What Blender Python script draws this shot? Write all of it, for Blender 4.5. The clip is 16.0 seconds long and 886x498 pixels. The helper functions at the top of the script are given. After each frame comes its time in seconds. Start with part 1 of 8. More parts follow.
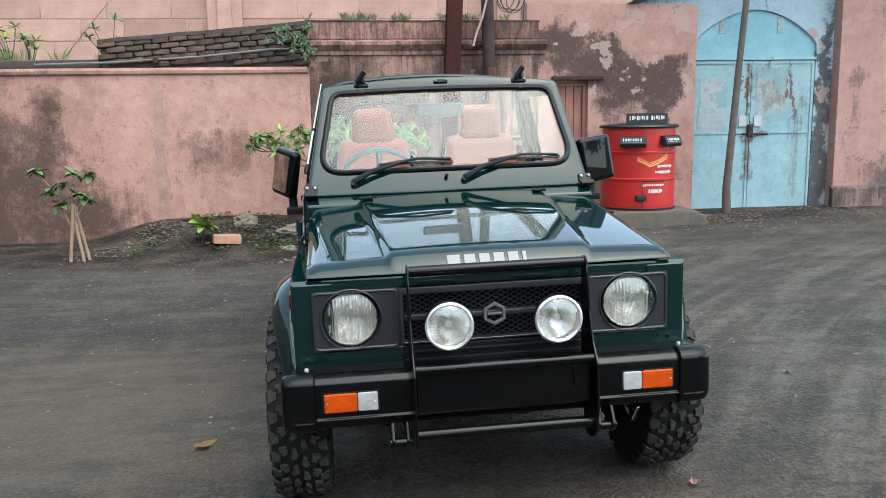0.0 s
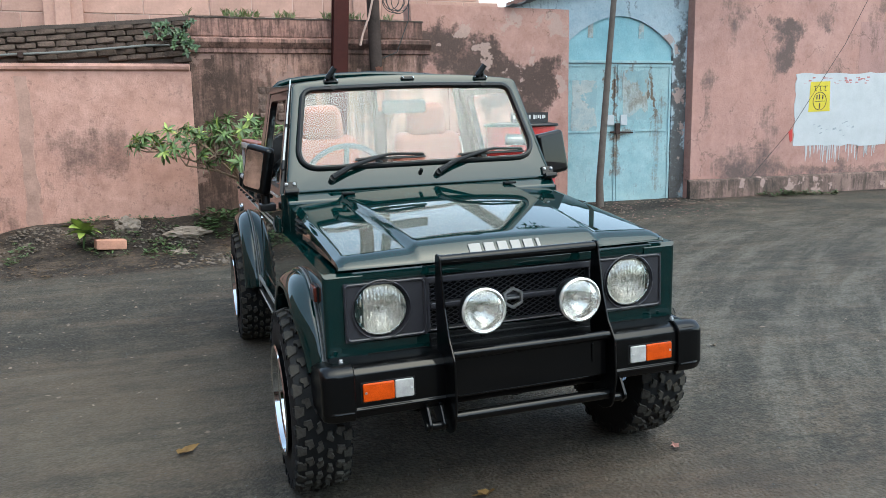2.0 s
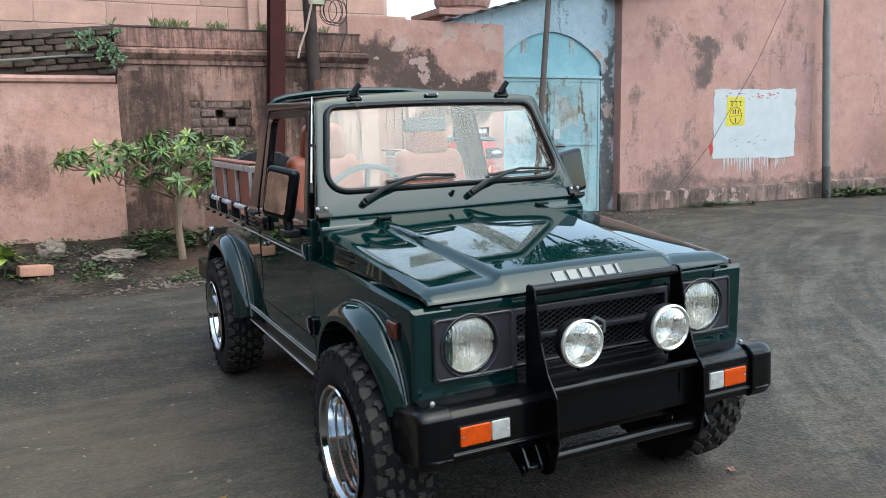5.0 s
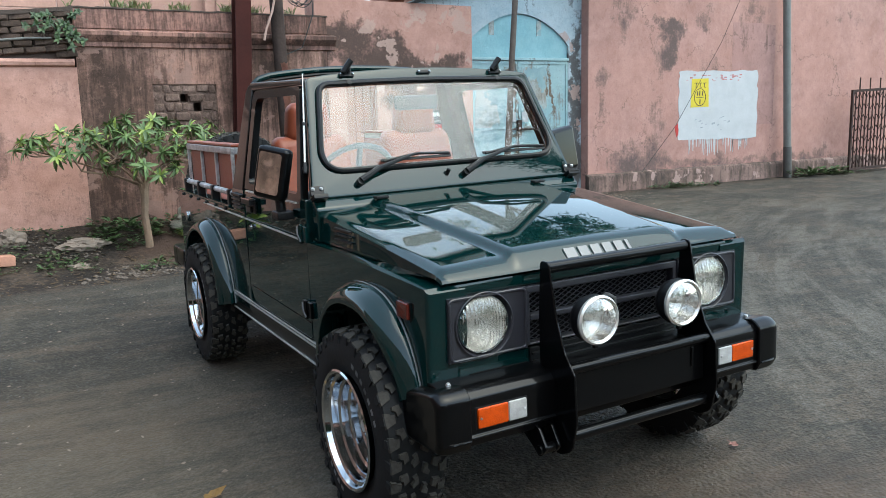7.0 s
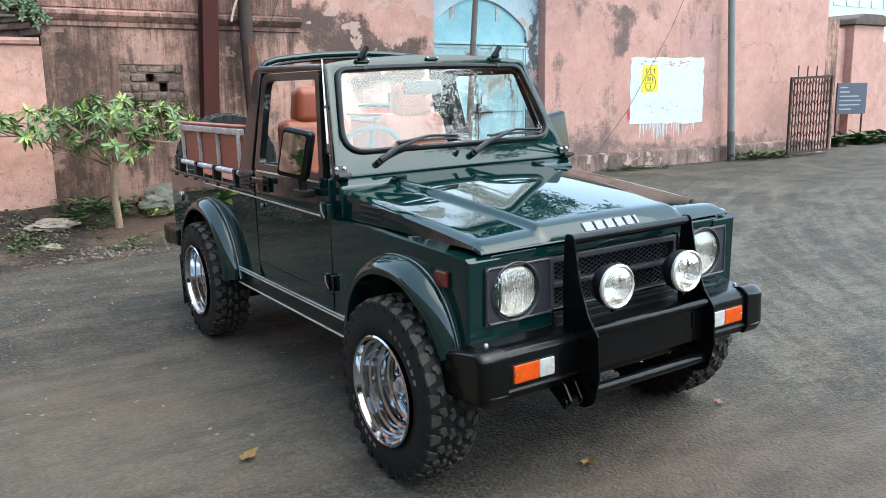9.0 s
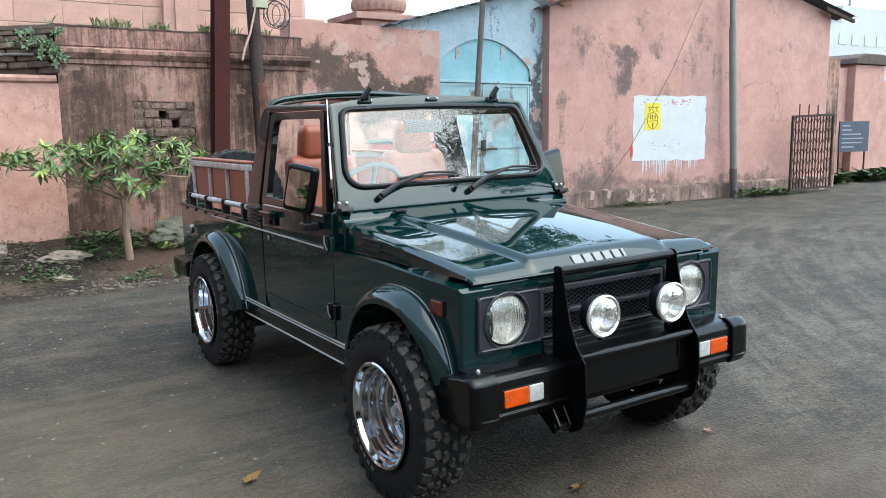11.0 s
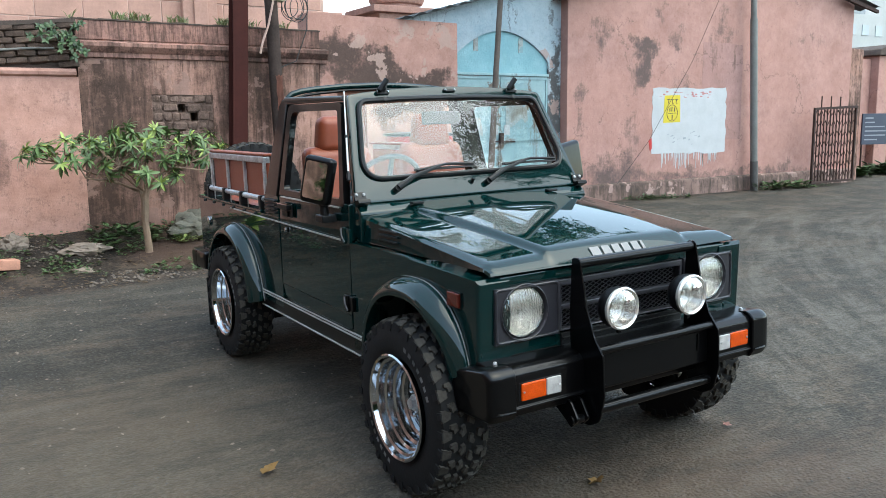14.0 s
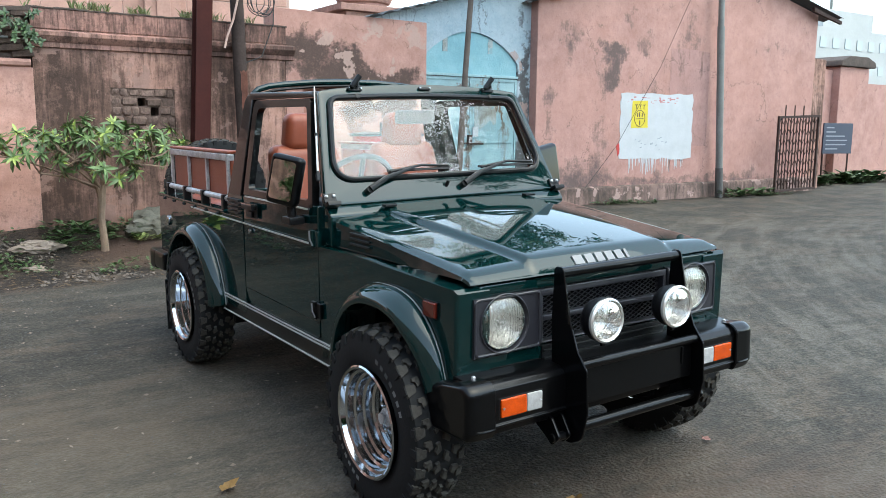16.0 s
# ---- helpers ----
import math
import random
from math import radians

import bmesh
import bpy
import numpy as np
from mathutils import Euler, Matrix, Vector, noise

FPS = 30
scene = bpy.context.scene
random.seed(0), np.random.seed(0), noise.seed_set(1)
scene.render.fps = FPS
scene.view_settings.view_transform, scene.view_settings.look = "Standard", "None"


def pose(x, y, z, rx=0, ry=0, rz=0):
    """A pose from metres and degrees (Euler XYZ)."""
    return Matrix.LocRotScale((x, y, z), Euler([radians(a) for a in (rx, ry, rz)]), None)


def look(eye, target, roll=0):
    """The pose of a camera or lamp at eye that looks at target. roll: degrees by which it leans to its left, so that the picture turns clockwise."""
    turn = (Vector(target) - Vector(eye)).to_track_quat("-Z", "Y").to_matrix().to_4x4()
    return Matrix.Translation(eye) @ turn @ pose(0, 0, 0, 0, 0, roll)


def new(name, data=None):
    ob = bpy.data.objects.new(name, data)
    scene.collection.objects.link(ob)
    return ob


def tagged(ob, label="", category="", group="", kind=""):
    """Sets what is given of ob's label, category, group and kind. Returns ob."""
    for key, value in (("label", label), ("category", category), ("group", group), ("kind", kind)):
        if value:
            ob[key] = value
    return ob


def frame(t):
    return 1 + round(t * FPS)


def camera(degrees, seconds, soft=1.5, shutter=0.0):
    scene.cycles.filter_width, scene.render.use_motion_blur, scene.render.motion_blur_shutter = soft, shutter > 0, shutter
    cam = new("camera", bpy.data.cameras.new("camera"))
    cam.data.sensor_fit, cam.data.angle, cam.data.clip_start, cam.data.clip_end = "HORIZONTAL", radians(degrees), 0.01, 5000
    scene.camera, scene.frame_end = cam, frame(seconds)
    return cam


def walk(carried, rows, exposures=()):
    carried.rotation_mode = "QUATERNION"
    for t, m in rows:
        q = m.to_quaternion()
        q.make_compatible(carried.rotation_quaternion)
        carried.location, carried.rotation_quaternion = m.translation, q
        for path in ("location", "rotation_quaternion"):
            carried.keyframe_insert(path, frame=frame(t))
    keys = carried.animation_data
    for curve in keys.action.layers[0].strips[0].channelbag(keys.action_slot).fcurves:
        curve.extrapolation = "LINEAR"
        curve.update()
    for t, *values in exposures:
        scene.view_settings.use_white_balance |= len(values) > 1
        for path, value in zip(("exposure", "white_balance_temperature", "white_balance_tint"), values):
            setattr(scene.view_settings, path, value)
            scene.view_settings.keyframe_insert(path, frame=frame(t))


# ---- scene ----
cam = camera(57.2, 16.0, soft=0.6)
PATH = [
    (0, (-0.517, -3.173, 1.463), (-0.274, -1.213, 1.148), -0.9),
    (0.5, (-0.652, -3.335, 1.456), (-0.319, -1.389, 1.134), -0.8),
    (1, (-0.824, -3.344, 1.469), (-0.385, -1.419, 1.149), -0.5),
    (1.5, (-1.048, -3.266, 1.463), (-0.503, -1.367, 1.148), -0.5),
    (2, (-1.163, -3.147, 1.45), (-0.544, -1.272, 1.131), -0.9),
    (2.5, (-1.264, -2.941, 1.467), (-0.588, -1.087, 1.146), -1.5),
    (3, (-1.487, -2.788, 1.468), (-0.762, -0.953, 1.14), -1.6),
    (3.5, (-1.679, -2.73, 1.476), (-0.903, -0.916, 1.147), -1.5),
    (4, (-1.706, -2.728, 1.485), (-0.881, -0.932, 1.181), -1.3),
    (4.2, (-1.699, -2.724, 1.491), (-0.855, -0.935, 1.197), -1.1),
    (6.5, (-1.742, -2.697, 1.477), (-0.84, -0.939, 1.165), -1.2),
    (7, (-1.822, -2.575, 1.455), (-0.87, -0.848, 1.126), -1.4),
    (7.5, (-1.916, -2.485, 1.453), (-0.898, -0.801, 1.095), -1.4),
    (8, (-2.075, -2.506, 1.462), (-1.009, -0.855, 1.094), -1.1),
    (8.2, (-2.13, -2.525, 1.477), (-1.056, -0.881, 1.099), -1.0),
    (10.3, (-2.27, -2.768, 1.468), (-1.201, -1.111, 1.134), -0.7),
    (10.5, (-2.273, -2.776, 1.475), (-1.203, -1.117, 1.155), -0.7),
    (11, (-2.282, -2.786, 1.487), (-1.215, -1.119, 1.198), -0.6),
    (11.5, (-2.284, -2.784, 1.486), (-1.227, -1.108, 1.212), -0.5),
    (12, (-2.281, -2.779, 1.487), (-1.231, -1.098, 1.217), -0.4),
    (12.5, (-2.279, -2.78, 1.483), (-1.234, -1.097, 1.211), -0.4),
    (13, (-2.283, -2.784, 1.479), (-1.24, -1.1, 1.201), -0.4),
    (13.5, (-2.28, -2.781, 1.48), (-1.242, -1.096, 1.194), -0.6),
    (14, (-2.273, -2.775, 1.477), (-1.244, -1.087, 1.173), -0.7),
    (14.5, (-2.261, -2.748, 1.471), (-1.24, -1.059, 1.147), -0.6),
    (15, (-2.229, -2.664, 1.457), (-1.186, -0.989, 1.128), -0.2),
    (15.5, (-2.227, -2.616, 1.479), (-1.147, -0.963, 1.165), 0.4),
    (16, (-2.224, -2.604, 1.47), (-1.118, -0.965, 1.169), 0.5),
]
walk(cam, [(t, look(eye, target, roll)) for t, eye, target, roll in PATH],
     [(0.0, 2.53, 6680, -4), (1.0, 2.51, 6680, -4), (2.5, 2.42, 6680, -4), (3.5, 2.45, 6680, -4), (6.5, 2.42, 6680, -4), (7.0, 2.42, 6680, -4), (7.5, 2.8, 6680, -4), (8.0, 2.94, 6680, -4), (10.5, 3.0, 6680, -4), (11.5, 2.54, 6680, -4), (12.5, 2.59, 6680, -4), (14.0, 2.57, 6680, -4), (14.5, 2.89, 6680, -4), (15.0, 2.99, 6680, -4), (16.0, 2.67, 6680, -4)])

# ---------------------------------------------------------------- world, sun and exposure
world = bpy.data.worlds.new("sky")
scene.world = world
world.use_nodes = True
wn = world.node_tree.nodes
wl = world.node_tree.links
sky = wn.new("ShaderNodeTexSky")
sky.sky_type = 'NISHITA'
sky.sun_disc = False
sky.sun_elevation = radians(62)
sky.sun_rotation = radians(150)
sky.air_density = 0.8
sky.dust_density = 1.0
sky.ozone_density = 0.6
haze = wn.new("ShaderNodeHueSaturation")   # thin white haze over the whole sky
haze.inputs["Saturation"].default_value = 0.75
wl.new(sky.outputs[0], haze.inputs["Color"])
wl.new(haze.outputs[0], wn["Background"].inputs[0])
wn["Background"].inputs[1].default_value = 0.125
sun = new("sun", bpy.data.lights.new("sun", "SUN"))
sun.data.energy = 0.28
sun.data.angle = radians(66)
sun.data.color = (1.0, 0.95, 0.88)
sun.matrix_world = look((2.35, -4.07, 8.8), (0, 0, 0))

# ---------------------------------------------------------------- mesh helpers


def finish(bm, name, material, smooth=35):
    bmesh.ops.recalc_face_normals(bm, faces=bm.faces[:])
    me = bpy.data.meshes.new(name)
    bm.to_mesh(me)
    bm.free()
    if material:
        me.materials.append(material)
    if smooth:
        me.polygons.foreach_set("use_smooth", [True] * len(me.polygons))
        me.set_sharp_from_angle(angle=radians(smooth))
    return me


def part(name, bm, material, parent=None, label="", smooth=35, kind=""):
    ob = new(name, finish(bm, name, material, smooth))
    ob.parent = parent
    if smooth == 35 and 8 < len(ob.data.polygons) < 3000:
        # keeps flat panels flat between their rounded edges
        wn_mod = ob.modifiers.new("weighted", 'WEIGHTED_NORMAL')
        wn_mod.keep_sharp = True
    if label or kind:
        tagged(ob, label, kind=kind)
    return ob


def thing(name, label, category, group="", kind="", at=None):
    ob = new(name)
    if at is not None:
        ob.matrix_basis = at
    return tagged(ob, label, category, group, kind)


def box(bm, x0, x1, y0, y1, z0, z1):
    v = [bm.verts.new((x, y, z)) for x in (x0, x1) for y in (y0, y1) for z in (z0, z1)]
    for f in ((0, 1, 3, 2), (4, 6, 7, 5), (0, 4, 5, 1), (2, 3, 7, 6), (0, 2, 6, 4), (1, 5, 7, 3)):
        bm.faces.new([v[i] for i in f])
    return v


def lay(axis, p, a):
    return {'x': (a, p[0], p[1]), 'y': (p[0], a, p[1]), 'z': (p[0], p[1], a)}[axis]


def prism(bm, pts, axis, a, b):
    lo = [bm.verts.new(lay(axis, p, a)) for p in pts]
    hi = [bm.verts.new(lay(axis, p, b)) for p in pts]
    bm.faces.new(lo[::-1])
    bm.faces.new(hi)
    n = len(pts)
    for i in range(n):
        bm.faces.new((lo[i], lo[(i + 1) % n], hi[(i + 1) % n], hi[i]))
    return lo + hi


def ring(bm, outer, inner, axis, a, b):
    """A flat frame between two outlines with the same number of points."""
    n = len(outer)
    L = [[bm.verts.new(lay(axis, p, q)) for p in o] for o in (outer, inner) for q in (a, b)]
    for i in range(n):
        j = (i + 1) % n
        bm.faces.new((L[0][i], L[0][j], L[2][j], L[2][i]))
        bm.faces.new((L[1][i], L[3][i], L[3][j], L[1][j]))
        bm.faces.new((L[0][i], L[1][i], L[1][j], L[0][j]))
        bm.faces.new((L[2][i], L[2][j], L[3][j], L[3][i]))


def bevel(bm, off, ang=30, seg=2):
    bmesh.ops.recalc_face_normals(bm, faces=bm.faces[:])
    bm.normal_update()
    e = [e for e in bm.edges if len(e.link_faces) == 2 and e.calc_face_angle(0) > radians(ang)]
    bmesh.ops.bevel(bm, geom=e, offset=off, segments=seg, affect='EDGES', profile=0.5, clamp_overlap=True)


def tube(bm, pts, r, seg=8, closed=False, cap=True):
    pts = [Vector(p) for p in pts]
    n = len(pts)
    rad = r if hasattr(r, "__len__") else [r] * n
    rows = []
    side = None
    for i, p in enumerate(pts):
        a = pts[i - 1] if (i or closed) else p
        b = pts[(i + 1) % n] if (i < n - 1 or closed) else p
        d = (b - a).normalized()
        if side is None:
            side = d.orthogonal().normalized()
        side = (side - d * side.dot(d)).normalized()
        up = d.cross(side)
        rows.append([bm.verts.new(p + rad[i] * (math.cos(t) * side + math.sin(t) * up)) for t in (2 * math.pi * k / seg for k in range(seg))])
    for i in range(n if closed else n - 1):
        A, B = rows[i], rows[(i + 1) % n]
        for k in range(seg):
            bm.faces.new((A[k], A[(k + 1) % seg], B[(k + 1) % seg], B[k]))
    if cap and not closed:
        bm.faces.new(rows[0][::-1])
        bm.faces.new(rows[-1])


def revolve(bm, prof, centre, axis='y', seg=32, closed=False):
    """prof: (radius, place along the axis)."""
    c = Vector(centre)
    rows = []
    for r, a in prof:
        row = []
        for k in range(seg):
            t = 2 * math.pi * k / seg
            u, v = r * math.cos(t), r * math.sin(t)
            row.append(bm.verts.new(c + Vector({'x': (a, u, v), 'y': (u, a, v), 'z': (u, v, a)}[axis])))
            if r < 1e-6:
                break
        rows.append(row)
    pairs = list(zip(rows, rows[1:])) + ([(rows[-1], rows[0])] if closed else [])
    for A, B in pairs:
        for k in range(seg):
            j = (k + 1) % seg
            if len(A) == 1 and len(B) == 1:
                continue
            if len(A) == 1:
                bm.faces.new((A[0], B[j], B[k]))
            elif len(B) == 1:
                bm.faces.new((A[k], A[j], B[0]))
            else:
                bm.faces.new((A[k], A[j], B[j], B[k]))


def grid(bm, rows):
    V = [[bm.verts.new(p) for p in row] for row in rows]
    for A, B in zip(V, V[1:]):
        for i in range(len(A) - 1):
            bm.faces.new((A[i], A[i + 1], B[i + 1], B[i]))
    return V


def rounded(pts, r, seg=5):
    """An outline with its corners rounded. pts: 2D, r: one radius or one a corner."""
    out = []
    n = len(pts)
    for i in range(n):
        p, a, b = Vector(pts[i]), Vector(pts[i - 1]), Vector(pts[(i + 1) % n])
        rr = r[i] if hasattr(r, "__len__") else r
        u, v = (a - p).normalized(), (b - p).normalized()
        ang = u.angle(v)
        t = min(rr / math.tan(ang / 2), (a - p).length * 0.49, (b - p).length * 0.49)
        q0, q1 = p + u * t, p + v * t
        for k in range(seg + 1):
            s = k / seg
            w = q0.lerp(p, s).lerp(p.lerp(q1, s), s)
            out.append((w.x, w.y))
    return out


def smooth01(t):
    t = max(0.0, min(1.0, t))
    return t * t * (3 - 2 * t)


def bead(bm, p, r, seg=8):
    bmesh.ops.create_uvsphere(bm, u_segments=seg, v_segments=max(4, seg // 2), radius=r, matrix=Matrix.Translation(p))


# ---------------------------------------------------------------- materials


def shader(name, base, rough=0.6, metal=0.0, spread=0.0, scale=6.0, bump=0.0, bump_scale=60.0, coat=0.0, spec=0.5, random_tint=0.0):
    """A principled material with two scales of colour change, gloss change and relief."""
    m = bpy.data.materials.new(name)
    m.use_nodes = True
    N, L = m.node_tree.nodes, m.node_tree.links
    b = N["Principled BSDF"]
    b.inputs["Base Color"].default_value = (*base, 1)
    b.inputs["Roughness"].default_value = rough
    b.inputs["Metallic"].default_value = metal
    b.inputs["Specular IOR Level"].default_value = spec
    b.inputs["Coat Weight"].default_value = coat
    b.inputs["Coat Roughness"].default_value = 0.02
    b.inputs["Coat IOR"].default_value = 1.52
    co = N.new("ShaderNodeTexCoord").outputs["Object"]
    col = None
    if spread:
        n1 = noise_node(N, L, co, scale, 8)
        n2 = noise_node(N, L, co, scale * 9, 4)
        mixed = math_node(N, L, 'ADD', math_node(N, L, 'MULTIPLY', n1, 0.65), math_node(N, L, 'MULTIPLY', n2, 0.35))
        col = ramp(N, L, mixed, [(0.3, tuple(c * (1 - spread) for c in base)), (0.7, tuple(min(1, c * (1 + spread)) for c in base))])
        r = N.new("ShaderNodeMapRange")
        r.inputs[3].default_value, r.inputs[4].default_value = max(0.02, rough - 0.12 * spread * 2), min(1, rough + 0.12 * spread * 2)
        L.new(n1, r.inputs[0])
        L.new(r.outputs[0], b.inputs["Roughness"])
    if random_tint:
        info = N.new("ShaderNodeObjectInfo")
        h = N.new("ShaderNodeHueSaturation")
        v = N.new("ShaderNodeMapRange")
        v.inputs[3].default_value, v.inputs[4].default_value = 1 - random_tint, 1 + random_tint
        L.new(info.outputs["Random"], v.inputs[0])
        L.new(v.outputs[0], h.inputs["Value"])
        if col is None:
            h.inputs["Color"].default_value = (*base, 1)
        else:
            L.new(col, h.inputs["Color"])
        col = h.outputs[0]
    if col is not None:
        L.new(col, b.inputs["Base Color"])
    if bump:
        add_bump(N, L, b, noise_node(N, L, co, bump_scale, 6), bump)
    return m


def noise_node(N, L, co, scale, detail=6, rough=0.6, stretch=None):
    if stretch:
        mp = N.new("ShaderNodeMapping")
        mp.inputs["Scale"].default_value = stretch
        L.new(co, mp.inputs[0])
        co = mp.outputs[0]
    n = N.new("ShaderNodeTexNoise")
    n.inputs["Scale"].default_value = scale
    n.inputs["Detail"].default_value = detail
    n.inputs["Roughness"].default_value = rough
    L.new(co, n.inputs["Vector"])
    return n.outputs[0]


def stretch_node(N, L, v):
    r = N.new("ShaderNodeMapRange")
    r.inputs[1].default_value, r.inputs[2].default_value = 0.3, 0.7
    L.new(v, r.inputs[0])
    return r.outputs[0]


def math_node(N, L, op, a, b):
    m = N.new("ShaderNodeMath")
    m.operation = op
    m.use_clamp = op in ('ADD', 'MULTIPLY')
    for i, v in enumerate((a, b)):
        if hasattr(v, "links"):
            L.new(v, m.inputs[i])
        else:
            m.inputs[i].default_value = v
    return m.outputs[0]


def ramp(N, L, fac, stops):
    r = N.new("ShaderNodeValToRGB")
    e = r.color_ramp.elements
    while len(e) < len(stops):
        e.new(0.5)
    for el, (p, c) in zip(e, stops):
        el.position = p
        el.color = (*c, 1) if len(c) == 3 else c
    L.new(fac, r.inputs[0])
    return r.outputs[0]


def mix(N, L, fac, a, b):
    m = N.new("ShaderNodeMix")
    m.data_type = 'RGBA'
    for i, v in ((0, fac), (6, a), (7, b)):
        if hasattr(v, "links"):
            L.new(v, m.inputs[i])
        else:
            m.inputs[i].default_value = (*v, 1) if hasattr(v, "__len__") else v
    return m.outputs[2]


def add_bump(N, L, b, height, strength, distance=0.01):
    u = N.new("ShaderNodeBump")
    u.inputs["Strength"].default_value = strength
    u.inputs["Distance"].default_value = distance
    L.new(height, u.inputs["Height"])
    L.new(u.outputs[0], b.inputs["Normal"])


def spot(N, L, co, centre, size, power=1.0):
    """1 at the centre, falling to 0 at the edge of an ellipsoid."""
    mp = N.new("ShaderNodeMapping")
    mp.vector_type = 'TEXTURE'
    mp.inputs["Location"].default_value = centre
    mp.inputs["Scale"].default_value = size
    L.new(co, mp.inputs[0])
    g = N.new("ShaderNodeTexGradient")
    g.gradient_type = 'SPHERICAL'
    L.new(mp.outputs[0], g.inputs[0])
    return math_node(N, L, 'MULTIPLY', g.outputs[1], power)


def plaster(name, base, light, dark, amount, spots=(), streak=0.5, patch=None, patch_amount=0.5, cracked=0.6):
    """Weathered lime plaster: faded paint, soot stains, streaks and patches where the paint is gone."""
    base, light, dark = (tuple(v * k for v, k in zip(c, (0.69, 0.673, 0.672))) for c in (base, light, dark))
    patch = patch and tuple(v * k for v, k in zip(patch, (0.69, 0.673, 0.672)))
    m = bpy.data.materials.new(name)
    m.use_nodes = True
    N, L = m.node_tree.nodes, m.node_tree.links
    b = N["Principled BSDF"]
    b.inputs["Roughness"].default_value = 0.9
    b.inputs["Specular IOR Level"].default_value = 0.25
    co = N.new("ShaderNodeTexCoord").outputs["Object"]
    big = stretch_node(N, L, noise_node(N, L, co, 0.9, 10, 0.65))
    mid = stretch_node(N, L, noise_node(N, L, co, 4.5, 10, 0.72))
    fine = stretch_node(N, L, noise_node(N, L, co, 38, 6, 0.65))
    run = stretch_node(N, L, noise_node(N, L, co, 2.2, 9, 0.7, (3.2, 3.2, 0.3)))
    grain = stretch_node(N, L, noise_node(N, L, co, 110, 4, 0.6))
    blotch = stretch_node(N, L, noise_node(N, L, co, 1.7, 12, 0.75))
    col = ramp(N, L, math_node(N, L, 'ADD', math_node(N, L, 'MULTIPLY', mid, 0.5), math_node(N, L, 'MULTIPLY', blotch, 0.5)), [(0.25, base), (0.7, light)])
    col = mix(N, L, math_node(N, L, 'MULTIPLY', ramp(N, L, fine, [(0.55, (0, 0, 0)), (0.85, (1, 1, 1))]), 0.09), col, tuple(c * 0.5 for c in base))
    fade = stretch_node(N, L, noise_node(N, L, co, 0.55, 5, 0.55, (1.0, 1.0, 1.5)))
    col = mix(N, L, math_node(N, L, 'MULTIPLY', ramp(N, L, fade, [(0.35, (0, 0, 0)), (0.65, (1, 1, 1))]), 0.35), col, tuple(c * k for c, k in zip(light, (1.0, 0.93, 0.88))))
    speck = stretch_node(N, L, noise_node(N, L, co, 13, 9, 0.75))
    col = mix(N, L, math_node(N, L, 'MULTIPLY', ramp(N, L, speck, [(0.7, (0, 0, 0)), (0.79, (1, 1, 1))]), 0.05 + 0.5 * amount), col, dark)
    # soot and damp
    s = math_node(N, L, 'ADD', math_node(N, L, 'MULTIPLY', big, 0.36), math_node(N, L, 'MULTIPLY', run, 0.28 * streak * 2))
    s = math_node(N, L, 'ADD', s, math_node(N, L, 'MULTIPLY', mid, 0.3))
    s = math_node(N, L, 'ADD', s, math_node(N, L, 'MULTIPLY', fine, 0.1))
    # short vertical drips
    drip = stretch_node(N, L, noise_node(N, L, co, 7.0, 6, 0.65, (3.4, 3.4, 0.32)))
    s = math_node(N, L, 'ADD', s, math_node(N, L, 'MULTIPLY', math_node(N, L, 'SUBTRACT', drip, 0.5), 0.5 * streak))
    wob = N.new("ShaderNodeTexNoise")
    wob.inputs["Scale"].default_value, wob.inputs["Detail"].default_value, wob.inputs["Roughness"].default_value = 1.6, 8, 0.7
    L.new(co, wob.inputs["Vector"])
    shift = N.new("ShaderNodeVectorMath")
    shift.operation = 'MULTIPLY_ADD'
    shift.inputs[1].default_value, shift.inputs[2].default_value = (1.0, 0, 1.0), (-0.5, 0, -0.5)
    L.new(wob.outputs["Color"], shift.inputs[0])
    moved = N.new("ShaderNodeVectorMath")
    L.new(co, moved.inputs[0])
    L.new(shift.outputs[0], moved.inputs[1])
    broken = N.new("ShaderNodeMapRange")
    broken.inputs[1].default_value, broken.inputs[2].default_value, broken.inputs[3].default_value, broken.inputs[4].default_value = 0.25, 0.75, 0.3, 1.8
    L.new(noise_node(N, L, co, 3.4, 14, 0.78), broken.inputs[0])
    broken = broken.outputs[0]
    for c, size, p in spots:
        s = math_node(N, L, 'ADD', s, math_node(N, L, 'MULTIPLY', spot(N, L, moved.outputs[0], c, size, p), broken))
    lo = 0.77 - 0.5 * amount
    s = math_node(N, L, 'ADD', s, math_node(N, L, 'MULTIPLY', math_node(N, L, 'SUBTRACT', grain, 0.5), 0.05))
    st = ramp(N, L, s, [(lo + 0.02, (0, 0, 0)), (lo + 0.09, (0.34, 0.34, 0.34)), (lo + 0.19, (0.72, 0.72, 0.72)), (lo + 0.36, (1, 1, 1))])
    col = mix(N, L, math_node(N, L, 'MULTIPLY', st, 0.9), col, dark)
    if patch:
        ps = noise_node(N, L, co, 2.6, 12, 0.62)
        pm = ramp(N, L, ps, [(0.665 - 0.16 * patch_amount, (0, 0, 0)), (0.68 - 0.16 * patch_amount, (1, 1, 1))])
        col = mix(N, L, math_node(N, L, 'MULTIPLY', pm, 0.8), col, patch)
    col = mix(N, L, math_node(N, L, 'MULTIPLY', grain, 0.04), col, tuple(c * 0.35 for c in base))
    # mottling and hairline cracks
    mott = stretch_node(N, L, noise_node(N, L, co, 7.5, 14, 0.82))
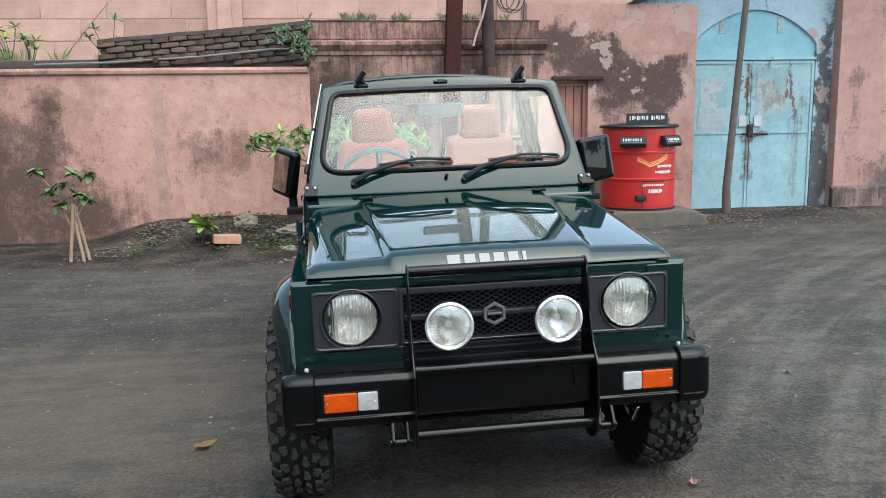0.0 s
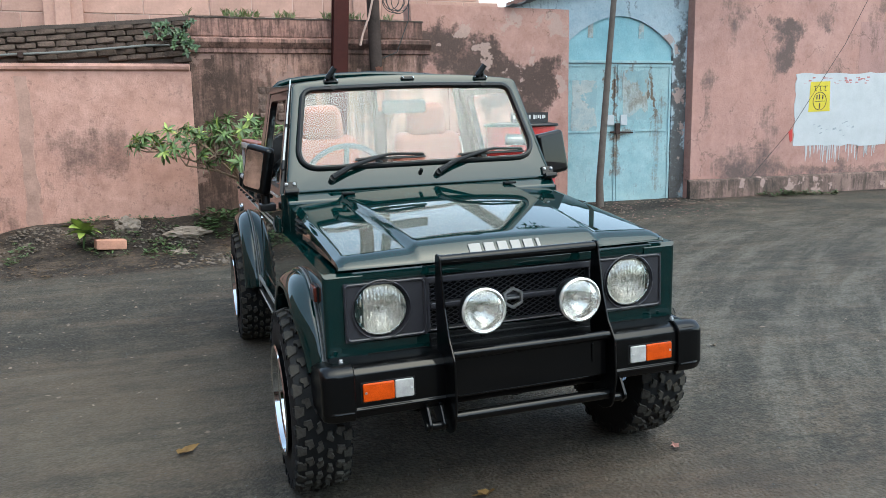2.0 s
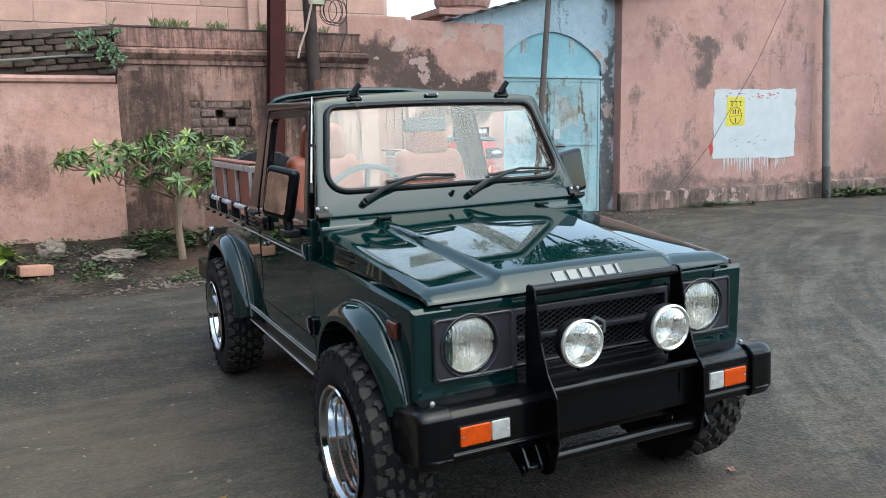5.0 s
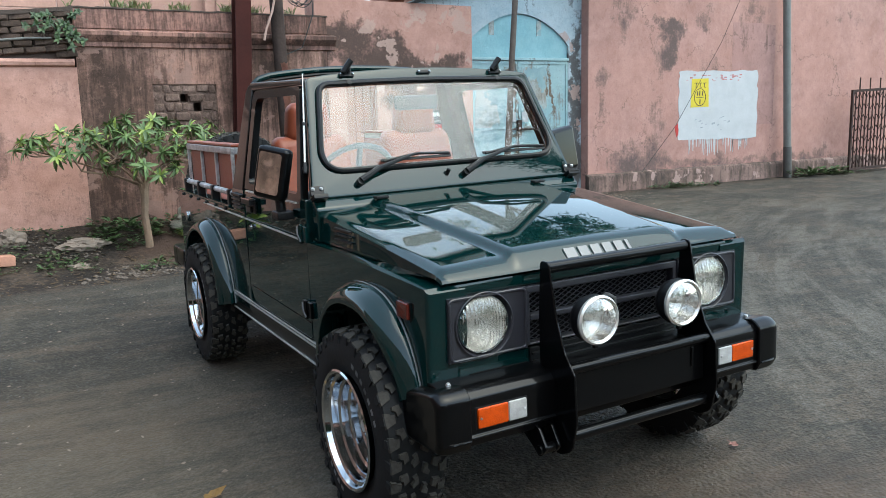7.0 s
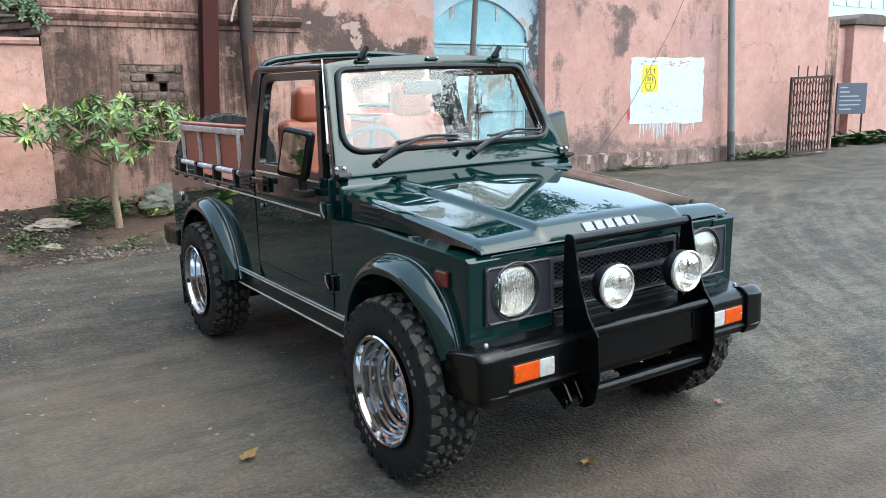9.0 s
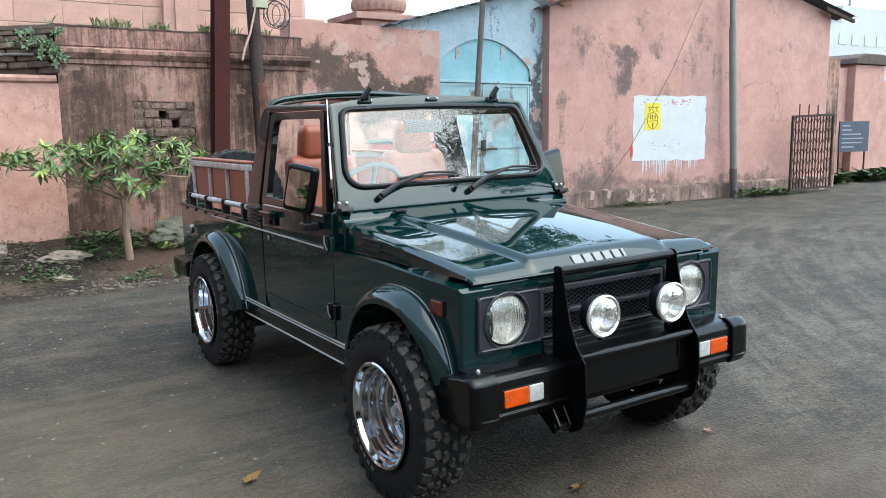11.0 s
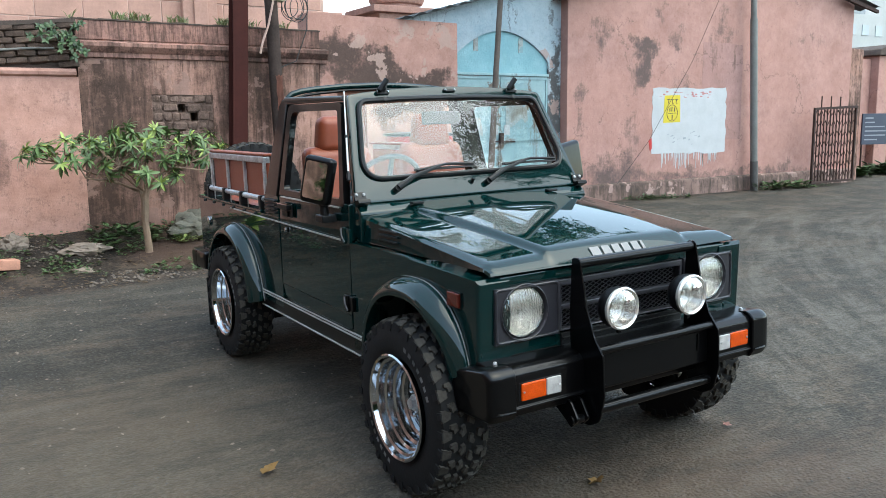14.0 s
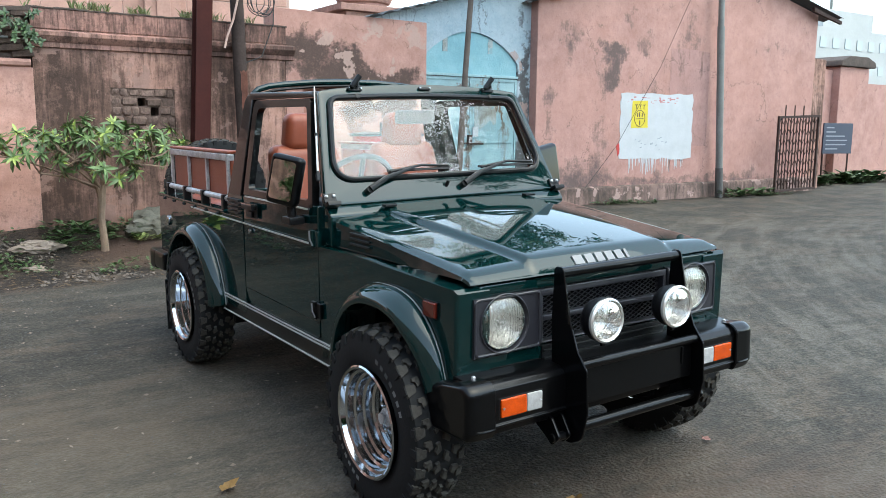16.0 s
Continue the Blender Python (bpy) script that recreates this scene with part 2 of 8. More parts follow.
    col = mix(N, L, math_node(N, L, 'MULTIPLY', ramp(N, L, mott, [(0.55, (0, 0, 0)), (0.72, (1, 1, 1))]), 0.05 + 0.26 * amount), col, tuple(0.5 * c + 0.5 * d for c, d in zip(base, dark)))
    col = mix(N, L, math_node(N, L, 'MULTIPLY', ramp(N, L, mott, [(0.2, (1, 1, 1)), (0.42, (0, 0, 0))]), 0.22), col, tuple(min(1, c * 1.12) for c in light))
    vor = N.new("ShaderNodeTexVoronoi")
    vor.feature = 'DISTANCE_TO_EDGE'
    vor.inputs["Scale"].default_value = 0.75
    L.new(moved.outputs[0], vor.inputs["Vector"])
    crack = math_node(N, L, 'MULTIPLY', ramp(N, L, vor.outputs["Distance"], [(0.003, (1, 1, 1)), (0.008, (0, 0, 0))]), ramp(N, L, big, [(0.5, (0, 0, 0)), (0.6, (1, 1, 1))]))
    col = mix(N, L, math_node(N, L, 'MULTIPLY', crack, cracked), col, dark)
    L.new(col, b.inputs["Base Color"])
    h = math_node(N, L, 'ADD', math_node(N, L, 'MULTIPLY', mid, 0.5), math_node(N, L, 'MULTIPLY', fine, 0.5))
    add_bump(N, L, b, math_node(N, L, 'ADD', math_node(N, L, 'MULTIPLY', h, 0.6), math_node(N, L, 'MULTIPLY', mott, 0.4)), 0.32, 0.025)
    return m


PINK, PINK_LIGHT = (0.56, 0.307, 0.24), (0.84, 0.495, 0.4)
SOOT = (0.05, 0.034, 0.026)
M_PINK = plaster("pink_plaster", PINK, PINK_LIGHT, (0.085, 0.06, 0.05), 0.5,
                 [((-5.0, 7.4, 0.7), (1.7, 1, 1.9), 0.55), ((-3.7, 7.4, 0.3), (0.9, 1, 1.0), 0.4), ((-4.1, 7.4, 1.6), (0.3, 1, 0.8), 0.3), ((-2.3, 7.4, 1.1), (0.8, 1, 0.6), 0.2)], 0.22, cracked=0.15)
M_BROWN = plaster("soot_plaster", (0.37, 0.212, 0.158), (0.66, 0.395, 0.315), SOOT, 0.6, [((0.6, 7.4, 0.5), (1.0, 1, 0.7), -0.5), ((-0.5, 7.4, 1.3), (0.8, 1, 1.7), 0.3), ((0.9, 7.4, 1.7), (0.8, 1, 1.0), 0.12)], 0.7, (0.44, 0.275, 0.225), 0.4)
M_CORNICE = plaster("faded_cornice", (0.42, 0.225, 0.18), (0.6, 0.345, 0.28), (0.07, 0.048, 0.04), 0.6, (), 0.85)
M_HIGH = plaster("pink_peeling_plaster", (0.47, 0.26, 0.21), (0.68, 0.4, 0.33), (0.075, 0.056, 0.047), 0.2,
                 [((2.25, 7.4, 2.42), (0.5, 1, 0.4), 0.8), ((2.8, 7.4, 2.2), (0.6, 1, 0.42), 0.8), ((3.35, 7.4, 2.02), (0.65, 1, 0.45), 0.85), ((3.85, 7.4, 1.95), (0.5, 1, 0.45), 0.85), ((3.8, 7.4, 1.4), (0.5, 1, 0.8), 0.55), ((3.2, 7.4, 1.65), (0.4, 1, 0.4), 0.5)], 0.35, (0.62, 0.43, 0.36), 0.52)
M_BUILD = plaster("pale_pink_plaster", (0.5, 0.278, 0.232), (0.67, 0.395, 0.335), (0.135, 0.108, 0.1), 0.28,
                  [((7.85, 7.4, 2.75), (0.3, 1, 0.22), 0.7), ((8.1, 7.4, 2.7), (0.26, 1, 0.3), 0.7), ((8.0, 7.4, 2.3), (0.3, 1, 0.35), 0.55), ((8.8, 7.4, 2.85), (0.4, 1, 0.4), 0.42), ((7.75, 7.4, 1.7), (0.45, 1, 1.0), 0.3), ((9.4, 7.4, 2.3), (1.1, 1, 0.9), 0.16), ((7.3, 7.4, 0.55), (1.2, 1, 0.45), 0.5), ((9.0, 7.4, 0.5), (1.2, 1, 0.25), 0.55), ((11.5, 7.4, 0.5), (2.0, 1, 0.25), 0.45), ((7.0, 7.4, 2.9), (0.35, 1, 0.6), 0.4), ((8.4, 7.4, 3.3), (0.25, 1, 0.8), 0.4), ((10.0, 7.4, 3.1), (0.5, 1, 0.7), 0.3), ((6.6, 7.4, 1.7), (0.3, 1, 0.8), 0.35), ((12.5, 7.4, 3.0), (0.8, 1, 0.25), 0.3)], 0.25)
M_BLUEWALL = plaster("pale_blue_plaster", (0.42, 0.56, 0.64), (0.6, 0.72, 0.78), (0.09, 0.075, 0.065), 0.3, [((6.24, 7.5, 1.2), (0.17, 1, 1.7), 1.0), ((6.22, 7.5, 2.6), (0.12, 1, 0.8), 0.6)], 0.45, (0.6, 0.42, 0.36), 0.35)
M_PLINTH = plaster("worn_plinth", (0.28, 0.19, 0.16), (0.42, 0.28, 0.24), (0.06, 0.052, 0.043), 0.72, (), 0.6, (0.6, 0.42, 0.37), 0.6)
M_BRICKOLD = shader("old_brick", (0.09, 0.062, 0.049), 0.95, spread=0.7, scale=11, bump=1.0, bump_scale=40, random_tint=0.25, spec=0.2)
M_NICHE = shader("sooty_niche_stone", (0.125, 0.083, 0.067), 0.95, spread=0.9, scale=9, bump=1.0, bump_scale=30, random_tint=0.3, spec=0.2)
M_NICHEMORTAR = shader("niche_mortar", (0.13, 0.085, 0.068), 0.95, spread=0.8, scale=7, bump=1.0, bump_scale=35, spec=0.2)
M_BRICKNEW = shader("red_brick", (0.448, 0.224, 0.154), 0.9, spread=0.3, scale=9, bump=0.6, bump_scale=50, random_tint=0.1)
M_MORTAR = shader("dark_mortar", (0.075, 0.054, 0.044), 0.95, spread=0.4, scale=8, bump=0.6)
M_SAND = shader("sandstone", (0.3656, 0.2063, 0.1613), 0.9, spread=0.25, scale=1.6, bump=0.3, bump_scale=30, random_tint=0.16)
M_DOME = shader("weathered_red_stone", (0.2755, 0.1522, 0.1232), 0.9, spread=0.45, scale=2.5, bump=0.4, bump_scale=20)
M_METERBOX = shader("dull_olive_box", (0.338, 0.325, 0.221), 0.7, spread=0.15, scale=9)
M_SANDJOINT = shader("pale_joint", (0.432, 0.288, 0.2394), 0.9, spread=0.12, scale=4, bump=0.3)
M_CONCRETE = shader("grey_concrete", (0.115, 0.092, 0.074), 0.9, spread=0.35, scale=5, bump=0.5)
M_ROADSTONE = shader("grey_chippings", (0.085, 0.083, 0.076), 0.9, spread=0.35, scale=9)
M_RUBBLEHEAP = shader("mossy_rubble", (0.14, 0.13, 0.1), 0.95, spread=0.6, scale=9, bump=0.9, bump_scale=30)
M_STONE = shader("pale_stone", (0.215, 0.17, 0.135), 0.9, spread=0.3, scale=7, bump=0.6, random_tint=0.2)
M_BLUE = plaster("blue_gate_paint", (0.33, 0.54, 0.58), (0.5, 0.71, 0.735), (0.2, 0.11, 0.055), 0.24,
                 [((5.13, 7.5, 1.75), (0.07, 1, 0.55), 0.7), ((4.95, 7.5, 1.9), (0.05, 1, 0.3), 0.6), ((5.62, 7.5, 1.95), (0.06, 1, 0.35), 0.6), ((5.2, 7.5, 1.2), (0.3, 1, 0.12), 0.6), ((5.35, 7.5, 1.75), (0.25, 1, 0.5), 0.22), ((5.9, 7.5, 1.4), (0.25, 1, 0.9), 0.2), ((5.14, 7.5, 0.9), (0.12, 1, 0.5), 0.5), ((5.75, 7.5, 1.8), (0.05, 1, 0.5), 0.7)], 0.5, cracked=0.0)
M_BLUECLEAN = plaster("blue_sheet_paint", (0.3, 0.57, 0.64), (0.42, 0.71, 0.77), (0.2, 0.22, 0.22), 0.1, (), 0.2, cracked=0.0)
M_PAPERREST = plaster("torn_paper", (0.4, 0.52, 0.54), (0.66, 0.68, 0.63), (0.2, 0.17, 0.12), 0.62, (), 0.4, (0.33, 0.54, 0.58), 0.8, cracked=0.0)
M_RUSTPOLE = shader("red_oxide_steel", (0.0459, 0.01148, 0.008775), 0.8, spec=0.2, spread=0.25, scale=3, bump=0.15)
M_POLE2 = shader("weathered_pole", (0.05, 0.035, 0.03), 0.85, spec=0.2, spread=0.5, scale=4, bump=0.3)
M_ORANGE_BAND = shader("orange_band", (0.19, 0.075, 0.05), 0.8, spread=0.5, scale=6, bump=0.2)
M_GREYPOLE = shader("grey_painted_steel", (0.15, 0.15, 0.138), 0.55, spread=0.25, scale=4, bump=0.15)
M_DARKPOLE = shader("dark_painted_steel", (0.07, 0.065, 0.06), 0.6, spread=0.3, scale=5, bump=0.15)
M_IRON = shader("rusty_iron", (0.0442, 0.026, 0.02145), 0.8, spec=0.25, spread=0.45, scale=8, bump=0.3)
M_WHITEWASH = shader("whitewash", (0.459, 0.4626, 0.468), 0.85, spread=0.1, scale=5, bump=0.3)
M_YELLOW = shader("yellow_paint", (0.588, 0.462, 0.042), 0.8, spread=0.1, scale=9)
M_INK = shader("dark_ink", (0.06, 0.05, 0.04), 0.8)
M_FADED = shader("faded_red_print", (0.42, 0.168, 0.154), 0.85, spread=0.3, scale=30)
M_BOARDPRINT = shader("dim_board_print", (0.21, 0.224, 0.252), 0.7)
M_GREYPRINT = shader("grey_print", (0.3, 0.315, 0.33), 0.85, spread=0.3, scale=30)
M_REDBOX = shader("red_enamel", (0.4455, 0.01815, 0.01485), 0.38, spread=0.12, scale=4, bump=0.06, coat=0.2)
M_BLACKPAINT = shader("black_paint", (0.012, 0.011, 0.011), 0.4, spread=0.2, scale=6)
M_WHITEPAINT = shader("white_lettering", (0.6, 0.59, 0.56), 0.6)
M_GOLD = shader("orange_gold_paint", (0.8, 0.396, 0.12), 0.5)
M_WOODDOOR = shader("brown_wood", (0.28, 0.126, 0.091), 0.8, spread=0.3, scale=6, bump=0.3)
M_ROOF = shader("dark_sheet_roof", (0.07, 0.065, 0.062), 0.7, spread=0.3, scale=3, bump=0.2)
M_ROOFGREY = shader("grey_sheet_roof", (0.12, 0.12, 0.12), 0.6, spread=0.3, scale=3, bump=0.2)
M_SIGNBLUE = shader("navy_board", (0.0308, 0.0364, 0.063), 0.5, spread=0.1, scale=5)
M_FAR = shader("far_white_concrete", (0.39, 0.39, 0.3802), 0.9, spread=0.08, scale=0.3)
M_FARGLASS = shader("far_glass", (0.33, 0.36, 0.38), 0.3)
M_BARK = shader("bark", (0.25, 0.17, 0.115), 0.9, spread=0.3, scale=12, bump=0.5)
M_TRUNK = shader("grey_bark", (0.108, 0.08505, 0.0702), 0.9, spread=0.3, scale=12, bump=0.4)
M_STAKE = shader("bamboo_stake", (0.325, 0.221, 0.143), 0.85, spread=0.3, scale=10, bump=0.3)
M_CABLE = shader("black_cable", (0.02, 0.02, 0.02), 0.6)


def leaf_shader(name, base):
    m = shader(name, base, 0.45, spread=0.3, scale=14, random_tint=0.35)
    m.node_tree.nodes["Principled BSDF"].inputs["Transmission Weight"].default_value = 0.0
    return m


M_LEAF = leaf_shader("leaf_green", (0.105, 0.165, 0.052))
M_LEAFYELLOW = leaf_shader("leaf_yellow_green", (0.26, 0.33, 0.07))
M_WEED = leaf_shader("weed_green", (0.0462, 0.084, 0.0266))
M_GRASS = leaf_shader("dry_grass", (0.182, 0.21, 0.07))
M_TREELEAF = leaf_shader("tree_leaf", (0.026, 0.055, 0.015))
M_DRYLEAF = shader("dry_leaf", (0.2, 0.115, 0.035), 0.7, spread=0.3, scale=20)
M_LITTER = shader("brown_litter", (0.1, 0.066, 0.035), 0.85, spread=0.4, scale=20)
M_PINKLEAF = shader("pink_litter", (0.33, 0.17, 0.14), 0.7)

# car
M_PAINT = shader("dark_green_paint", (0.0018, 0.0165, 0.0158), 0.5, 0.0, spread=0.06, scale=2, coat=1.0, spec=0.0)
M_BLACK = shader("black_steel", (0.002, 0.002, 0.0023), 0.3, spread=0.2, scale=6, bump=0.04, bump_scale=120, coat=0.4, spec=0.08)
M_BLACKPLASTIC = shader("black_plastic", (0.0035, 0.0035, 0.004), 0.42, spread=0.15, scale=8, bump=0.08, bump_scale=300, spec=0.35)
M_GREYPLASTIC = shader("dark_grey_plastic", (0.024, 0.0235, 0.029), 0.36, spread=0.1, scale=8, bump=0.04, bump_scale=300, coat=0.25)
M_RUBBER = shader("black_rubber", (0.009, 0.0092, 0.0098), 0.7, spec=0.25, spread=0.25, scale=10, bump=0.15, bump_scale=60)
M_TREAD = shader("dusty_tread", (0.052, 0.048, 0.042), 0.85, spec=0.1, spread=0.5, scale=10, bump=0.3, bump_scale=70)
M_CHROME = shader("chrome", (0.52, 0.54, 0.56), 0.08, 1.0)
M_TRIM = shader("bright_trim", (0.6, 0.6, 0.58), 0.3, 0.4)
# tyre print, and the highlight painted along the flare edges
M_PRINT_GLINT = shader("pale_print_and_glint", (0.2, 0.2, 0.2), 0.7)
M_STEEL = shader("galvanised_steel", (0.5, 0.5, 0.5), 0.42, 0.6, spread=0.6, scale=14, bump=0.25)
M_REFLECTOR = shader("reflector", (0.86, 0.84, 0.78), 0.22, 0.6)
M_SPOT = shader("bright_reflector", (0.9, 0.89, 0.86), 0.15, 0.75, bump=0.06, bump_scale=30)
M_AMBER = shader("amber_lens", (0.56, 0.062, 0.002), 0.2, coat=0.3, spec=0.4, spread=0.3, scale=25, bump=0.25, bump_scale=260)
M_CLEARLENS = shader("clear_lens", (0.42, 0.41, 0.395), 0.15, spread=0.25, scale=40, coat=0.6, bump=0.12, bump_scale=220)
M_REDLENS = shader("dark_red_lens", (0.11, 0.011, 0.005), 0.15, coat=0.6)
M_LEATHER = shader("tan_leather", (0.228, 0.0516, 0.0216), 0.45, spread=0.12, scale=6, bump=0.15, bump_scale=150)
M_DASH = shader("grey_dash", (0.07, 0.078, 0.082), 0.5, spread=0.1, scale=6)
M_BADGE = shader("silver_badge", (0.2, 0.2, 0.2), 0.4, 0.5)
M_UNDER = shader("underbody_black", (0.005, 0.005, 0.005), 0.85, spec=0.15)
M_BEDLINER = shader("black_liner", (0.02, 0.02, 0.02), 0.7)


def glass(name, tint=(1, 1, 1), rough=0.0):
    m = bpy.data.materials.new(name)
    m.use_nodes = True
    b = m.node_tree.nodes["Principled BSDF"]
    b.inputs["Base Color"].default_value = (*tint, 1)
    b.inputs["Roughness"].default_value = rough
    b.inputs["Transmission Weight"].default_value = 1.0
    b.inputs["IOR"].default_value = 1.5
    return m


M_GLASS = glass("windscreen_glass", (0.93, 0.96, 0.95))
M_GLASS.node_tree.nodes["Principled BSDF"].inputs["IOR"].default_value = 1.5
M_LENS = glass("lamp_glass", (0.97, 0.97, 0.95), 0.02)
M_FLUTED = glass("fluted_lamp_glass", (0.97, 0.97, 0.95), 0.02)
_n, _l = M_FLUTED.node_tree.nodes, M_FLUTED.node_tree.links
_w = _n.new("ShaderNodeTexWave")
_w.inputs["Scale"].default_value, _w.inputs["Distortion"].default_value = 26, 0.0
_l.new(_n.new("ShaderNodeTexCoord").outputs["Object"], _w.inputs["Vector"])
add_bump(_n, _l, _n["Principled BSDF"], _w.outputs[1], 0.6, 0.004)
M_MIRROR = shader("mirror", (0.82, 0.78, 0.7), 0.03, 1.0)


def asphalt():
    m = bpy.data.materials.new("dusty_asphalt")
    m.use_nodes = True
    N, L = m.node_tree.nodes, m.node_tree.links
    b = N["Principled BSDF"]
    b.inputs["Roughness"].default_value = 0.85
    b.inputs["Specular IOR Level"].default_value = 0.35
    co = N.new("ShaderNodeTexCoord").outputs["Object"]
    big = noise_node(N, L, co, 0.55, 8, 0.6)
    tracks = noise_node(N, L, co, 1.0, 8, 0.6, (5.0, 0.7, 1))
    fine = noise_node(N, L, co, 22, 8, 0.7)
    grit = noise_node(N, L, co, 160, 3, 0.7)
    t = math_node(N, L, 'ADD', math_node(N, L, 'MULTIPLY', big, 0.5), math_node(N, L, 'MULTIPLY', tracks, 0.3))
    t = math_node(N, L, 'ADD', t, math_node(N, L, 'MULTIPLY', fine, 0.25))
    col = ramp(N, L, t, [(0.42, (0.0145, 0.0131, 0.0102)), (0.52, (0.0405, 0.0372, 0.0297)), (0.62, (0.087, 0.08, 0.0645))])
    dark_specks = noise_node(N, L, co, 75, 5, 0.7)
    col = mix(N, L, math_node(N, L, 'MULTIPLY', ramp(N, L, dark_specks, [(0.5, (0, 0, 0)), (0.64, (1, 1, 1))]), 0.4), col, (0.01181, 0.01131, 0.009503))
    col = mix(N, L, math_node(N, L, 'MULTIPLY', ramp(N, L, grit, [(0.55, (0, 0, 0)), (0.63, (1, 1, 1))]), 0.4), col, (0.1107, 0.1065, 0.0915))
    vor = N.new("ShaderNodeTexVoronoi")
    vor.inputs["Scale"].default_value = 62
    L.new(co, vor.inputs["Vector"])
    grey = N.new("ShaderNodeSeparateColor")
    L.new(vor.outputs["Color"], grey.inputs[0])
    col = mix(N, L, math_node(N, L, 'MULTIPLY', ramp(N, L, grey.outputs[0], [(0.55, (0, 0, 0)), (1.0, (1, 1, 1))]), 0.26), col, (0.07382, 0.0715, 0.06265))
    col = mix(N, L, math_node(N, L, 'MULTIPLY', ramp(N, L, grey.outputs[1], [(0.6, (0, 0, 0)), (1.0, (1, 1, 1))]), 0.3), col, (0.01107, 0.01021, 0.008447))
    # brown dust lying in drifts
    drift = noise_node(N, L, co, 0.8, 10, 0.68, (1.0, 2.2, 1.0))
    col = mix(N, L, math_node(N, L, 'MULTIPLY', ramp(N, L, drift, [(0.47, (0, 0, 0)), (0.6, (1, 1, 1))]), 0.7), col, (0.084, 0.066, 0.049))
    dark_p = noise_node(N, L, co, 1.9, 12, 0.72, (1.0, 2.0, 1.0))
    col = mix(N, L, math_node(N, L, 'MULTIPLY', ramp(N, L, dark_p, [(0.5, (0, 0, 0)), (0.6, (1, 1, 1))]), 0.55), col, (0.01698, 0.01605, 0.01372))
    # arcs of dust swept by turning wheels, round a far centre
    rel = N.new("ShaderNodeVectorMath")
    rel.operation = 'SUBTRACT'
    rel.inputs[1].default_value = (15.2, -9.4, 0)
    L.new(co, rel.inputs[0])
    xyz = N.new("ShaderNodeSeparateXYZ")
    L.new(rel.outputs[0], xyz.inputs[0])
    radius = N.new("ShaderNodeVectorMath")
    radius.operation = 'LENGTH'
    L.new(rel.outputs[0], radius.inputs[0])
    polar = N.new("ShaderNodeCombineXYZ")
    L.new(radius.outputs["Value"], polar.inputs[0])
    L.new(math_node(N, L, 'ARCTAN2', xyz.outputs[1], xyz.outputs[0]), polar.inputs[1])
    swept = noise_node(N, L, polar.outputs[0], 4.4, 9, 0.7, (1.0, 1.9, 1.0))
    area = math_node(N, L, 'ADD', spot(N, L, co, (6.0, 1.4, 0), (6.8, 5.6, 3), 1.6), math_node(N, L, 'MULTIPLY', math_node(N, L, 'SUBTRACT', drift, 0.5), 1.2))
    area = ramp(N, L, area, [(0.1, (0, 0, 0)), (0.6, (1, 1, 1))])
    col = mix(N, L, math_node(N, L, 'MULTIPLY', ramp(N, L, swept, [(0.47, (0, 0, 0)), (0.6, (1, 1, 1))]), math_node(N, L, 'MULTIPLY', area, 0.74)), col, (0.106, 0.1, 0.087))
    col = mix(N, L, math_node(N, L, 'MULTIPLY', ramp(N, L, swept, [(0.38, (1, 1, 1)), (0.5, (0, 0, 0))]), math_node(N, L, 'MULTIPLY', area, 0.5)), col, (0.024, 0.0235, 0.021))
    # coarse grains, darker at low noise and paler at high, with darker mottles
    coarse = noise_node(N, L, co, 48, 3, 0.6)
    dark_mottle = noise_node(N, L, co, 11, 5, 0.7, (1.0, 1.6, 1.0))
    col = mix(N, L, math_node(N, L, 'MULTIPLY', ramp(N, L, coarse, [(0.42, (1, 1, 1)), (0.5, (0, 0, 0))]), 0.36), col, (0.010, 0.0107, 0.0096))
    col = mix(N, L, math_node(N, L, 'MULTIPLY', ramp(N, L, coarse, [(0.54, (0, 0, 0)), (0.62, (1, 1, 1))]), 0.3), col, (0.125, 0.122, 0.108))
    col = mix(N, L, math_node(N, L, 'MULTIPLY', ramp(N, L, dark_mottle, [(0.36, (1, 1, 1)), (0.5, (0, 0, 0))]), 0.42), col, (0.014, 0.0135, 0.012))
    # brown dust lying before the parked car
    d = math_node(N, L, 'ADD', spot(N, L, co, (0.25, -0.95, 0), (1.7, 1.05, 2), 1.3), math_node(N, L, 'MULTIPLY', math_node(N, L, 'SUBTRACT', drift, 0.5), 0.9))
    col = mix(N, L, math_node(N, L, 'MULTIPLY', ramp(N, L, d, [(0.25, (0, 0, 0)), (0.8, (1, 1, 1))]), 0.6), col, (0.074, 0.054, 0.042))
    d = math_node(N, L, 'ADD', spot(N, L, co, (-1.9, 1.3, 0), (2.4, 2.0, 2), 1.2), math_node(N, L, 'MULTIPLY', math_node(N, L, 'SUBTRACT', drift, 0.5), 1.4))
    col = mix(N, L, math_node(N, L, 'MULTIPLY', ramp(N, L, d, [(0.3, (0, 0, 0)), (0.95, (1, 1, 1))]), 0.5), col, (0.09, 0.074, 0.056))
    smear = noise_node(N, L, co, 1.6, 10, 0.7, (0.8, 2.6, 1.0))
    col = mix(N, L, math_node(N, L, 'MULTIPLY', ramp(N, L, smear, [(0.5, (0, 0, 0)), (0.62, (1, 1, 1))]), 0.5), col, (0.022, 0.021, 0.019))
    col = mix(N, L, math_node(N, L, 'MULTIPLY', ramp(N, L, smear, [(0.38, (1, 1, 1)), (0.46, (0, 0, 0))]), 0.3), col, (0.095, 0.09, 0.078))
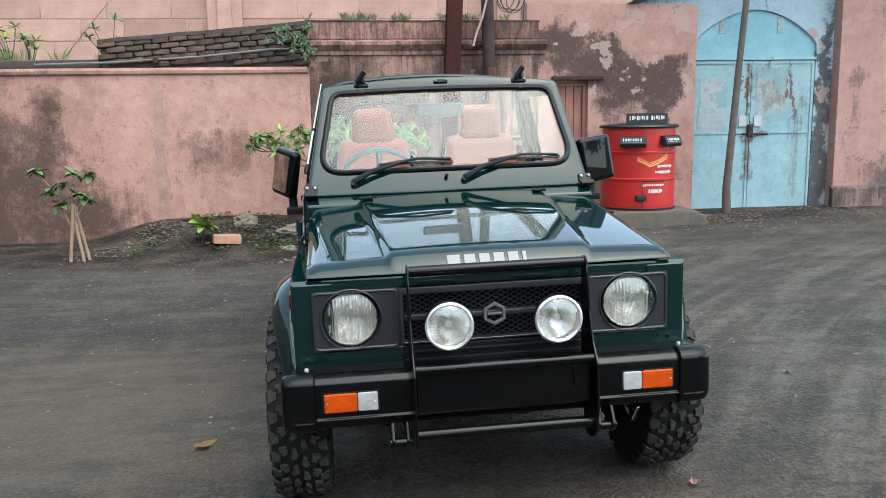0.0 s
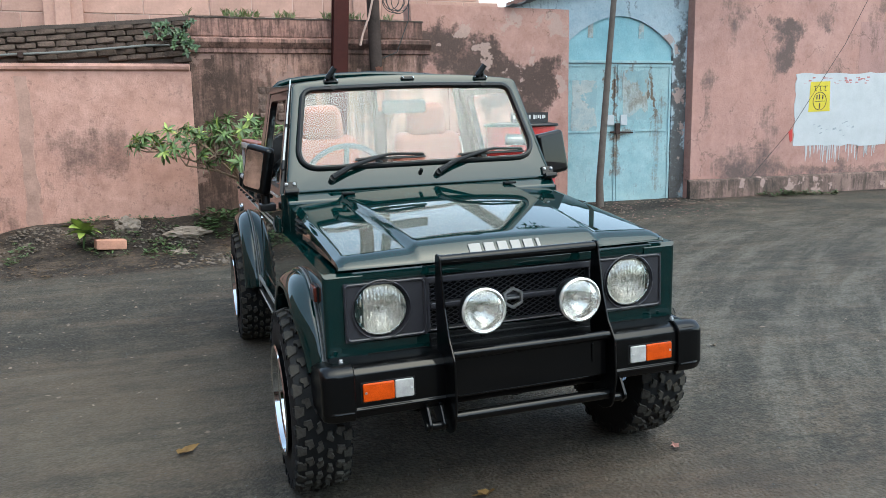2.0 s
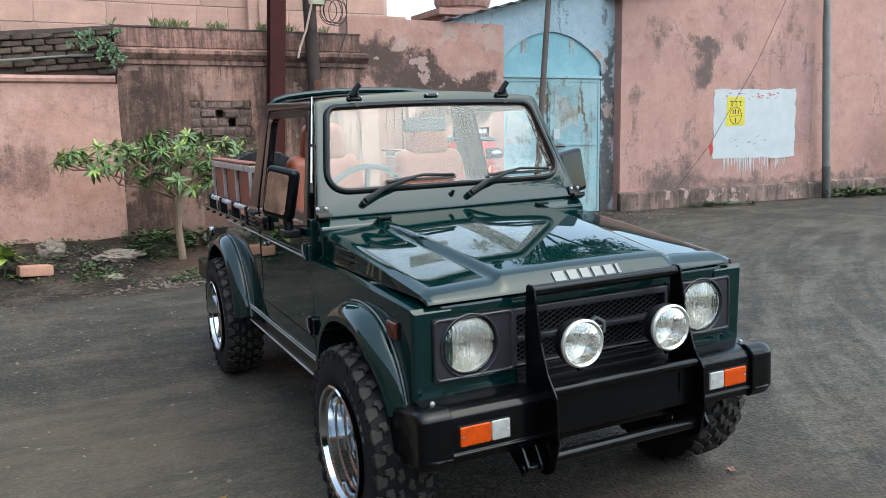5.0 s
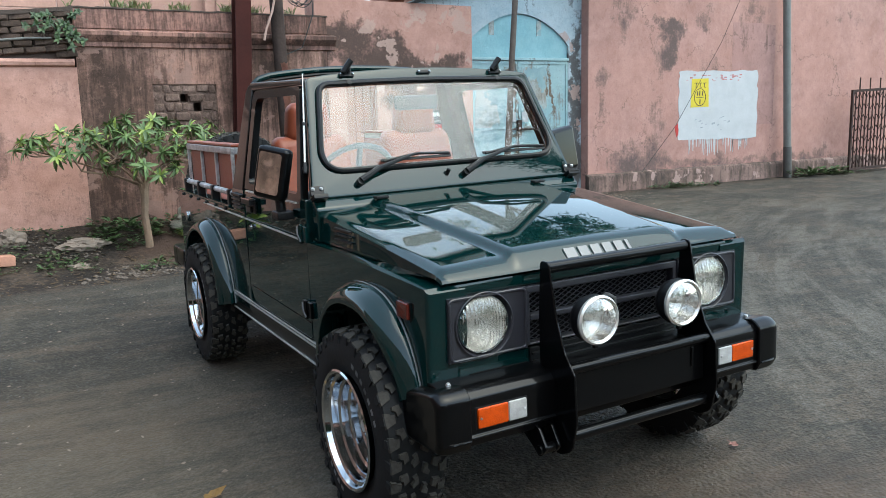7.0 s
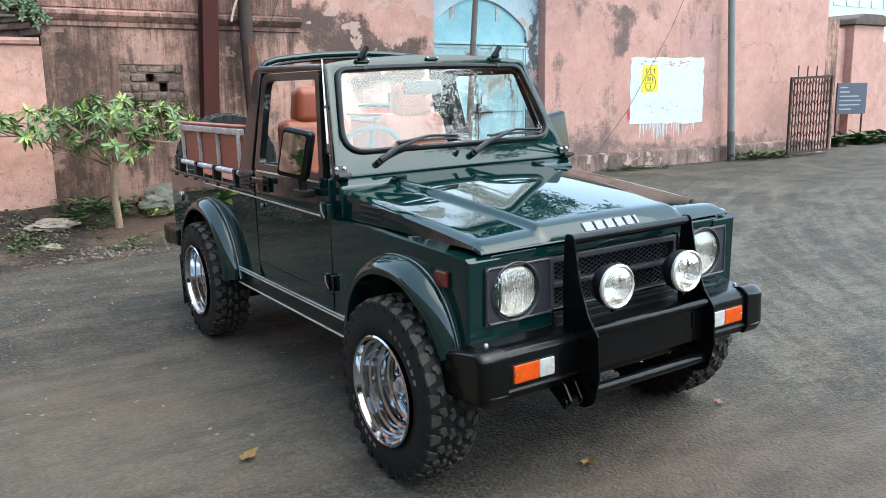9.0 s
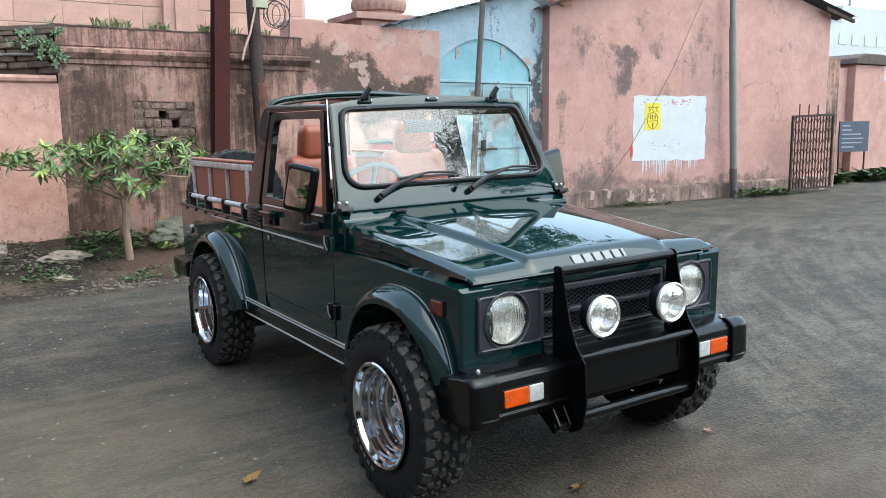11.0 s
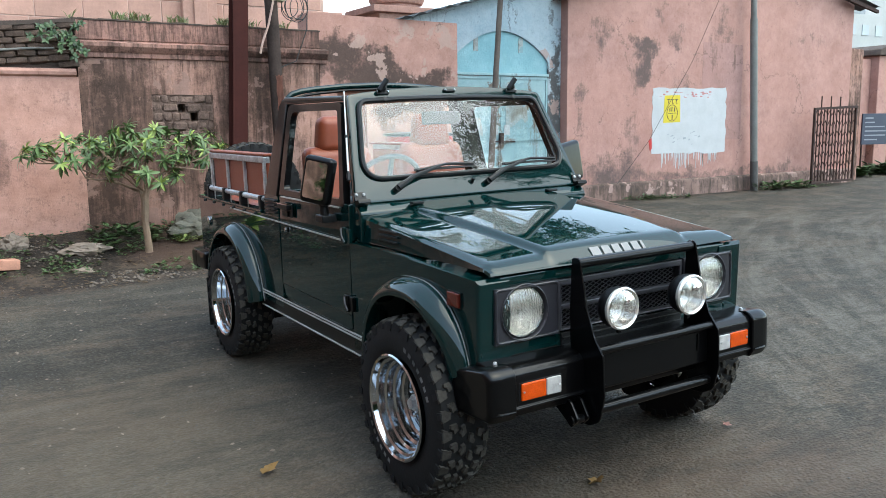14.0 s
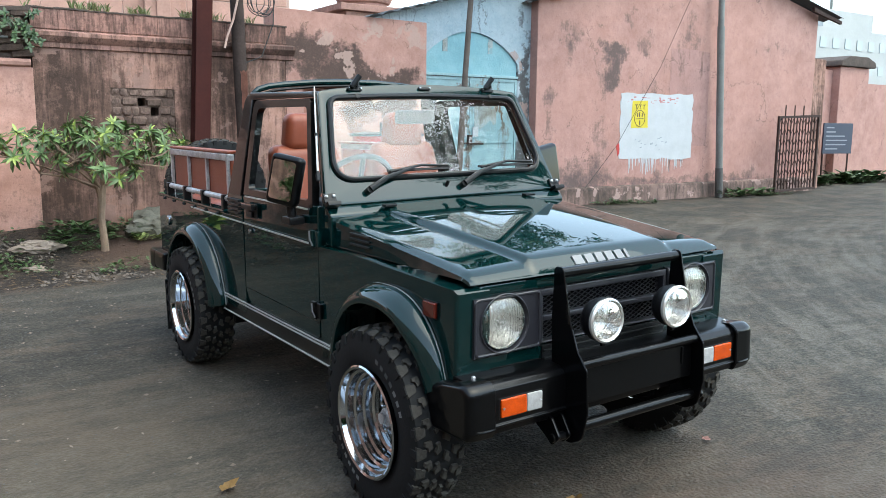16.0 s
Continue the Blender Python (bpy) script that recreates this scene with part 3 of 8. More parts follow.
    # bare earth under the walls
    e = spot(N, L, co, (-1.6, 7.6, 0), (5.0, 2.9, 3), 1.6)
    e = math_node(N, L, 'ADD', e, spot(N, L, co, (4.4, 8.2, 0), (4.2, 2.0, 3), 1.4))
    e = math_node(N, L, 'ADD', e, spot(N, L, co, (10.5, 7.9, 0), (6.0, 1.0, 3), 1.2))
    e = math_node(N, L, 'ADD', e, math_node(N, L, 'MULTIPLY', math_node(N, L, 'SUBTRACT', fine, 0.5), 0.6))
    em = ramp(N, L, e, [(0.24, (0, 0, 0)), (0.34, (1, 1, 1))])
    earth = ramp(N, L, math_node(N, L, 'ADD', math_node(N, L, 'MULTIPLY', fine, 0.5), math_node(N, L, 'MULTIPLY', noise_node(N, L, co, 2.2, 8), 0.5)),
                 [(0.42, (0.00812, 0.006056, 0.004224)), (0.5, (0.02805, 0.02007, 0.01408)), (0.58, (0.07751, 0.05618, 0.04012))])
    red = math_node(N, L, 'ADD', spot(N, L, co, (0.45, 6.6, 0), (1.5, 1.0, 2), 1.2), math_node(N, L, 'MULTIPLY', math_node(N, L, 'SUBTRACT', fine, 0.5), 0.8))
    earth = mix(N, L, math_node(N, L, 'MULTIPLY', ramp(N, L, red, [(0.2, (0, 0, 0)), (0.6, (1, 1, 1))]), 0.6), earth, (0.1, 0.058, 0.041))
    warm = N.new("ShaderNodeVectorMath")
    warm.operation = 'MULTIPLY'
    warm.inputs[1].default_value = (1.2, 1.12, 1.02)
    L.new(col, warm.inputs[0])
    col = mix(N, L, em, warm.outputs[0], earth)
    L.new(col, b.inputs["Base Color"])
    h = math_node(N, L, 'ADD', math_node(N, L, 'MULTIPLY', fine, 0.4), math_node(N, L, 'ADD', math_node(N, L, 'MULTIPLY', grit, 0.2), math_node(N, L, 'MULTIPLY', coarse, 0.45)))
    h = math_node(N, L, 'SUBTRACT', h, math_node(N, L, 'MULTIPLY', vor.outputs["Distance"], 0.5))
    add_bump(N, L, b, h, 0.9, 0.014)
    return m


M_GROUND = asphalt()

# ---------------------------------------------------------------- the ground


def ground_z(x, y):
    z = (0.009 + 0.0275 * x) * math.exp(-(x * x + (y - 1.2) ** 2) / 9.0)
    z += 0.17 * smooth01((y - 4.5) / 3.0) * smooth01((x - 1.0) / 3.0)
    z += 0.27 * smooth01((y - 6.0) / 1.5) * smooth01((x + 4.0) / 1.5) * smooth01((3.2 - x) / 1.8)
    if 4.5 < y < 7.6 and -5 < x < 3:
        z += 0.06 * noise.noise((x * 2.1, y * 2.1, 0.3)) * smooth01((y - 5.3) / 1.2) * smooth01((x + 4.0) / 1.0) * smooth01((3.0 - x) / 1.0)
    return z


def ground():
    xs = [-3000, -600, -120, -40, -20, -12] + [-8 + 0.25 * i for i in range(97)] + [18, 22, 30, 45, 120, 600, 3000]
    ys = [-3000, -600, -120, -40, -20, -12, -8] + [-6 + 0.25 * i for i in range(61)] + [11, 14, 20, 30, 45, 120, 600, 3000]
    bm = bmesh.new()
    grid(bm, [[(x, y, ground_z(x, y)) for x in xs] for y in ys])
    return tagged(part("ground", bm, M_GROUND, None, smooth=60), "dusty dark asphalt yard with bare earth under the walls", "ground", kind="structure")


ground()

# ---------------------------------------------------------------- walls
WALL_Y = 7.5


def wall(name, bm, material, label):
    return tagged(part(name, bm, material, None, smooth=30), label, "wall", kind="structure")


def brick_mesh(name, w, d, h, material, rnd):
    bm = bmesh.new()
    box(bm, -w / 2, w / 2, -d / 2, d / 2, -h / 2, h / 2)
    bevel(bm, min(h, w) * 0.2, 30, 1)
    for v in bm.verts:
        v.co += Vector((rnd.uniform(-1, 1), rnd.uniform(-1, 1), rnd.uniform(-1, 1))) * 0.008
    return finish(bm, name, material, 40)


def lay_piece(name, me, parent, m):
    ob = new(name, me)
    ob.parent = parent
    ob.matrix_basis = m
    return ob


# low pink wall with its ledge and sloped brick top
bm = bmesh.new()
box(bm, -8.0, -0.87, WALL_Y, WALL_Y + 0.3, -0.5, 2.06)
wall_pink = wall("wall_pink", bm, M_PINK, "low pink plastered wall stained by damp")
bm = bmesh.new()
prism(bm, [(WALL_Y - 0.035, 2.08), (WALL_Y - 0.045, 2.115), (WALL_Y - 0.02, 2.15), (WALL_Y + 0.34, 2.15), (WALL_Y + 0.34, 2.06), (WALL_Y, 2.06)], 'x', -8.0, -0.89)
part("ledge", bm, M_PINK, wall_pink)
bm = bmesh.new()
rnd = random.Random(2)
L1 = [(-2.83 + rnd.uniform(-0.02, 0.02), 0.1 + 0.1 * i) for i in range(20)]
L2 = [(-2.68 + rnd.uniform(-0.025, 0.025), 0.1 + 0.1 * i) for i in range(19, -1, -1)]
prism(bm, L1 + L2, 'y', WALL_Y - 0.003, WALL_Y + 0.01)
part("repair_strip", bm, shader("fresh_pink_plaster", (0.3975, 0.237, 0.1875), 0.9, spread=0.3, scale=5, bump=0.3), wall_pink, "fresh pink plaster strip")
bm = bmesh.new()
prism(bm, [(-8, 2.152), (-3.42, 2.152), (-3.42, 2.26), (-8, 2.22)], 'y', WALL_Y + 0.02, WALL_Y + 0.3)
bevel(bm, 0.02)
part("coping", bm, M_MORTAR, wall_pink, "sooty cement coping")
bm = bmesh.new()
prism(bm, [(-3.4, 2.152), (-0.88, 2.152), (-0.88, 2.66), (-3.4, 2.44)], 'y', WALL_Y + 0.04, WALL_Y + 0.28)
part("mortar_bed", bm, M_MORTAR, wall_pink)
rnd = random.Random(3)
stock = [brick_mesh("brick", w, 0.1, 0.07, M_BRICKOLD, rnd) for w in (0.213, 0.2, 0.212, 0.19, 0.214, 0.205)]
for c in range(7):
    for i in range(13):
        x = -3.32 + 0.215 * i - (0.1 if c % 2 else 0)
        top = 2.45 + 0.087 * (x + 3.4)
        z = top - 0.03 - 0.072 * c
        if x < -3.32 or x > -0.92 or z < 2.19:
            continue
        lay_piece("brick", rnd.choice(stock), wall_pink, pose(x, WALL_Y + 0.035 + rnd.uniform(-0.012, 0.008), z, rnd.uniform(-2, 2), 0, rnd.uniform(-2, 2)) @ pose(0, 0, 0, 0, -5, 0))
bm = bmesh.new()
prism(bm, [(-3.42, 2.45), (-0.86, 2.665), (-0.86, 2.71), (-3.42, 2.495)], 'y', WALL_Y - 0.02, WALL_Y + 0.32)
for e in range(5):
    bmesh.ops.subdivide_edges(bm, edges=[e for e in bm.edges if e.calc_length() > 0.4], cuts=1)
for v in bm.verts:
    v.co.z += 0.018 * noise.noise(v.co * 6)
part("coping", bm, M_MORTAR, wall_pink, "crumbling dark cement coping")
bm = bmesh.new()
tube(bm, [(-4.15, WALL_Y - 0.07, 2.19), (-3.2, WALL_Y - 0.07, 2.215), (-2.2, WALL_Y - 0.07, 2.275), (-1.35, WALL_Y - 0.06, 2.36), (-1.1, WALL_Y - 0.02, 2.37)], 0.014, 8)
pipe = tagged(part("water_pipe", bm, M_GREYPOLE, None), "thin grey water pipe clipped along the wall top", "pipe")
bm = bmesh.new()
box(bm, -2.76, -2.7, WALL_Y - 0.1, WALL_Y + 0.03, 2.2, 2.27)
bevel(bm, 0.01)
part("clip", bm, M_IRON, pipe)

# sooty wall with a cornice and a niche of rough bricks
bm = bmesh.new()
ring(bm, [(-0.87, -0.5), (2.1, -0.5), (2.1, 2.72), (-0.87, 2.72)], [(-0.08, 1.30), (0.66, 1.30), (0.66, 1.87), (-0.08, 1.87)], 'y', WALL_Y, WALL_Y + 0.35)
wall_sooty = wall("wall_sooty", bm, M_BROWN, "old plastered wall blackened by soot and rain")
bm = bmesh.new()
prism(bm, [(WALL_Y, 2.28), (WALL_Y - 0.03, 2.29), (WALL_Y - 0.03, 2.34), (WALL_Y - 0.06, 2.36), (WALL_Y - 0.1, 2.41), (WALL_Y - 0.1, 2.45), (WALL_Y - 0.03, 2.47), (WALL_Y, 2.48)], 'x', -0.9, 2.2)
part("cornice", bm, M_CORNICE, wall_sooty, "faded pink moulded cornice")
bm = bmesh.new()
for i in range(11):
    x = -0.86 + 0.27 * i
    box(bm, x, x + 0.268, WALL_Y - 0.012, WALL_Y + 0.05, 2.49, 2.70)
bevel(bm, 0.003)
part("parapet", bm, M_CORNICE, wall_sooty, "faded pink parapet blocks", kind="stuff")
bm = bmesh.new()
box(bm, -0.9, 2.12, WALL_Y - 0.02, WALL_Y + 0.38, 2.701, 2.719)
bmesh.ops.subdivide_edges(bm, edges=[e for e in bm.edges if e.calc_length() > 1], cuts=60)
for v in bm.verts:
    v.co.z += 0.01 * noise.noise(v.co * 5) + 0.009 * noise.noise(v.co * 23)
    v.co.y += 0.008 * noise.noise(v.co * 17)
part("coping", bm, M_MORTAR, wall_sooty, "crumbling dark cement coping")
rnd = random.Random(5)
HOLES = ((0.228, 0.318, 1.665, 1.76), (0.375, 0.468, 1.555, 1.655))
for r, (z0, z1) in enumerate(((1.302, 1.435), (1.435, 1.55), (1.55, 1.66), (1.66, 1.765), (1.765, 1.868))):
    x = -0.075
    stops = [h[:2] for h in HOLES if z0 < 0.5 * (h[2] + h[3]) < z1]
    while x < 0.62:
        w = min(rnd.uniform(0.08, 0.19), 0.656 - x)
        if stops and x + w > stops[0][0] - 0.03 and x < stops[0][0]:
            w = stops[0][0] - x
        if w > 0.03:
            lay_piece("brick", brick_mesh("brick", w - 0.002, 0.12, z1 - z0 - 0.003, M_NICHE, rnd), wall_sooty, pose(x + w / 2, WALL_Y + 0.062 + rnd.uniform(-0.012, 0.012), (z0 + z1) / 2, rnd.uniform(-2, 2), rnd.uniform(-1.5, 1.5), rnd.uniform(-2, 2)))
        x += w
        if stops and abs(x - stops[0][0]) < 1e-6:
            x = stops[0][1]
            stops = []
bm = bmesh.new()
box(bm, -0.075, 0.655, WALL_Y + 0.2, WALL_Y + 0.3, 1.302, 1.868)
part("niche_back", bm, M_MORTAR, wall_sooty)
bm = bmesh.new()
(a0, a1, az0, az1), (b0, b1, bz0, bz1) = HOLES
for x0, x1, z0, z1 in ((-0.078, 0.658, 1.3, bz0), (-0.078, b0, bz0, bz1), (b1, 0.658, bz0, bz1), (-0.078, 0.658, bz1, az0), (-0.078, a0, az0, az1), (a1, 0.658, az0, az1), (-0.078, 0.658, az1, 1.869)):
    box(bm, x0, x1, WALL_Y + 0.014, WALL_Y + 0.19, z0, z1)
part("mortar_bed", bm, M_NICHEMORTAR, wall_sooty, "crumbling pinkish mortar between the stones")

# higher peeling wall with a small wooden door
bm = bmesh.new()
prism(bm, [(2.1, -0.5), (2.34, -0.5), (2.34, 1.93), (2.78, 1.93), (2.78, -0.5), (4.27, -0.5), (4.27, 2.92), (1.95, 2.94), (1.95, 2.72), (2.1, 2.72)], 'y', WALL_Y - 0.01, WALL_Y + 0.34)
wall_peeling = wall("wall_peeling", bm, M_HIGH, "high pink wall with peeling plaster")
bm = bmesh.new()
box(bm, 2.28, 2.98, WALL_Y - 0.06, WALL_Y + 0.05, 1.95, 2.0)
bevel(bm, 0.008)
part("lintel", bm, M_IRON, wall_peeling, "dark weathered lintel")
door_1 = thing("door_1", "small closed brown wooden door under a dark lintel", "door", kind="structure")
bm = bmesh.new()
ring(bm, [(2.34, -0.1), (2.78, -0.1), (2.78, 1.93), (2.34, 1.93)], [(2.39, -0.05), (2.73, -0.05), (2.73, 1.88), (2.39, 1.88)], 'y', WALL_Y + 0.06, WALL_Y + 0.16)
part("door_frame", bm, M_WOODDOOR, door_1)
for i in range(3):
    bm = bmesh.new()
    box(bm, 2.393 + 0.113 * i, 2.5 + 0.113 * i, WALL_Y + 0.1, WALL_Y + 0.14, -0.05, 1.88)
    bevel(bm, 0.006)
    part("plank", bm, M_WOODDOOR, door_1)

# blue gate in its arched wall
GX0, GX1, GB = 4.27, 6.07, 0.15
arch = [(GX0 + (GX1 - GX0) * i / 24, 2.42 + 0.45 * math.sin(math.pi * i / 24) ** 0.8) for i in range(25)]
bm = bmesh.new()
prism(bm, [(GX0, 2.42)] + arch[1:-1] + [(GX1, 2.42), (GX1, -0.5), (6.32, -0.5), (6.32, 3.42), (5.9, 3.62), (4.27, 3.2), (3.5, 2.95), (3.5, 2.6), (GX0, 2.6)], 'y', WALL_Y + 0.12, WALL_Y + 0.4)
wall_blue = wall("wall_blue", bm, M_BLUEWALL, "pale blue washed gate wall with an arch")
bm = bmesh.new()
prism(bm, [(GX0, 2.24)] + arch + [(GX1, 2.24)], 'y', WALL_Y + 0.16, WALL_Y + 0.2)
part("arch_panel", bm, M_BLUECLEAN, wall_blue, "blue painted sheet in the arch")
bm = bmesh.new()
box(bm, GX0, GX1, WALL_Y + 0.1, WALL_Y + 0.2, 2.2, 2.24)
bevel(bm, 0.008)
part("rail", bm, M_BLUE, wall_blue)
for x in (4.66, 5.5):
    bm = bmesh.new()
    box(bm, x, x + 0.085, WALL_Y + 0.15, WALL_Y + 0.158, 2.56, 2.78)
    part("notice", bm, M_PAPERREST, wall_blue, "faded paper strip")
gate = thing("blue_gate", "closed blue double-leaf steel gate with flaking paint and rust", "gate")
for sx, (a, b) in enumerate(((GX0 + 0.01, 5.135), (5.145, GX1 - 0.01))):
    bm = bmesh.new()
    box(bm, a, b, WALL_Y + 0.14, WALL_Y + 0.165, GB, 2.195)
    leaf = part("gate_leaf", bm, M_BLUE, gate)
    for p in ((a, a + 0.035, GB, 2.19), (b - 0.035, b, GB, 2.19), (a + 0.036, b - 0.036, 1.2, 1.225), (a + 0.036, b - 0.036, 2.15, 2.19)):
        bm = bmesh.new()
        box(bm, p[0], p[1], WALL_Y + 0.125, WALL_Y + 0.1395, p[2], p[3])
        part("frame_bar", bm, M_BLUE, leaf)
    bm = bmesh.new()
    box(bm, a + 0.12 if not sx else a + 0.1, a + 0.52, WALL_Y + 0.134, WALL_Y + 0.139, 1.38 if sx else 1.2, 2.1 if sx else 1.95)
    bmesh.ops.subdivide_edges(bm, edges=[e for e in bm.edges if e.calc_length() > 0.3], cuts=7)
    for v in bm.verts:
        v.co += Vector((noise.noise(v.co * 9), 0, noise.noise(v.co * 11 + Vector((3, 0, 0))))) * 0.03
    part("torn_poster", bm, M_PAPERREST, leaf, "torn remains of a pasted poster")
for x in (4.98, 5.2):
    bm = bmesh.new()
    box(bm, x, x + 0.11, WALL_Y + 0.112, WALL_Y + 0.124, 1.3, 1.45)
    bevel(bm, 0.004)
    part("lock_plate", bm, M_WHITEWASH, gate, "pale square plate")
bm = bmesh.new()
tube(bm, [(5.02, WALL_Y + 0.1, 1.2), (5.4, WALL_Y + 0.1, 1.19)], 0.014)
box(bm, 5.1, 5.17, WALL_Y + 0.07, WALL_Y + 0.12, 1.17, 1.33)
bevel(bm, 0.006)
part("bolt", bm, M_IRON, gate, "rusty sliding bolt and padlock")

# gable building
PEAK = (9.9, 4.5)
bm = bmesh.new()
prism(bm, [(6.32, -0.5), (13.87, -0.5), (13.87, 3.78), (PEAK[0], PEAK[1] + 0.1), (6.32, 3.44)], 'y', WALL_Y - 0.05, WALL_Y + 5)
wall_gable = wall("wall_gable", bm, M_BUILD, "large pale pink gable wall with patched plaster")
bm = bmesh.new()
x = 6.25
rnd = random.Random(8)
prism(bm, [(WALL_Y - 0.14, -0.4), (WALL_Y - 0.14, 0.40), (WALL_Y - 0.12, 0.44), (WALL_Y - 0.05, 0.46), (WALL_Y - 0.05, -0.4)], 'x', 6.27, 13.97)
bmesh.ops.subdivide_edges(bm, edges=[e for e in bm.edges if e.calc_length() > 3], cuts=60)
for v in bm.verts:
    v.co.y += 0.018 * noise.noise(v.co * 4)
    v.co.z += 0.015 * noise.noise(v.co * 5 + Vector((9, 0, 0)))
part("plinth", bm, M_PLINTH, wall_gable, "worn stone plinth along the wall foot")
bm = bmesh.new()
rnd = random.Random(81)
prism(bm, [(9.42, 1.15), (9.9, 1.14), (10.52, 1.13), (10.51, 2.0), (10.5, 2.84), (10.1, 2.87), (9.44, 2.86), (9.43, 2.0)], 'y', WALL_Y - 0.053, WALL_Y - 0.045)
part("old_paint_patch", bm, plaster("mauve_plaster", (0.43, 0.255, 0.225), (0.6, 0.36, 0.32), (0.14, 0.1, 0.088), 0.35), wall_gable, "darker mauve rectangle of older paint")
stock = [brick_mesh("brick", 0.2, 0.1, 0.065, M_BRICKNEW, rnd) for _ in range(3)]
for i in range(9):
    lay_piece("brick", rnd.choice(stock), wall_gable, pose(6.38 + 0.14 * (i % 3) + rnd.uniform(-0.03, 0.03), WALL_Y - 0.06, 3.5 + 0.07 * (i // 3) - 0.02 * (i % 3), 0, rnd.uniform(-15, 15), rnd.uniform(-8, 8)))
roof = thing("roof_sheets", "dark corrugated sheet roof over the gable wall", "roof", kind="structure")
for (xa, za), (xb, zb) in (((13.87, 3.84), (PEAK[0], PEAK[1] + 0.16)), ((6.2, 3.4), (PEAK[0], PEAK[1] + 0.16))):
    bm = bmesh.new()
    d = Vector((xb - xa, 0, zb - za))
    d.normalize()
    xa2, za2 = xa - d.x * (0.55 if xa > 10 else 0.1), za - d.z * (0.55 if xa > 10 else 0.1)
    rows = []
    for k in range(81):
        y = WALL_Y - 0.3 + 5.2 * k / 80
        dz = 0.022 * math.sin(k * 1.57)
        rows.append([(xa2, y, za2 + dz), (xb, y, zb + dz)])
    V = grid(bm, rows)
    bmesh.ops.solidify(bm, geom=bm.faces[:], thickness=0.02)
    part("sheet", bm, M_ROOF, roof)
bm = bmesh.new()
prism(bm, [(13.4, 3.80), (14.40, 3.62), (14.40, 3.68), (13.4, 3.88)], 'y', WALL_Y - 0.26, WALL_Y - 0.2)
part("rafter", bm, M_IRON, roof)
# sheet roof over the gate house
gate_roof = thing("gate_house_roof", "grey corrugated roof of the gate house", "roof", kind="structure")
bm = bmesh.new()
rows = []
for k in range(49):
    x = 3.3 + 2.9 * k / 48
    dz = 0.02 * math.sin(k * 1.57)
    zt = 2.93 + 0.265 * (x - 3.3)
    rows.append([(x, WALL_Y - 0.12, zt + dz), (x, WALL_Y + 1.1, zt - 0.02 + dz)])
grid(bm, rows)
bmesh.ops.solidify(bm, geom=bm.faces[:], thickness=0.03)
part("sheet", bm, M_ROOFGREY, gate_roof)

# whitewashed notice panel with a yellow mark
notice = thing("wall_notice", "whitewashed panel on the wall with a yellow mark", "notice")
rnd = random.Random(11)
ed = []
for (x0, z0), (x1, z1) in (((8.22, 0.92), (10.1, 0.9)), ((10.1, 0.9), (10.08, 2.07)), ((10.08, 2.07), (8.22, 2.04)), ((8.22, 2.04), (8.22, 0.92))):
    for i in range(14):
        t = i / 14
        ed.append((x0 + (x1 - x0) * t + rnd.uniform(-0.018, 0.018), z0 + (z1 - z0) * t + rnd.uniform(-0.018, 0.018)))
FY = WALL_Y - 0.05
bm = bmesh.new()
prism(bm, ed, 'y', FY - 0.006, FY + 0.001)
part("white_panel", bm, M_WHITEWASH, notice)
bm = bmesh.new()
for i in range(46):
    x = 8.45 + 1.45 * rnd.random()
    h = rnd.uniform(0.04, 0.3) * (1.2 - abs(x - 9.0) * 0.5)
    w = rnd.uniform(0.005, 0.014)
    prism(bm, [(x - w, 0.93), (x - w * 0.4, 0.93 - h), (x + w * 0.4, 0.93 - h), (x + w, 0.93)], 'y', FY - 0.004, FY + 0.001)
part("paint_runs", bm, M_WHITEWASH, notice, "runs of white paint", kind="stuff")
bm = bmesh.new()
prism(bm, [(8.48, 1.45), (8.9, 1.46), (8.88, 1.93), (8.5, 1.92)], 'y', FY - 0.010, FY - 0.0062)
yellow = part("yellow_mark", bm, M_YELLOW, notice)
bm = bmesh.new()
tube(bm, [(8.69 + 0.13 * math.cos(t), FY - 0.0105, 1.62 + 0.14 * math.sin(t)) for t in (2 * math.pi * k / 24 for k in range(24))], 0.006, 5, closed=True)
tube(bm, [(8.59, FY - 0.0105, 1.61), (8.79, FY - 0.0105, 1.62)], 0.005, 5)
for i in range(3):
    x = 8.56 + 0.095 * i
    tube(bm, [(x, FY - 0.0105, 1.85), (x + 0.075, FY - 0.0105, 1.855)], 0.006, 5)
    tube(bm, [(x + 0.04, FY - 0.0105, 1.85), (x + 0.03, FY - 0.0105, 1.79), (x + 0.06, FY - 0.0105, 1.78)], 0.006, 5)
part("dark_marks", bm, M_INK, notice, "hand-painted dark marks")


bm = bmesh.new()
for x, z, h in ((8.62, 1.645, 0.07), (8.67, 1.645, 0.08), (8.735, 1.645, 0.07), (8.68, 1.5, 0.085)):
    prism(bm, [(x, z), (x + 0.022, z), (x + 0.024, z + h), (x + 0.002, z + h)], 'y', FY - 0.0125, FY - 0.0102)
part("writing_bars", bm, M_INK, notice, "dark bars of a painted number", kind="stuff")
bm = bmesh.new()
for i in range(26):
    x, z = 8.35 + 1.3 * rnd.random(), 1.88 + 0.1 * rnd.random()
    if 8.46 < x < 8.92:
        z = 1.97
    w, h = rnd.uniform(0.02, 0.09), rnd.uniform(0.008, 0.03)
    prism(bm, [(x, z), (x + w, z + 0.005), (x + w * 0.9, z + h), (x, z + h)], 'y', FY - 0.0085, FY - 0.0062)
part("print_remains", bm, M_FADED, notice, "remains of faded red print", kind="stuff")
bm = bmesh.new()
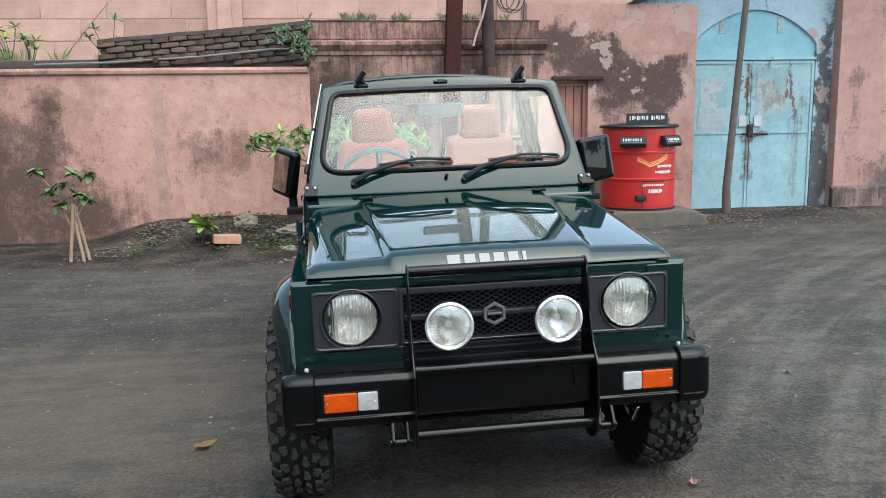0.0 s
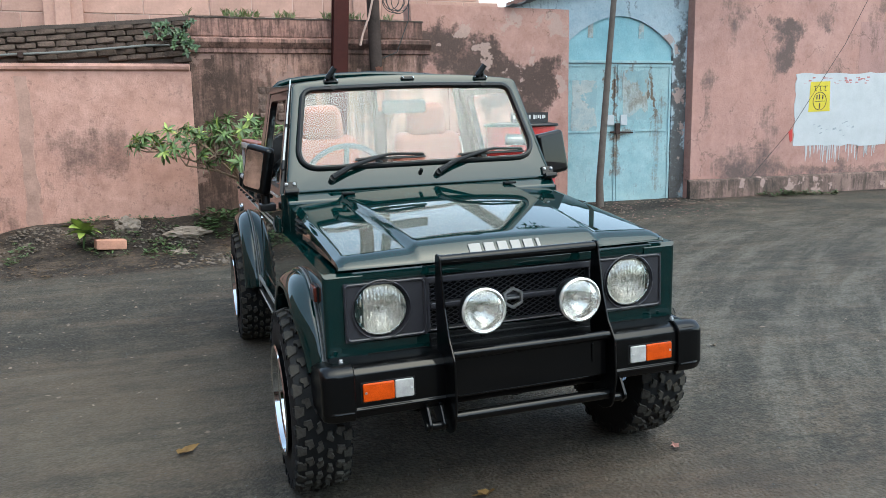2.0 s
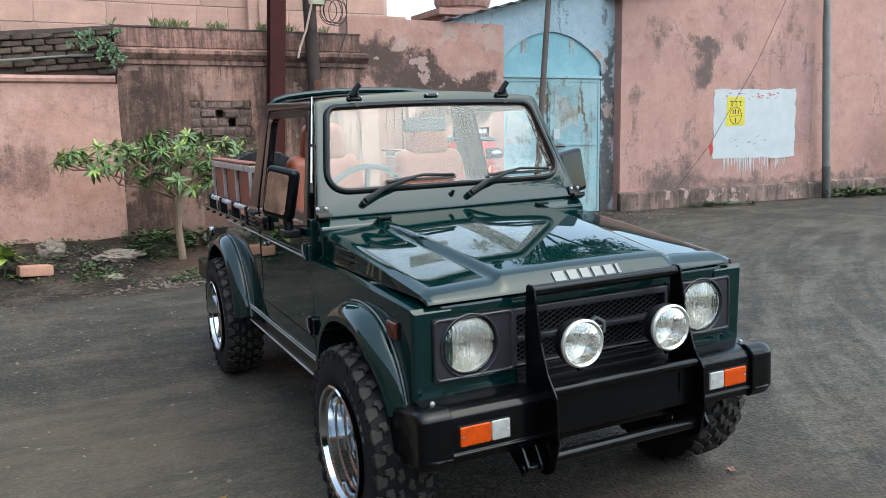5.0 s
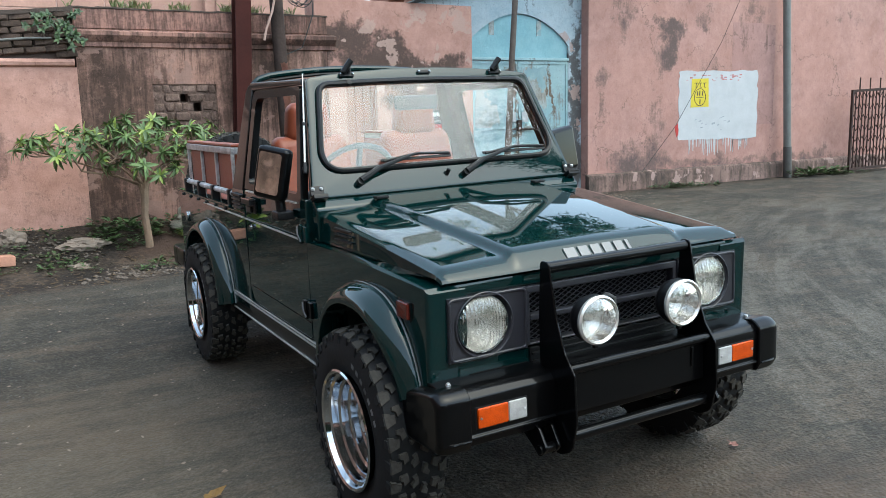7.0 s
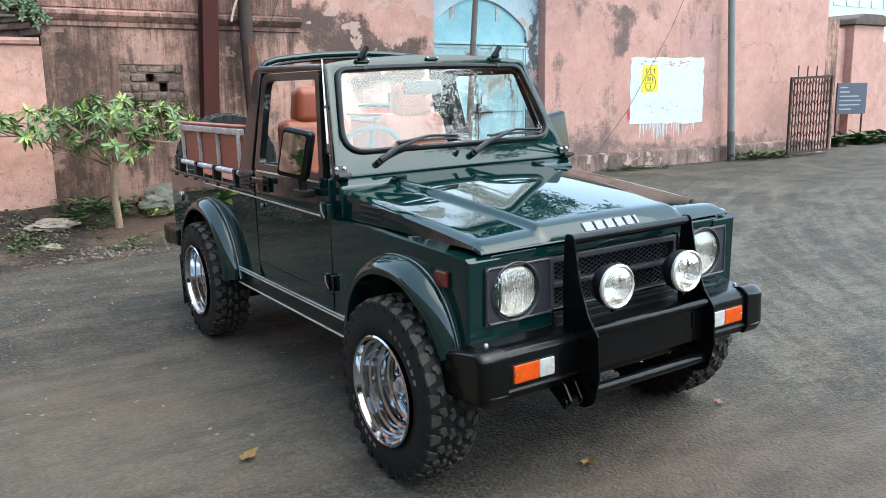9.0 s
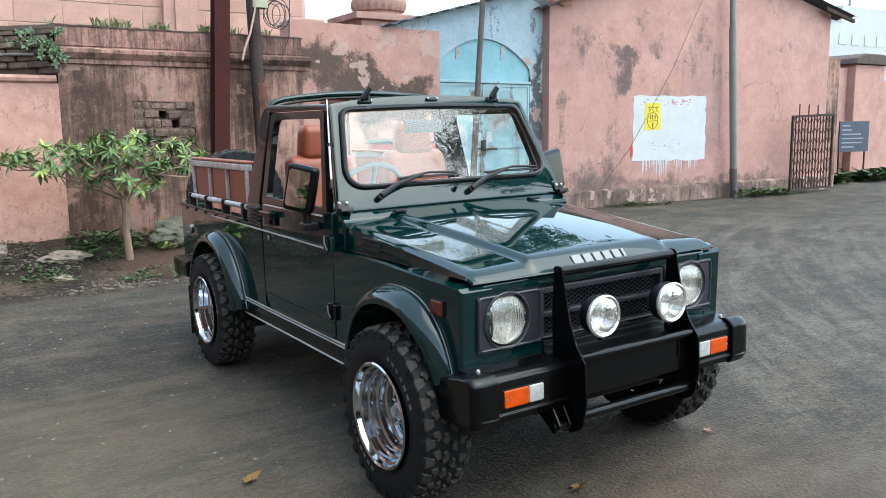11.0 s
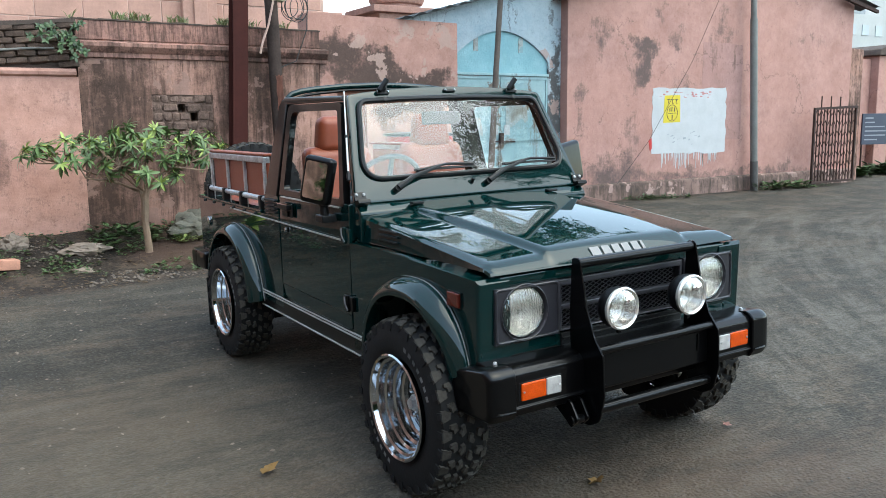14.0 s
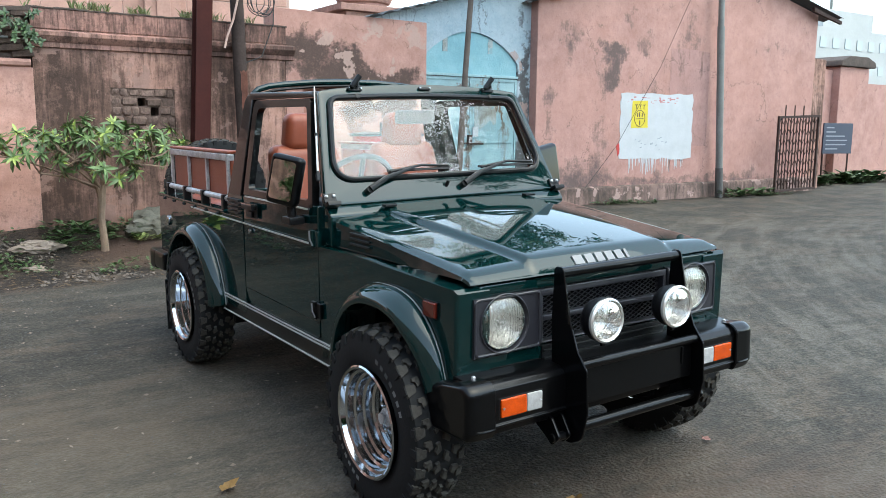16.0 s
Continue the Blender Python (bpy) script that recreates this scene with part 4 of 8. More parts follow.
for i in range(14):
    x, z = 8.5 + 0.9 * rnd.random(), 1.05 + 0.25 * rnd.random()
    w, h = rnd.uniform(0.03, 0.08), rnd.uniform(0.01, 0.05)
    prism(bm, [(x, z), (x + w, z + 0.015), (x + w * 0.9, z + h), (x, z + h * 0.7)], 'y', FY - 0.0085, FY - 0.0062)
part("print_remains", bm, M_GREYPRINT, notice, "remains of grey print", kind="stuff")

# lamp post before the gable wall, its stay wire
post = thing("street_post", "slender grey steel post with a dark foot", "post")
bm = bmesh.new()
tube(bm, [(10.72, 7.24, 0.1), (10.68, 7.24, 0.72)], 0.072, 16)
part("foot", bm, M_DARKPOLE, post)
bm = bmesh.new()
tube(bm, [(10.68, 7.24, 0.70), (10.50, 7.24, 3.3)], 0.066, 16)
part("shaft", bm, M_GREYPOLE, post)
bm = bmesh.new()
tube(bm, [(10.505, 7.24, 3.25), (10.36, 7.24, 5.8)], 0.055, 16)
part("shaft", bm, M_GREYPOLE, post)
stay = thing("stay_wire", "thin stay wire running down to the wall foot", "wire")
bm = bmesh.new()
tube(bm, [(7.3, 7.3, 0.45), (8.0, 7.3, 1.15), (9.0, 7.3, 2.5), (10.1, 7.3, 4.4), (10.42, 7.25, 4.95)], 0.004, 6)
part("wire", bm, M_CABLE, stay)
bm = bmesh.new()
prism(bm, [(7.98, 1.15), (8.05, 1.2), (8.06, 1.02), (8.02, 0.98)], 'y', 7.285, 7.292)
part("rag", bm, M_REDBOX, stay, "small red rag")

# open iron gate and the walls beyond
iron = thing("iron_gate", "open rusty iron grille gate with spiked bars", "gate", at=pose(12.08, 7.0, 0.2, 0, 0, 4))
bm = bmesh.new()
ring(bm, [(0, 0.03), (1.55, 0.03), (1.55, 1.55), (0, 1.5)], [(0.045, 0.075), (1.505, 0.075), (1.505, 1.5), (0.045, 1.455)], 'y', -0.02, 0.02)
part("gate_frame", bm, M_IRON, iron)
for i in range(12):
    x = 0.13 + 0.113 * i
    bm = bmesh.new()
    tube(bm, [(x, 0, 0.05), (x, 0, 1.5 + (0.22 if i in (1, 4, 7) else 0))], 0.012, 6)
    part("bar", bm, M_IRON, iron)
for k in range(7):
    bm = bmesh.new()
    z = 0.15 + 0.2 * k
    tube(bm, [(0.03 + 0.075 * i, 0.0, z + (0.1 if i % 2 else 0)) for i in range(21)], 0.008, 5)
    part("lattice_bar", bm, M_IRON, iron)
bm = bmesh.new()
box(bm, 14.2, 14.72, 7.7, 8.2, -0.3, 2.95)
bevel(bm, 0.03)
pillar = tagged(part("gate_pillar", bm, M_BROWN, None), "old blackened gate pillar", "pillar", kind="structure")
bm = bmesh.new()
box(bm, 14.9, 17.14, 9.0, 9.4, -0.3, 2.9)
wall("wall_far", bm, M_BUILD, "pink boundary wall along the lane")
bm = bmesh.new()
box(bm, 18.46, 40, 9.0, 9.4, -0.3, 2.62)
wall("wall_lane", bm, M_BUILD, "lower pink boundary wall along the lane")
bm = bmesh.new()
box(bm, 17.15, 18.45, 8.8, 9.6, -0.3, 2.98)
bevel(bm, 0.02)
far_pillar = tagged(part("far_pillar", bm, M_BUILD, None), "pink gate pillar with a brown cap", "pillar", kind="structure")
bm = bmesh.new()
prism(bm, [(17.0, 2.982), (18.6, 2.982), (18.55, 3.12), (18.2, 3.24), (17.4, 3.24), (17.05, 3.12)], 'y', 8.7, 9.7)
bevel(bm, 0.03)
part("cap", bm, M_MORTAR, far_pillar, "brown weathered cap")
board = thing("info_board", "navy information board with pale lines on two legs", "sign", at=pose(16.55, 8.4, 0.1, 0, 0, -10))
bm = bmesh.new()
box(bm, -0.48, 0.48, -0.02, 0.02, 0.78, 1.5)
bevel(bm, 0.006)
part("panel", bm, M_SIGNBLUE, board)
for x in (-0.42, 0.42):
    bm = bmesh.new()
    tube(bm, [(x, 0.03, -0.2), (x, 0.03, 1.5)], 0.02)
    part("leg", bm, M_IRON, board)
bm = bmesh.new()
for k, w in enumerate((0.25, 0.3, 0.62, 0.7, 0.66, 0.4)):
    box(bm, -0.4, -0.4 + w, -0.0235, -0.0205, 1.38 - 0.1 * k, 1.41 - 0.1 * k)
part("text_bars", bm, M_BOARDPRINT, board, "pale bars of writing", kind="stuff")
# pale apartment block far away
far_block = thing("apartment_block", "pale modern apartment block far behind the walls", "building")
bm = bmesh.new()
box(bm, 92, 116, 60, 74, 0, 14.6)
box(bm, 100, 112, 60.5, 73, 14.6, 17)
part("body", bm, M_FAR, far_block)
for k in range(4):
    for i in range(8):
        bm = bmesh.new()
        box(bm, 92.9 + 2.9 * i, 94.3 + 2.9 * i, 59.9, 60.002, 2.4 + 3.2 * k, 3.7 + 3.2 * k)
        part("window", bm, M_FARGLASS, far_block)
bm = bmesh.new()
tube(bm, [(104, 62, 17), (104, 62, 20.5)], 0.2)
part("mast", bm, M_GREYPOLE, far_block)

# sandstone mansion behind the walls
fort = thing("sandstone_building", "large sandstone block building behind the walls", "building", kind="structure")
bm = bmesh.new()
box(bm, -30, 8.5, 22.03, 34, -0.5, 7.3)
part("wall", bm, M_SANDJOINT, fort, "pale mortar between the blocks")
rnd = random.Random(17)
stones = {}
count = 0
rest = bmesh.new()
for r in range(11):
    x = -13.5 + (0.45 if r % 2 else 0)
    while x < 8.0:
        w = rnd.choice((0.9, 1.2, 1.5, 1.8))
        z = 2.6 + 0.62 * r
        if z < 6.8:
            if count < 290:
                if (w,) not in stones:
                    b2 = bmesh.new()
                    box(b2, 0.012, w - 0.012, 0, 0.08, 0.012, 0.605)
                    bevel(b2, 0.012, 30, 1)
                    stones[(w,)] = finish(b2, "stone_block", M_SAND, 40)
                lay_piece("stone_block", stones[(w,)], fort, pose(x, 22.0 + rnd.uniform(0, 0.015), z))
                count += 1
        x += w
rest.free()
for x in (-4.2, 4.0):
    bm = bmesh.new()
    box(bm, x, x + 1.0, 21.75, 22.0, -0.3, 7.3)
    box(bm, x + 0.3, x + 0.7, 21.65, 21.75, -0.3, 7.3)
    bevel(bm, 0.03)
    part("pilaster", bm, M_SAND, fort)
# small domed kiosk
kiosk = thing("domed_kiosk", "small weathered sandstone dome on a kiosk", "dome", kind="structure")
bm = bmesh.new()
prof = [(0.86, 0), (0.86, 0.1), (0.95, 0.14), (1.02, 0.28), (1.04, 0.42), (0.98, 0.62), (0.82, 0.8), (0.58, 0.95), (0.28, 1.04), (0.1, 1.1), (0.08, 1.3), (0.0, 1.4)]
revolve(bm, prof, (12.75, 25, 5.75), 'z', 96)
for v in bm.verts:   # ribs on the dome
    d = Vector((v.co.x - 12.75, v.co.y - 25))
    if 0.25 < d.length and v.co.z > 5.88:
        f = 1 + 0.022 * math.cos(24 * math.atan2(d.y, d.x))
        v.co.x, v.co.y = 12.75 + d.x * f, 25 + d.y * f
part("dome", bm, M_DOME, kiosk)
bm = bmesh.new()
box(bm, 11.3, 14.2, 24, 26.5, 5.5, 5.74)
box(bm, 11.6, 13.9, 24.2, 26.3, 0, 5.5)
bevel(bm, 0.03)
part("base", bm, M_DOME, kiosk)

# unseen walls that close the yard behind the camera
bm = bmesh.new()
box(bm, -30, 40, -26, -25.5, -0.5, 3.2)
wall("wall_back", bm, M_BUILD, "plain pink boundary wall")
# added high wall: keeps sky light off the car's left side and ground
bm = bmesh.new()
box(bm, -8.3, -8, -25.5, 7.5, -0.5, 6.0)
wall("wall_side", bm, M_BROWN, "unseen high boundary wall added to block light from the left")

# steel stanchion and wooden pole behind the car
bm = bmesh.new()
tilt = 0.06
prism(bm, [(0.76 + x, y) for x, y in ((0, 7.22), (0.19, 7.22), (0.19, 7.24), (0.105, 7.24), (0.105, 7.38), (0.19, 7.38), (0.19, 7.40), (0, 7.40), (0, 7.38), (0.085, 7.38), (0.085, 7.24), (0, 7.24))], 'z', -0.1, 5.5)
for v in bm.verts:
    v.co.x += tilt * (v.co.z - 0.5) * 0.85
bevel(bm, 0.004)
tagged(part("steel_stanchion", bm, M_RUSTPOLE, None), "red oxide painted steel joist standing as a pole", "pole")
pole = thing("utility_pole", "weathered dark utility pole with a faded orange band", "pole")
bm = bmesh.new()
tube(bm, [(1.49, 7.3, -0.1), (1.42, 7.3, 1.95), (1.33, 7.3, 5.4)], [0.086, 0.082, 0.075], 16)
part("shaft", bm, M_POLE2, pole)
bm = bmesh.new()
rows = []
for k in range(9):
    z = 1.55 + 0.07 * k
    c = 1.42 - 0.0261 * (z - 1.95)
    rows.append([(c + 0.0845 * math.cos(q), 7.3 + 0.0845 * math.sin(q), z + 0.012 * math.sin(9 * q + k)) for q in (math.radians(-108 + 12 * j + 4 * math.sin(k * 2.1)) for j in range(15))])
grid(bm, rows)
bmesh.ops.solidify(bm, geom=bm.faces[:], thickness=0.003)
part("paint_band", bm, M_ORANGE_BAND, pole, "faded orange paint band")
bm = bmesh.new()
tube(bm, [(1.40, 7.2, 3.1), (1.383, 7.2, 2.99), (1.312, 7.2, 2.714), (1.23, 7.2, 2.506), (1.194, 7.2, 2.368)], 0.014, 8)
part("conduit", bm, M_SANDJOINT, pole, "pale bent conduit pipe")
bm = bmesh.new()
box(bm, 1.36, 1.56, 7.2, 7.36, 3.02, 3.3)
bevel(bm, 0.01)
part("meter_box", bm, M_METERBOX, pole, "small pale meter box")
bm = bmesh.new()
rnd = random.Random(4)
for k in range(5):
    c = Vector((1.62 + 0.03 * k, 7.25, 2.95 + 0.03 * rnd.random()))
    rr = rnd.uniform(0.1, 0.17)
    tube(bm, [(c.x + rr * math.cos(t), c.y + rnd.uniform(-0.02, 0.02), c.z + rr * 1.2 * math.sin(t)) for t in (2 * math.pi * i / 18 for i in range(18))], 0.006, 5, closed=True)
tube(bm, [(1.9, 7.3, 3.4), (1.86, 7.3, 2.7), (1.7, 7.3, 2.3), (1.45, 7.28, 2.2)], 0.007, 5)
part("cable_coil", bm, M_CABLE, pole, "loose coil of black cable")
# overhead wire from the low wall up to the sandstone building
bm = bmesh.new()
tube(bm, [(-4.64, 7.49, 1.35), (-5.34, 12.0, 2.48), (-6.98, 22.0, 4.92)], 0.008, 5)
tagged(part("wire", bm, M_CABLE, None), "thin black wire slung from the wall", "wire")

# young tree trunk before the gate
bm = bmesh.new()
tube(bm, [(4.62, 7.15, 0.05), (4.60, 7.15, 0.5), (4.66, 7.15, 1.3), (4.72, 7.15, 2.2), (4.80, 7.15, 3.2), (4.84, 7.15, 4.4)], [0.068, 0.05, 0.046, 0.043, 0.04, 0.037], 12)
for v in bm.verts:
    v.co += v.normal * 0
    v.co.x += 0.02 * noise.noise(Vector((0, 0, v.co.z * 2.3))) + 0.008 * noise.noise(v.co * 9)
slim = tagged(part("slim_tree_trunk", bm, M_TRUNK, None), "slim bare grey tree trunk before the gate", "tree")

# letter box on its plinth
bm = bmesh.new()
prism(bm, [(2.45, -0.1), (4.15, -0.1), (4.0, 0.22), (3.85, 0.3), (2.62, 0.3), (2.5, 0.22)], 'y', 6.4, 7.45)
bevel(bm, 0.04)
for v in bm.verts:
    v.co += Vector((noise.noise(v.co * 3), noise.noise(v.co * 3.3), 0)) * 0.03
tagged(part("letter_box_plinth", bm, M_CONCRETE, None), "rough concrete plinth under the letter box", "plinth")
PB = (3.28, 6.92)
pb = thing("letter_box", "large red enamel letter box with a black lid and white lettering", "letter box", at=pose(PB[0], PB[1], 0.3))
bm = bmesh.new()
revolve(bm, [(0, 0.03), (0.455, 0.03), (0.46, 0.06), (0.46, 0.37), (0.475, 0.38), (0.475, 0.4), (0.46, 0.41), (0.46, 0.7), (0.475, 0.71), (0.475, 0.73), (0.46, 0.74), (0.46, 1.02), (0, 1.02)], (0, 0, 0), 'z', 48)
part("body", bm, M_REDBOX, pb)
bm = bmesh.new()
revolve(bm, [(0, 1.021), (0.49, 1.021), (0.5, 1.035), (0.49, 1.055), (0.3, 1.075), (0, 1.08)], (0, 0, 0), 'z', 48)
part("lid", bm, M_BLACKPAINT, pb)
bm = bmesh.new()
revolve(bm, [(0, 0), (0.468, 0), (0.468, 0.03), (0, 0.03)], (0, 0, 0), 'z', 48)
part("foot_ring", bm, M_BLACKPAINT, pb)
for ang in (-28, 32):
    slot = thing("slot_hood", "", "")
    slot.parent = pb
    slot.matrix_basis = pose(0, 0, 0, 0, 0, ang)
    bm = bmesh.new()
    prism(bm, [(-0.45, 0.8), (-0.53, 0.79), (-0.55, 0.83), (-0.51, 0.92), (-0.45, 0.93)], 'x', -0.16, 0.16)
    bevel(bm, 0.01)
    hood_ob = part("hood", bm, M_BLACKPAINT, slot, "black letter slot hood")
    bm = bmesh.new()
    for i in range(8):
        x, w = -0.12 + 0.03 * i, 0.012 + 0.01 * ((i * 7) % 3) / 2
        prism(bm, [(x, 0.008), (x + w, 0.008), (x + w, 0.035), (x, 0.04)], 'y', -0.002, 0.002)
        prism(bm, [(x, -0.012), (x + w * 0.8, -0.012), (x + w * 0.8, -0.002), (x, -0.002)], 'y', -0.002, 0.002)
    sub = part("text_bars", bm, M_WHITEPAINT, slot, "white bars of writing", kind="stuff")
    sub.matrix_basis = pose(0, -0.537, 0.86, -24, 0, 0)


def on_drum(name, pieces, material, label):
    """Flat painted shapes laid on the drum. pieces: outlines of (angle in degrees, height)."""
    bm = bmesh.new()
    for o in pieces:
        lo = [bm.verts.new((0.4595 * math.sin(radians(a)), -0.4595 * math.cos(radians(a)), z)) for a, z in o]
        hi = [bm.verts.new((0.465 * math.sin(radians(a)), -0.465 * math.cos(radians(a)), z)) for a, z in o]
        bm.faces.new(hi)
        for i in range(len(o)):
            bm.faces.new((lo[i], lo[(i + 1) % len(o)], hi[(i + 1) % len(o)], hi[i]))
    return part(name, bm, material, pb, label, kind="stuff")


def swoosh(z0, lift, w):
    up = [(a, z0 + (lift * ((a + 4) / 32.0) ** 1.3 if a > -4 else 0.075 * ((-4 - a) / 18.0) ** 0.8)) for a in range(-22, 29, 2)]
    return [[(a, z), (b, y), (b, y + w), (a, z + w)] for (a, z), (b, y) in zip(up, up[1:])]


on_drum("post_emblem", swoosh(0.545, 0.10, 0.016) + swoosh(0.57, 0.105, 0.009) + swoosh(0.59, 0.105, 0.006), M_GOLD, "orange and gold winged post emblem")
rnd = random.Random(77)


def bars(a0, a1, z, h):
    out, a = [], a0
    while a < a1:
        w = rnd.uniform(1.6, 3.2)
        k = rnd.uniform(0.0, 0.3) * h
        out.append([(a, z + k), (a + w, z + k), (a + w, z + h * rnd.uniform(0.75, 1.0)), (a, z + h * rnd.uniform(0.8, 1.0))])
        a += w + rnd.uniform(0.6, 1.4)
    return out


on_drum("text_bars", bars(10, 38, 0.53, 0.04) + bars(6, 36, 0.455, 0.045) + bars(-14, 20, 0.305, 0.03) + bars(-4, 18, 0.215, 0.06), M_WHITEPAINT, "white bars of writing")
on_drum("slot_plate", [[(-14 + 3 * i, 0.362), (-11 + 3 * i, 0.362), (-11 + 3 * i, 0.4), (-14 + 3 * i, 0.4)] for i in range(12)], M_BLACKPAINT, "black plate")
on_drum("door_seam", [[(-13.5, 0.04), (-12.5, 0.04), (-12.5, 0.36), (-13.5, 0.36)]], M_BLACKPAINT, "dark door seam")
bm = bmesh.new()
box(bm, -0.2, -0.06, -0.49, -0.42, 0.13, 0.2)
bevel(bm, 0.015)
part("lock", bm, M_BLACKPAINT, pb)
bm = bmesh.new()
box(bm, -0.27, 0.25, -0.31, -0.28, 1.07, 1.2)
plate = part("number_board", bm, M_BLACKPAINT, pb, "black board with white bars")
bm = bmesh.new()
for i in range(15):
    x = -0.24 + 0.031 * i
    if i != 8:
        box(bm, x, x + 0.013 + 0.008 * (i % 2), -0.316, -0.3105, 1.115 + 0.006 * (i % 3), 1.165 + 0.004 * (i % 2))
part("text_bars", bm, M_WHITEPAINT, plate, kind="stuff")

# ---------------------------------------------------------------- the pickup
car = thing("off_road_pickup", "dark green open off-road pickup with tan seats and black bull bar", "car", at=pose(0.018, 0, 0.004, 0, -1.25, 0))
TR = 0.362   # tyre radius
WZ = 0.368   # wheel centre height
AX = 2.375   # wheelbase


def arch_pts(cy, cz, r, a0, a1, n=20):
    return [(cy + r * math.cos(radians(a0 + (a1 - a0) * i / n)), cz + r * math.sin(radians(a0 + (a1 - a0) * i / n))) for i in range(n + 1)]


def front_arch(a, off=0.0):
    """A point on the front wheel arch at an angle from the front, and its outward direction."""
    ca, sa = math.cos(radians(a)), math.sin(radians(a))
    y = -(0.385 if ca > 0 else 0.42) * math.copysign(abs(ca) ** 0.87, ca)
    z = 0.43 + 0.45 * abs(sa) ** 0.87
    d = Vector((y, z - 0.40)).normalized()
    return (y + d.x * off, z + d.y * off)


def side_x(z):
    """Half width of the cab side at a height: upright below the belt, leaning in above."""
    return 0.700 - max(0.0, z - 1.06) * 0.20


# front wings
for s in (-1, 1):
    bm = bmesh.new()
    out = [(-0.42, 0.60), (-0.43, 0.92), (-0.415, 0.935), (0.30, 0.955), (0.63, 0.95), (0.63, 0.44)]
    out += [front_arch(a, -0.045) for a in range(174, 14, -8)]
    prism(bm, out, 'x', s * 0.56, s * 0.70)
    bm.normal_update()
    corner = [e for e in bm.edges if all(abs(v.co.x) > 0.69 and v.co.y < -0.41 and v.co.z > 0.59 for v in e.verts) and abs(e.verts[0].co.z - e.verts[1].co.z) > 0.2]
    bmesh.ops.bevel(bm, geom=corner, offset=0.062, segments=8, affect='EDGES', profile=0.5, clamp_overlap=True)
    bm.normal_update()
    shoulder = [e for e in bm.edges if all(abs(v.co.x) > 0.69 and v.co.z > 0.9 for v in e.verts) and abs(e.verts[0].co.y - e.verts[1].co.y) > 0.2]
    bmesh.ops.bevel(bm, geom=shoulder, offset=0.03, segments=6, affect='EDGES', profile=0.5, clamp_overlap=True)
    bevel(bm, 0.012, 40, 3)
    wing = part("front_wing", bm, M_PAINT, car)
    # dark liner behind the wing
    bm = bmesh.new()
    prism(bm, arch_pts(0.0, WZ + 0.01, 0.50, 30, 150, 16) + arch_pts(0.0, WZ + 0.01, 0.46, 150, 30, 16), 'x', s * 0.33, s * 0.555)
    part("wheel_liner", bm, M_UNDER, car)
    bm = bmesh.new()
    box(bm, s * 0.698, s * 0.716, -0.318, -0.24, 0.818, 0.873)
    bevel(bm, 0.006)
    part("side_marker", bm, M_REDLENS, car, "dark red side marker lamp")
    bm = bmesh.new()
    ring(bm, [(-0.321, 0.815), (-0.237, 0.815), (-0.237, 0.876), (-0.321, 0.876)], [(-0.318, 0.818), (-0.24, 0.818), (-0.24, 0.873), (-0.318, 0.873)], 'x', s * 0.698, s * 0.705)
    part("marker_bezel", bm, M_BLACKPLASTIC, car, "thin black bezel")

# flares round the wheels
for s in (-1, 1):
    for cy in (0.0, AX):
        bm = bmesh.new()
        a0, a1 = (17, 172) if cy == 0 else (8, 168)
        n = 30
        rows = []
        for i in range(n + 1):
            a = radians(a0 + (a1 - a0) * i / n)
            ca, sa = math.cos(a), math.sin(a)
            sec = [(0.700, 0.512), (0.712, 0.517), (0.73, 0.513), (0.76, 0.498), (0.782, 0.478), (0.79, 0.46), (0.786, 0.447), (0.775, 0.444), (0.70, 0.45)]
            w = 1.0 - 0.35 * smooth01((0.3 - i / n) / 0.3) if cy == 0 else 1.0
            sec = [(0.70 + (x - 0.70) * w, r) for x, r in sec]
            if cy == 0:
                rows.append([(s * x, *front_arch(a0 + (a1 - a0) * i / n, r - 0.512)) for x, r in sec])
            else:
                rows.append([(s * x, cy - r * ca * 0.96, WZ + 0.01 + r * sa * 0.965) for x, r in sec])
        grid(bm, rows)
        part("wheel_flare", bm, M_PAINT, car, smooth=50)
        # pale tube for the light the flange edge catches
        bm = bmesh.new()
        tube(bm, [(s * 0.705, r[0][1], r[0][2]) for r in (rows[:21] if cy == 0 else rows)], 0.0055, 6)
        part("flare_trim", bm, M_PRINT_GLINT, car, "thin pale flare edge with its highlight put in the colour")

# nose panel, lamp bezels and grille
bm = bmesh.new()
box(bm, -0.60, 0.60, -0.425, -0.33, 0.895, 0.938)
box(bm, -0.60, 0.60, -0.425, -0.33, 0.60, 0.69)
bevel(bm, 0.012)
part("nose_panel", bm, M_PAINT, car)
bm = bmesh.new()
box(bm, -0.325, 0.325, -0.434, -0.415, 0.612, 0.686)
for z in (0.632, 0.66):
    box(bm, -0.32, 0.32, -0.441, -0.43, z, z + 0.01)
bevel(bm, 0.003)
part("valance", bm, M_BLACKPLASTIC, car, "black ribbed valance under the grille")
bm = bmesh.new()
box(bm, -0.58, 0.58, -0.30, -0.27, 0.5, 0.935)
part("radiator_wall", bm, M_UNDER, car)


def circle(cx, cz, r, n=32):
    return [(cx + r * math.cos(2 * math.pi * k / n), cz + r * math.sin(2 * math.pi * k / n)) for k in range(n)]


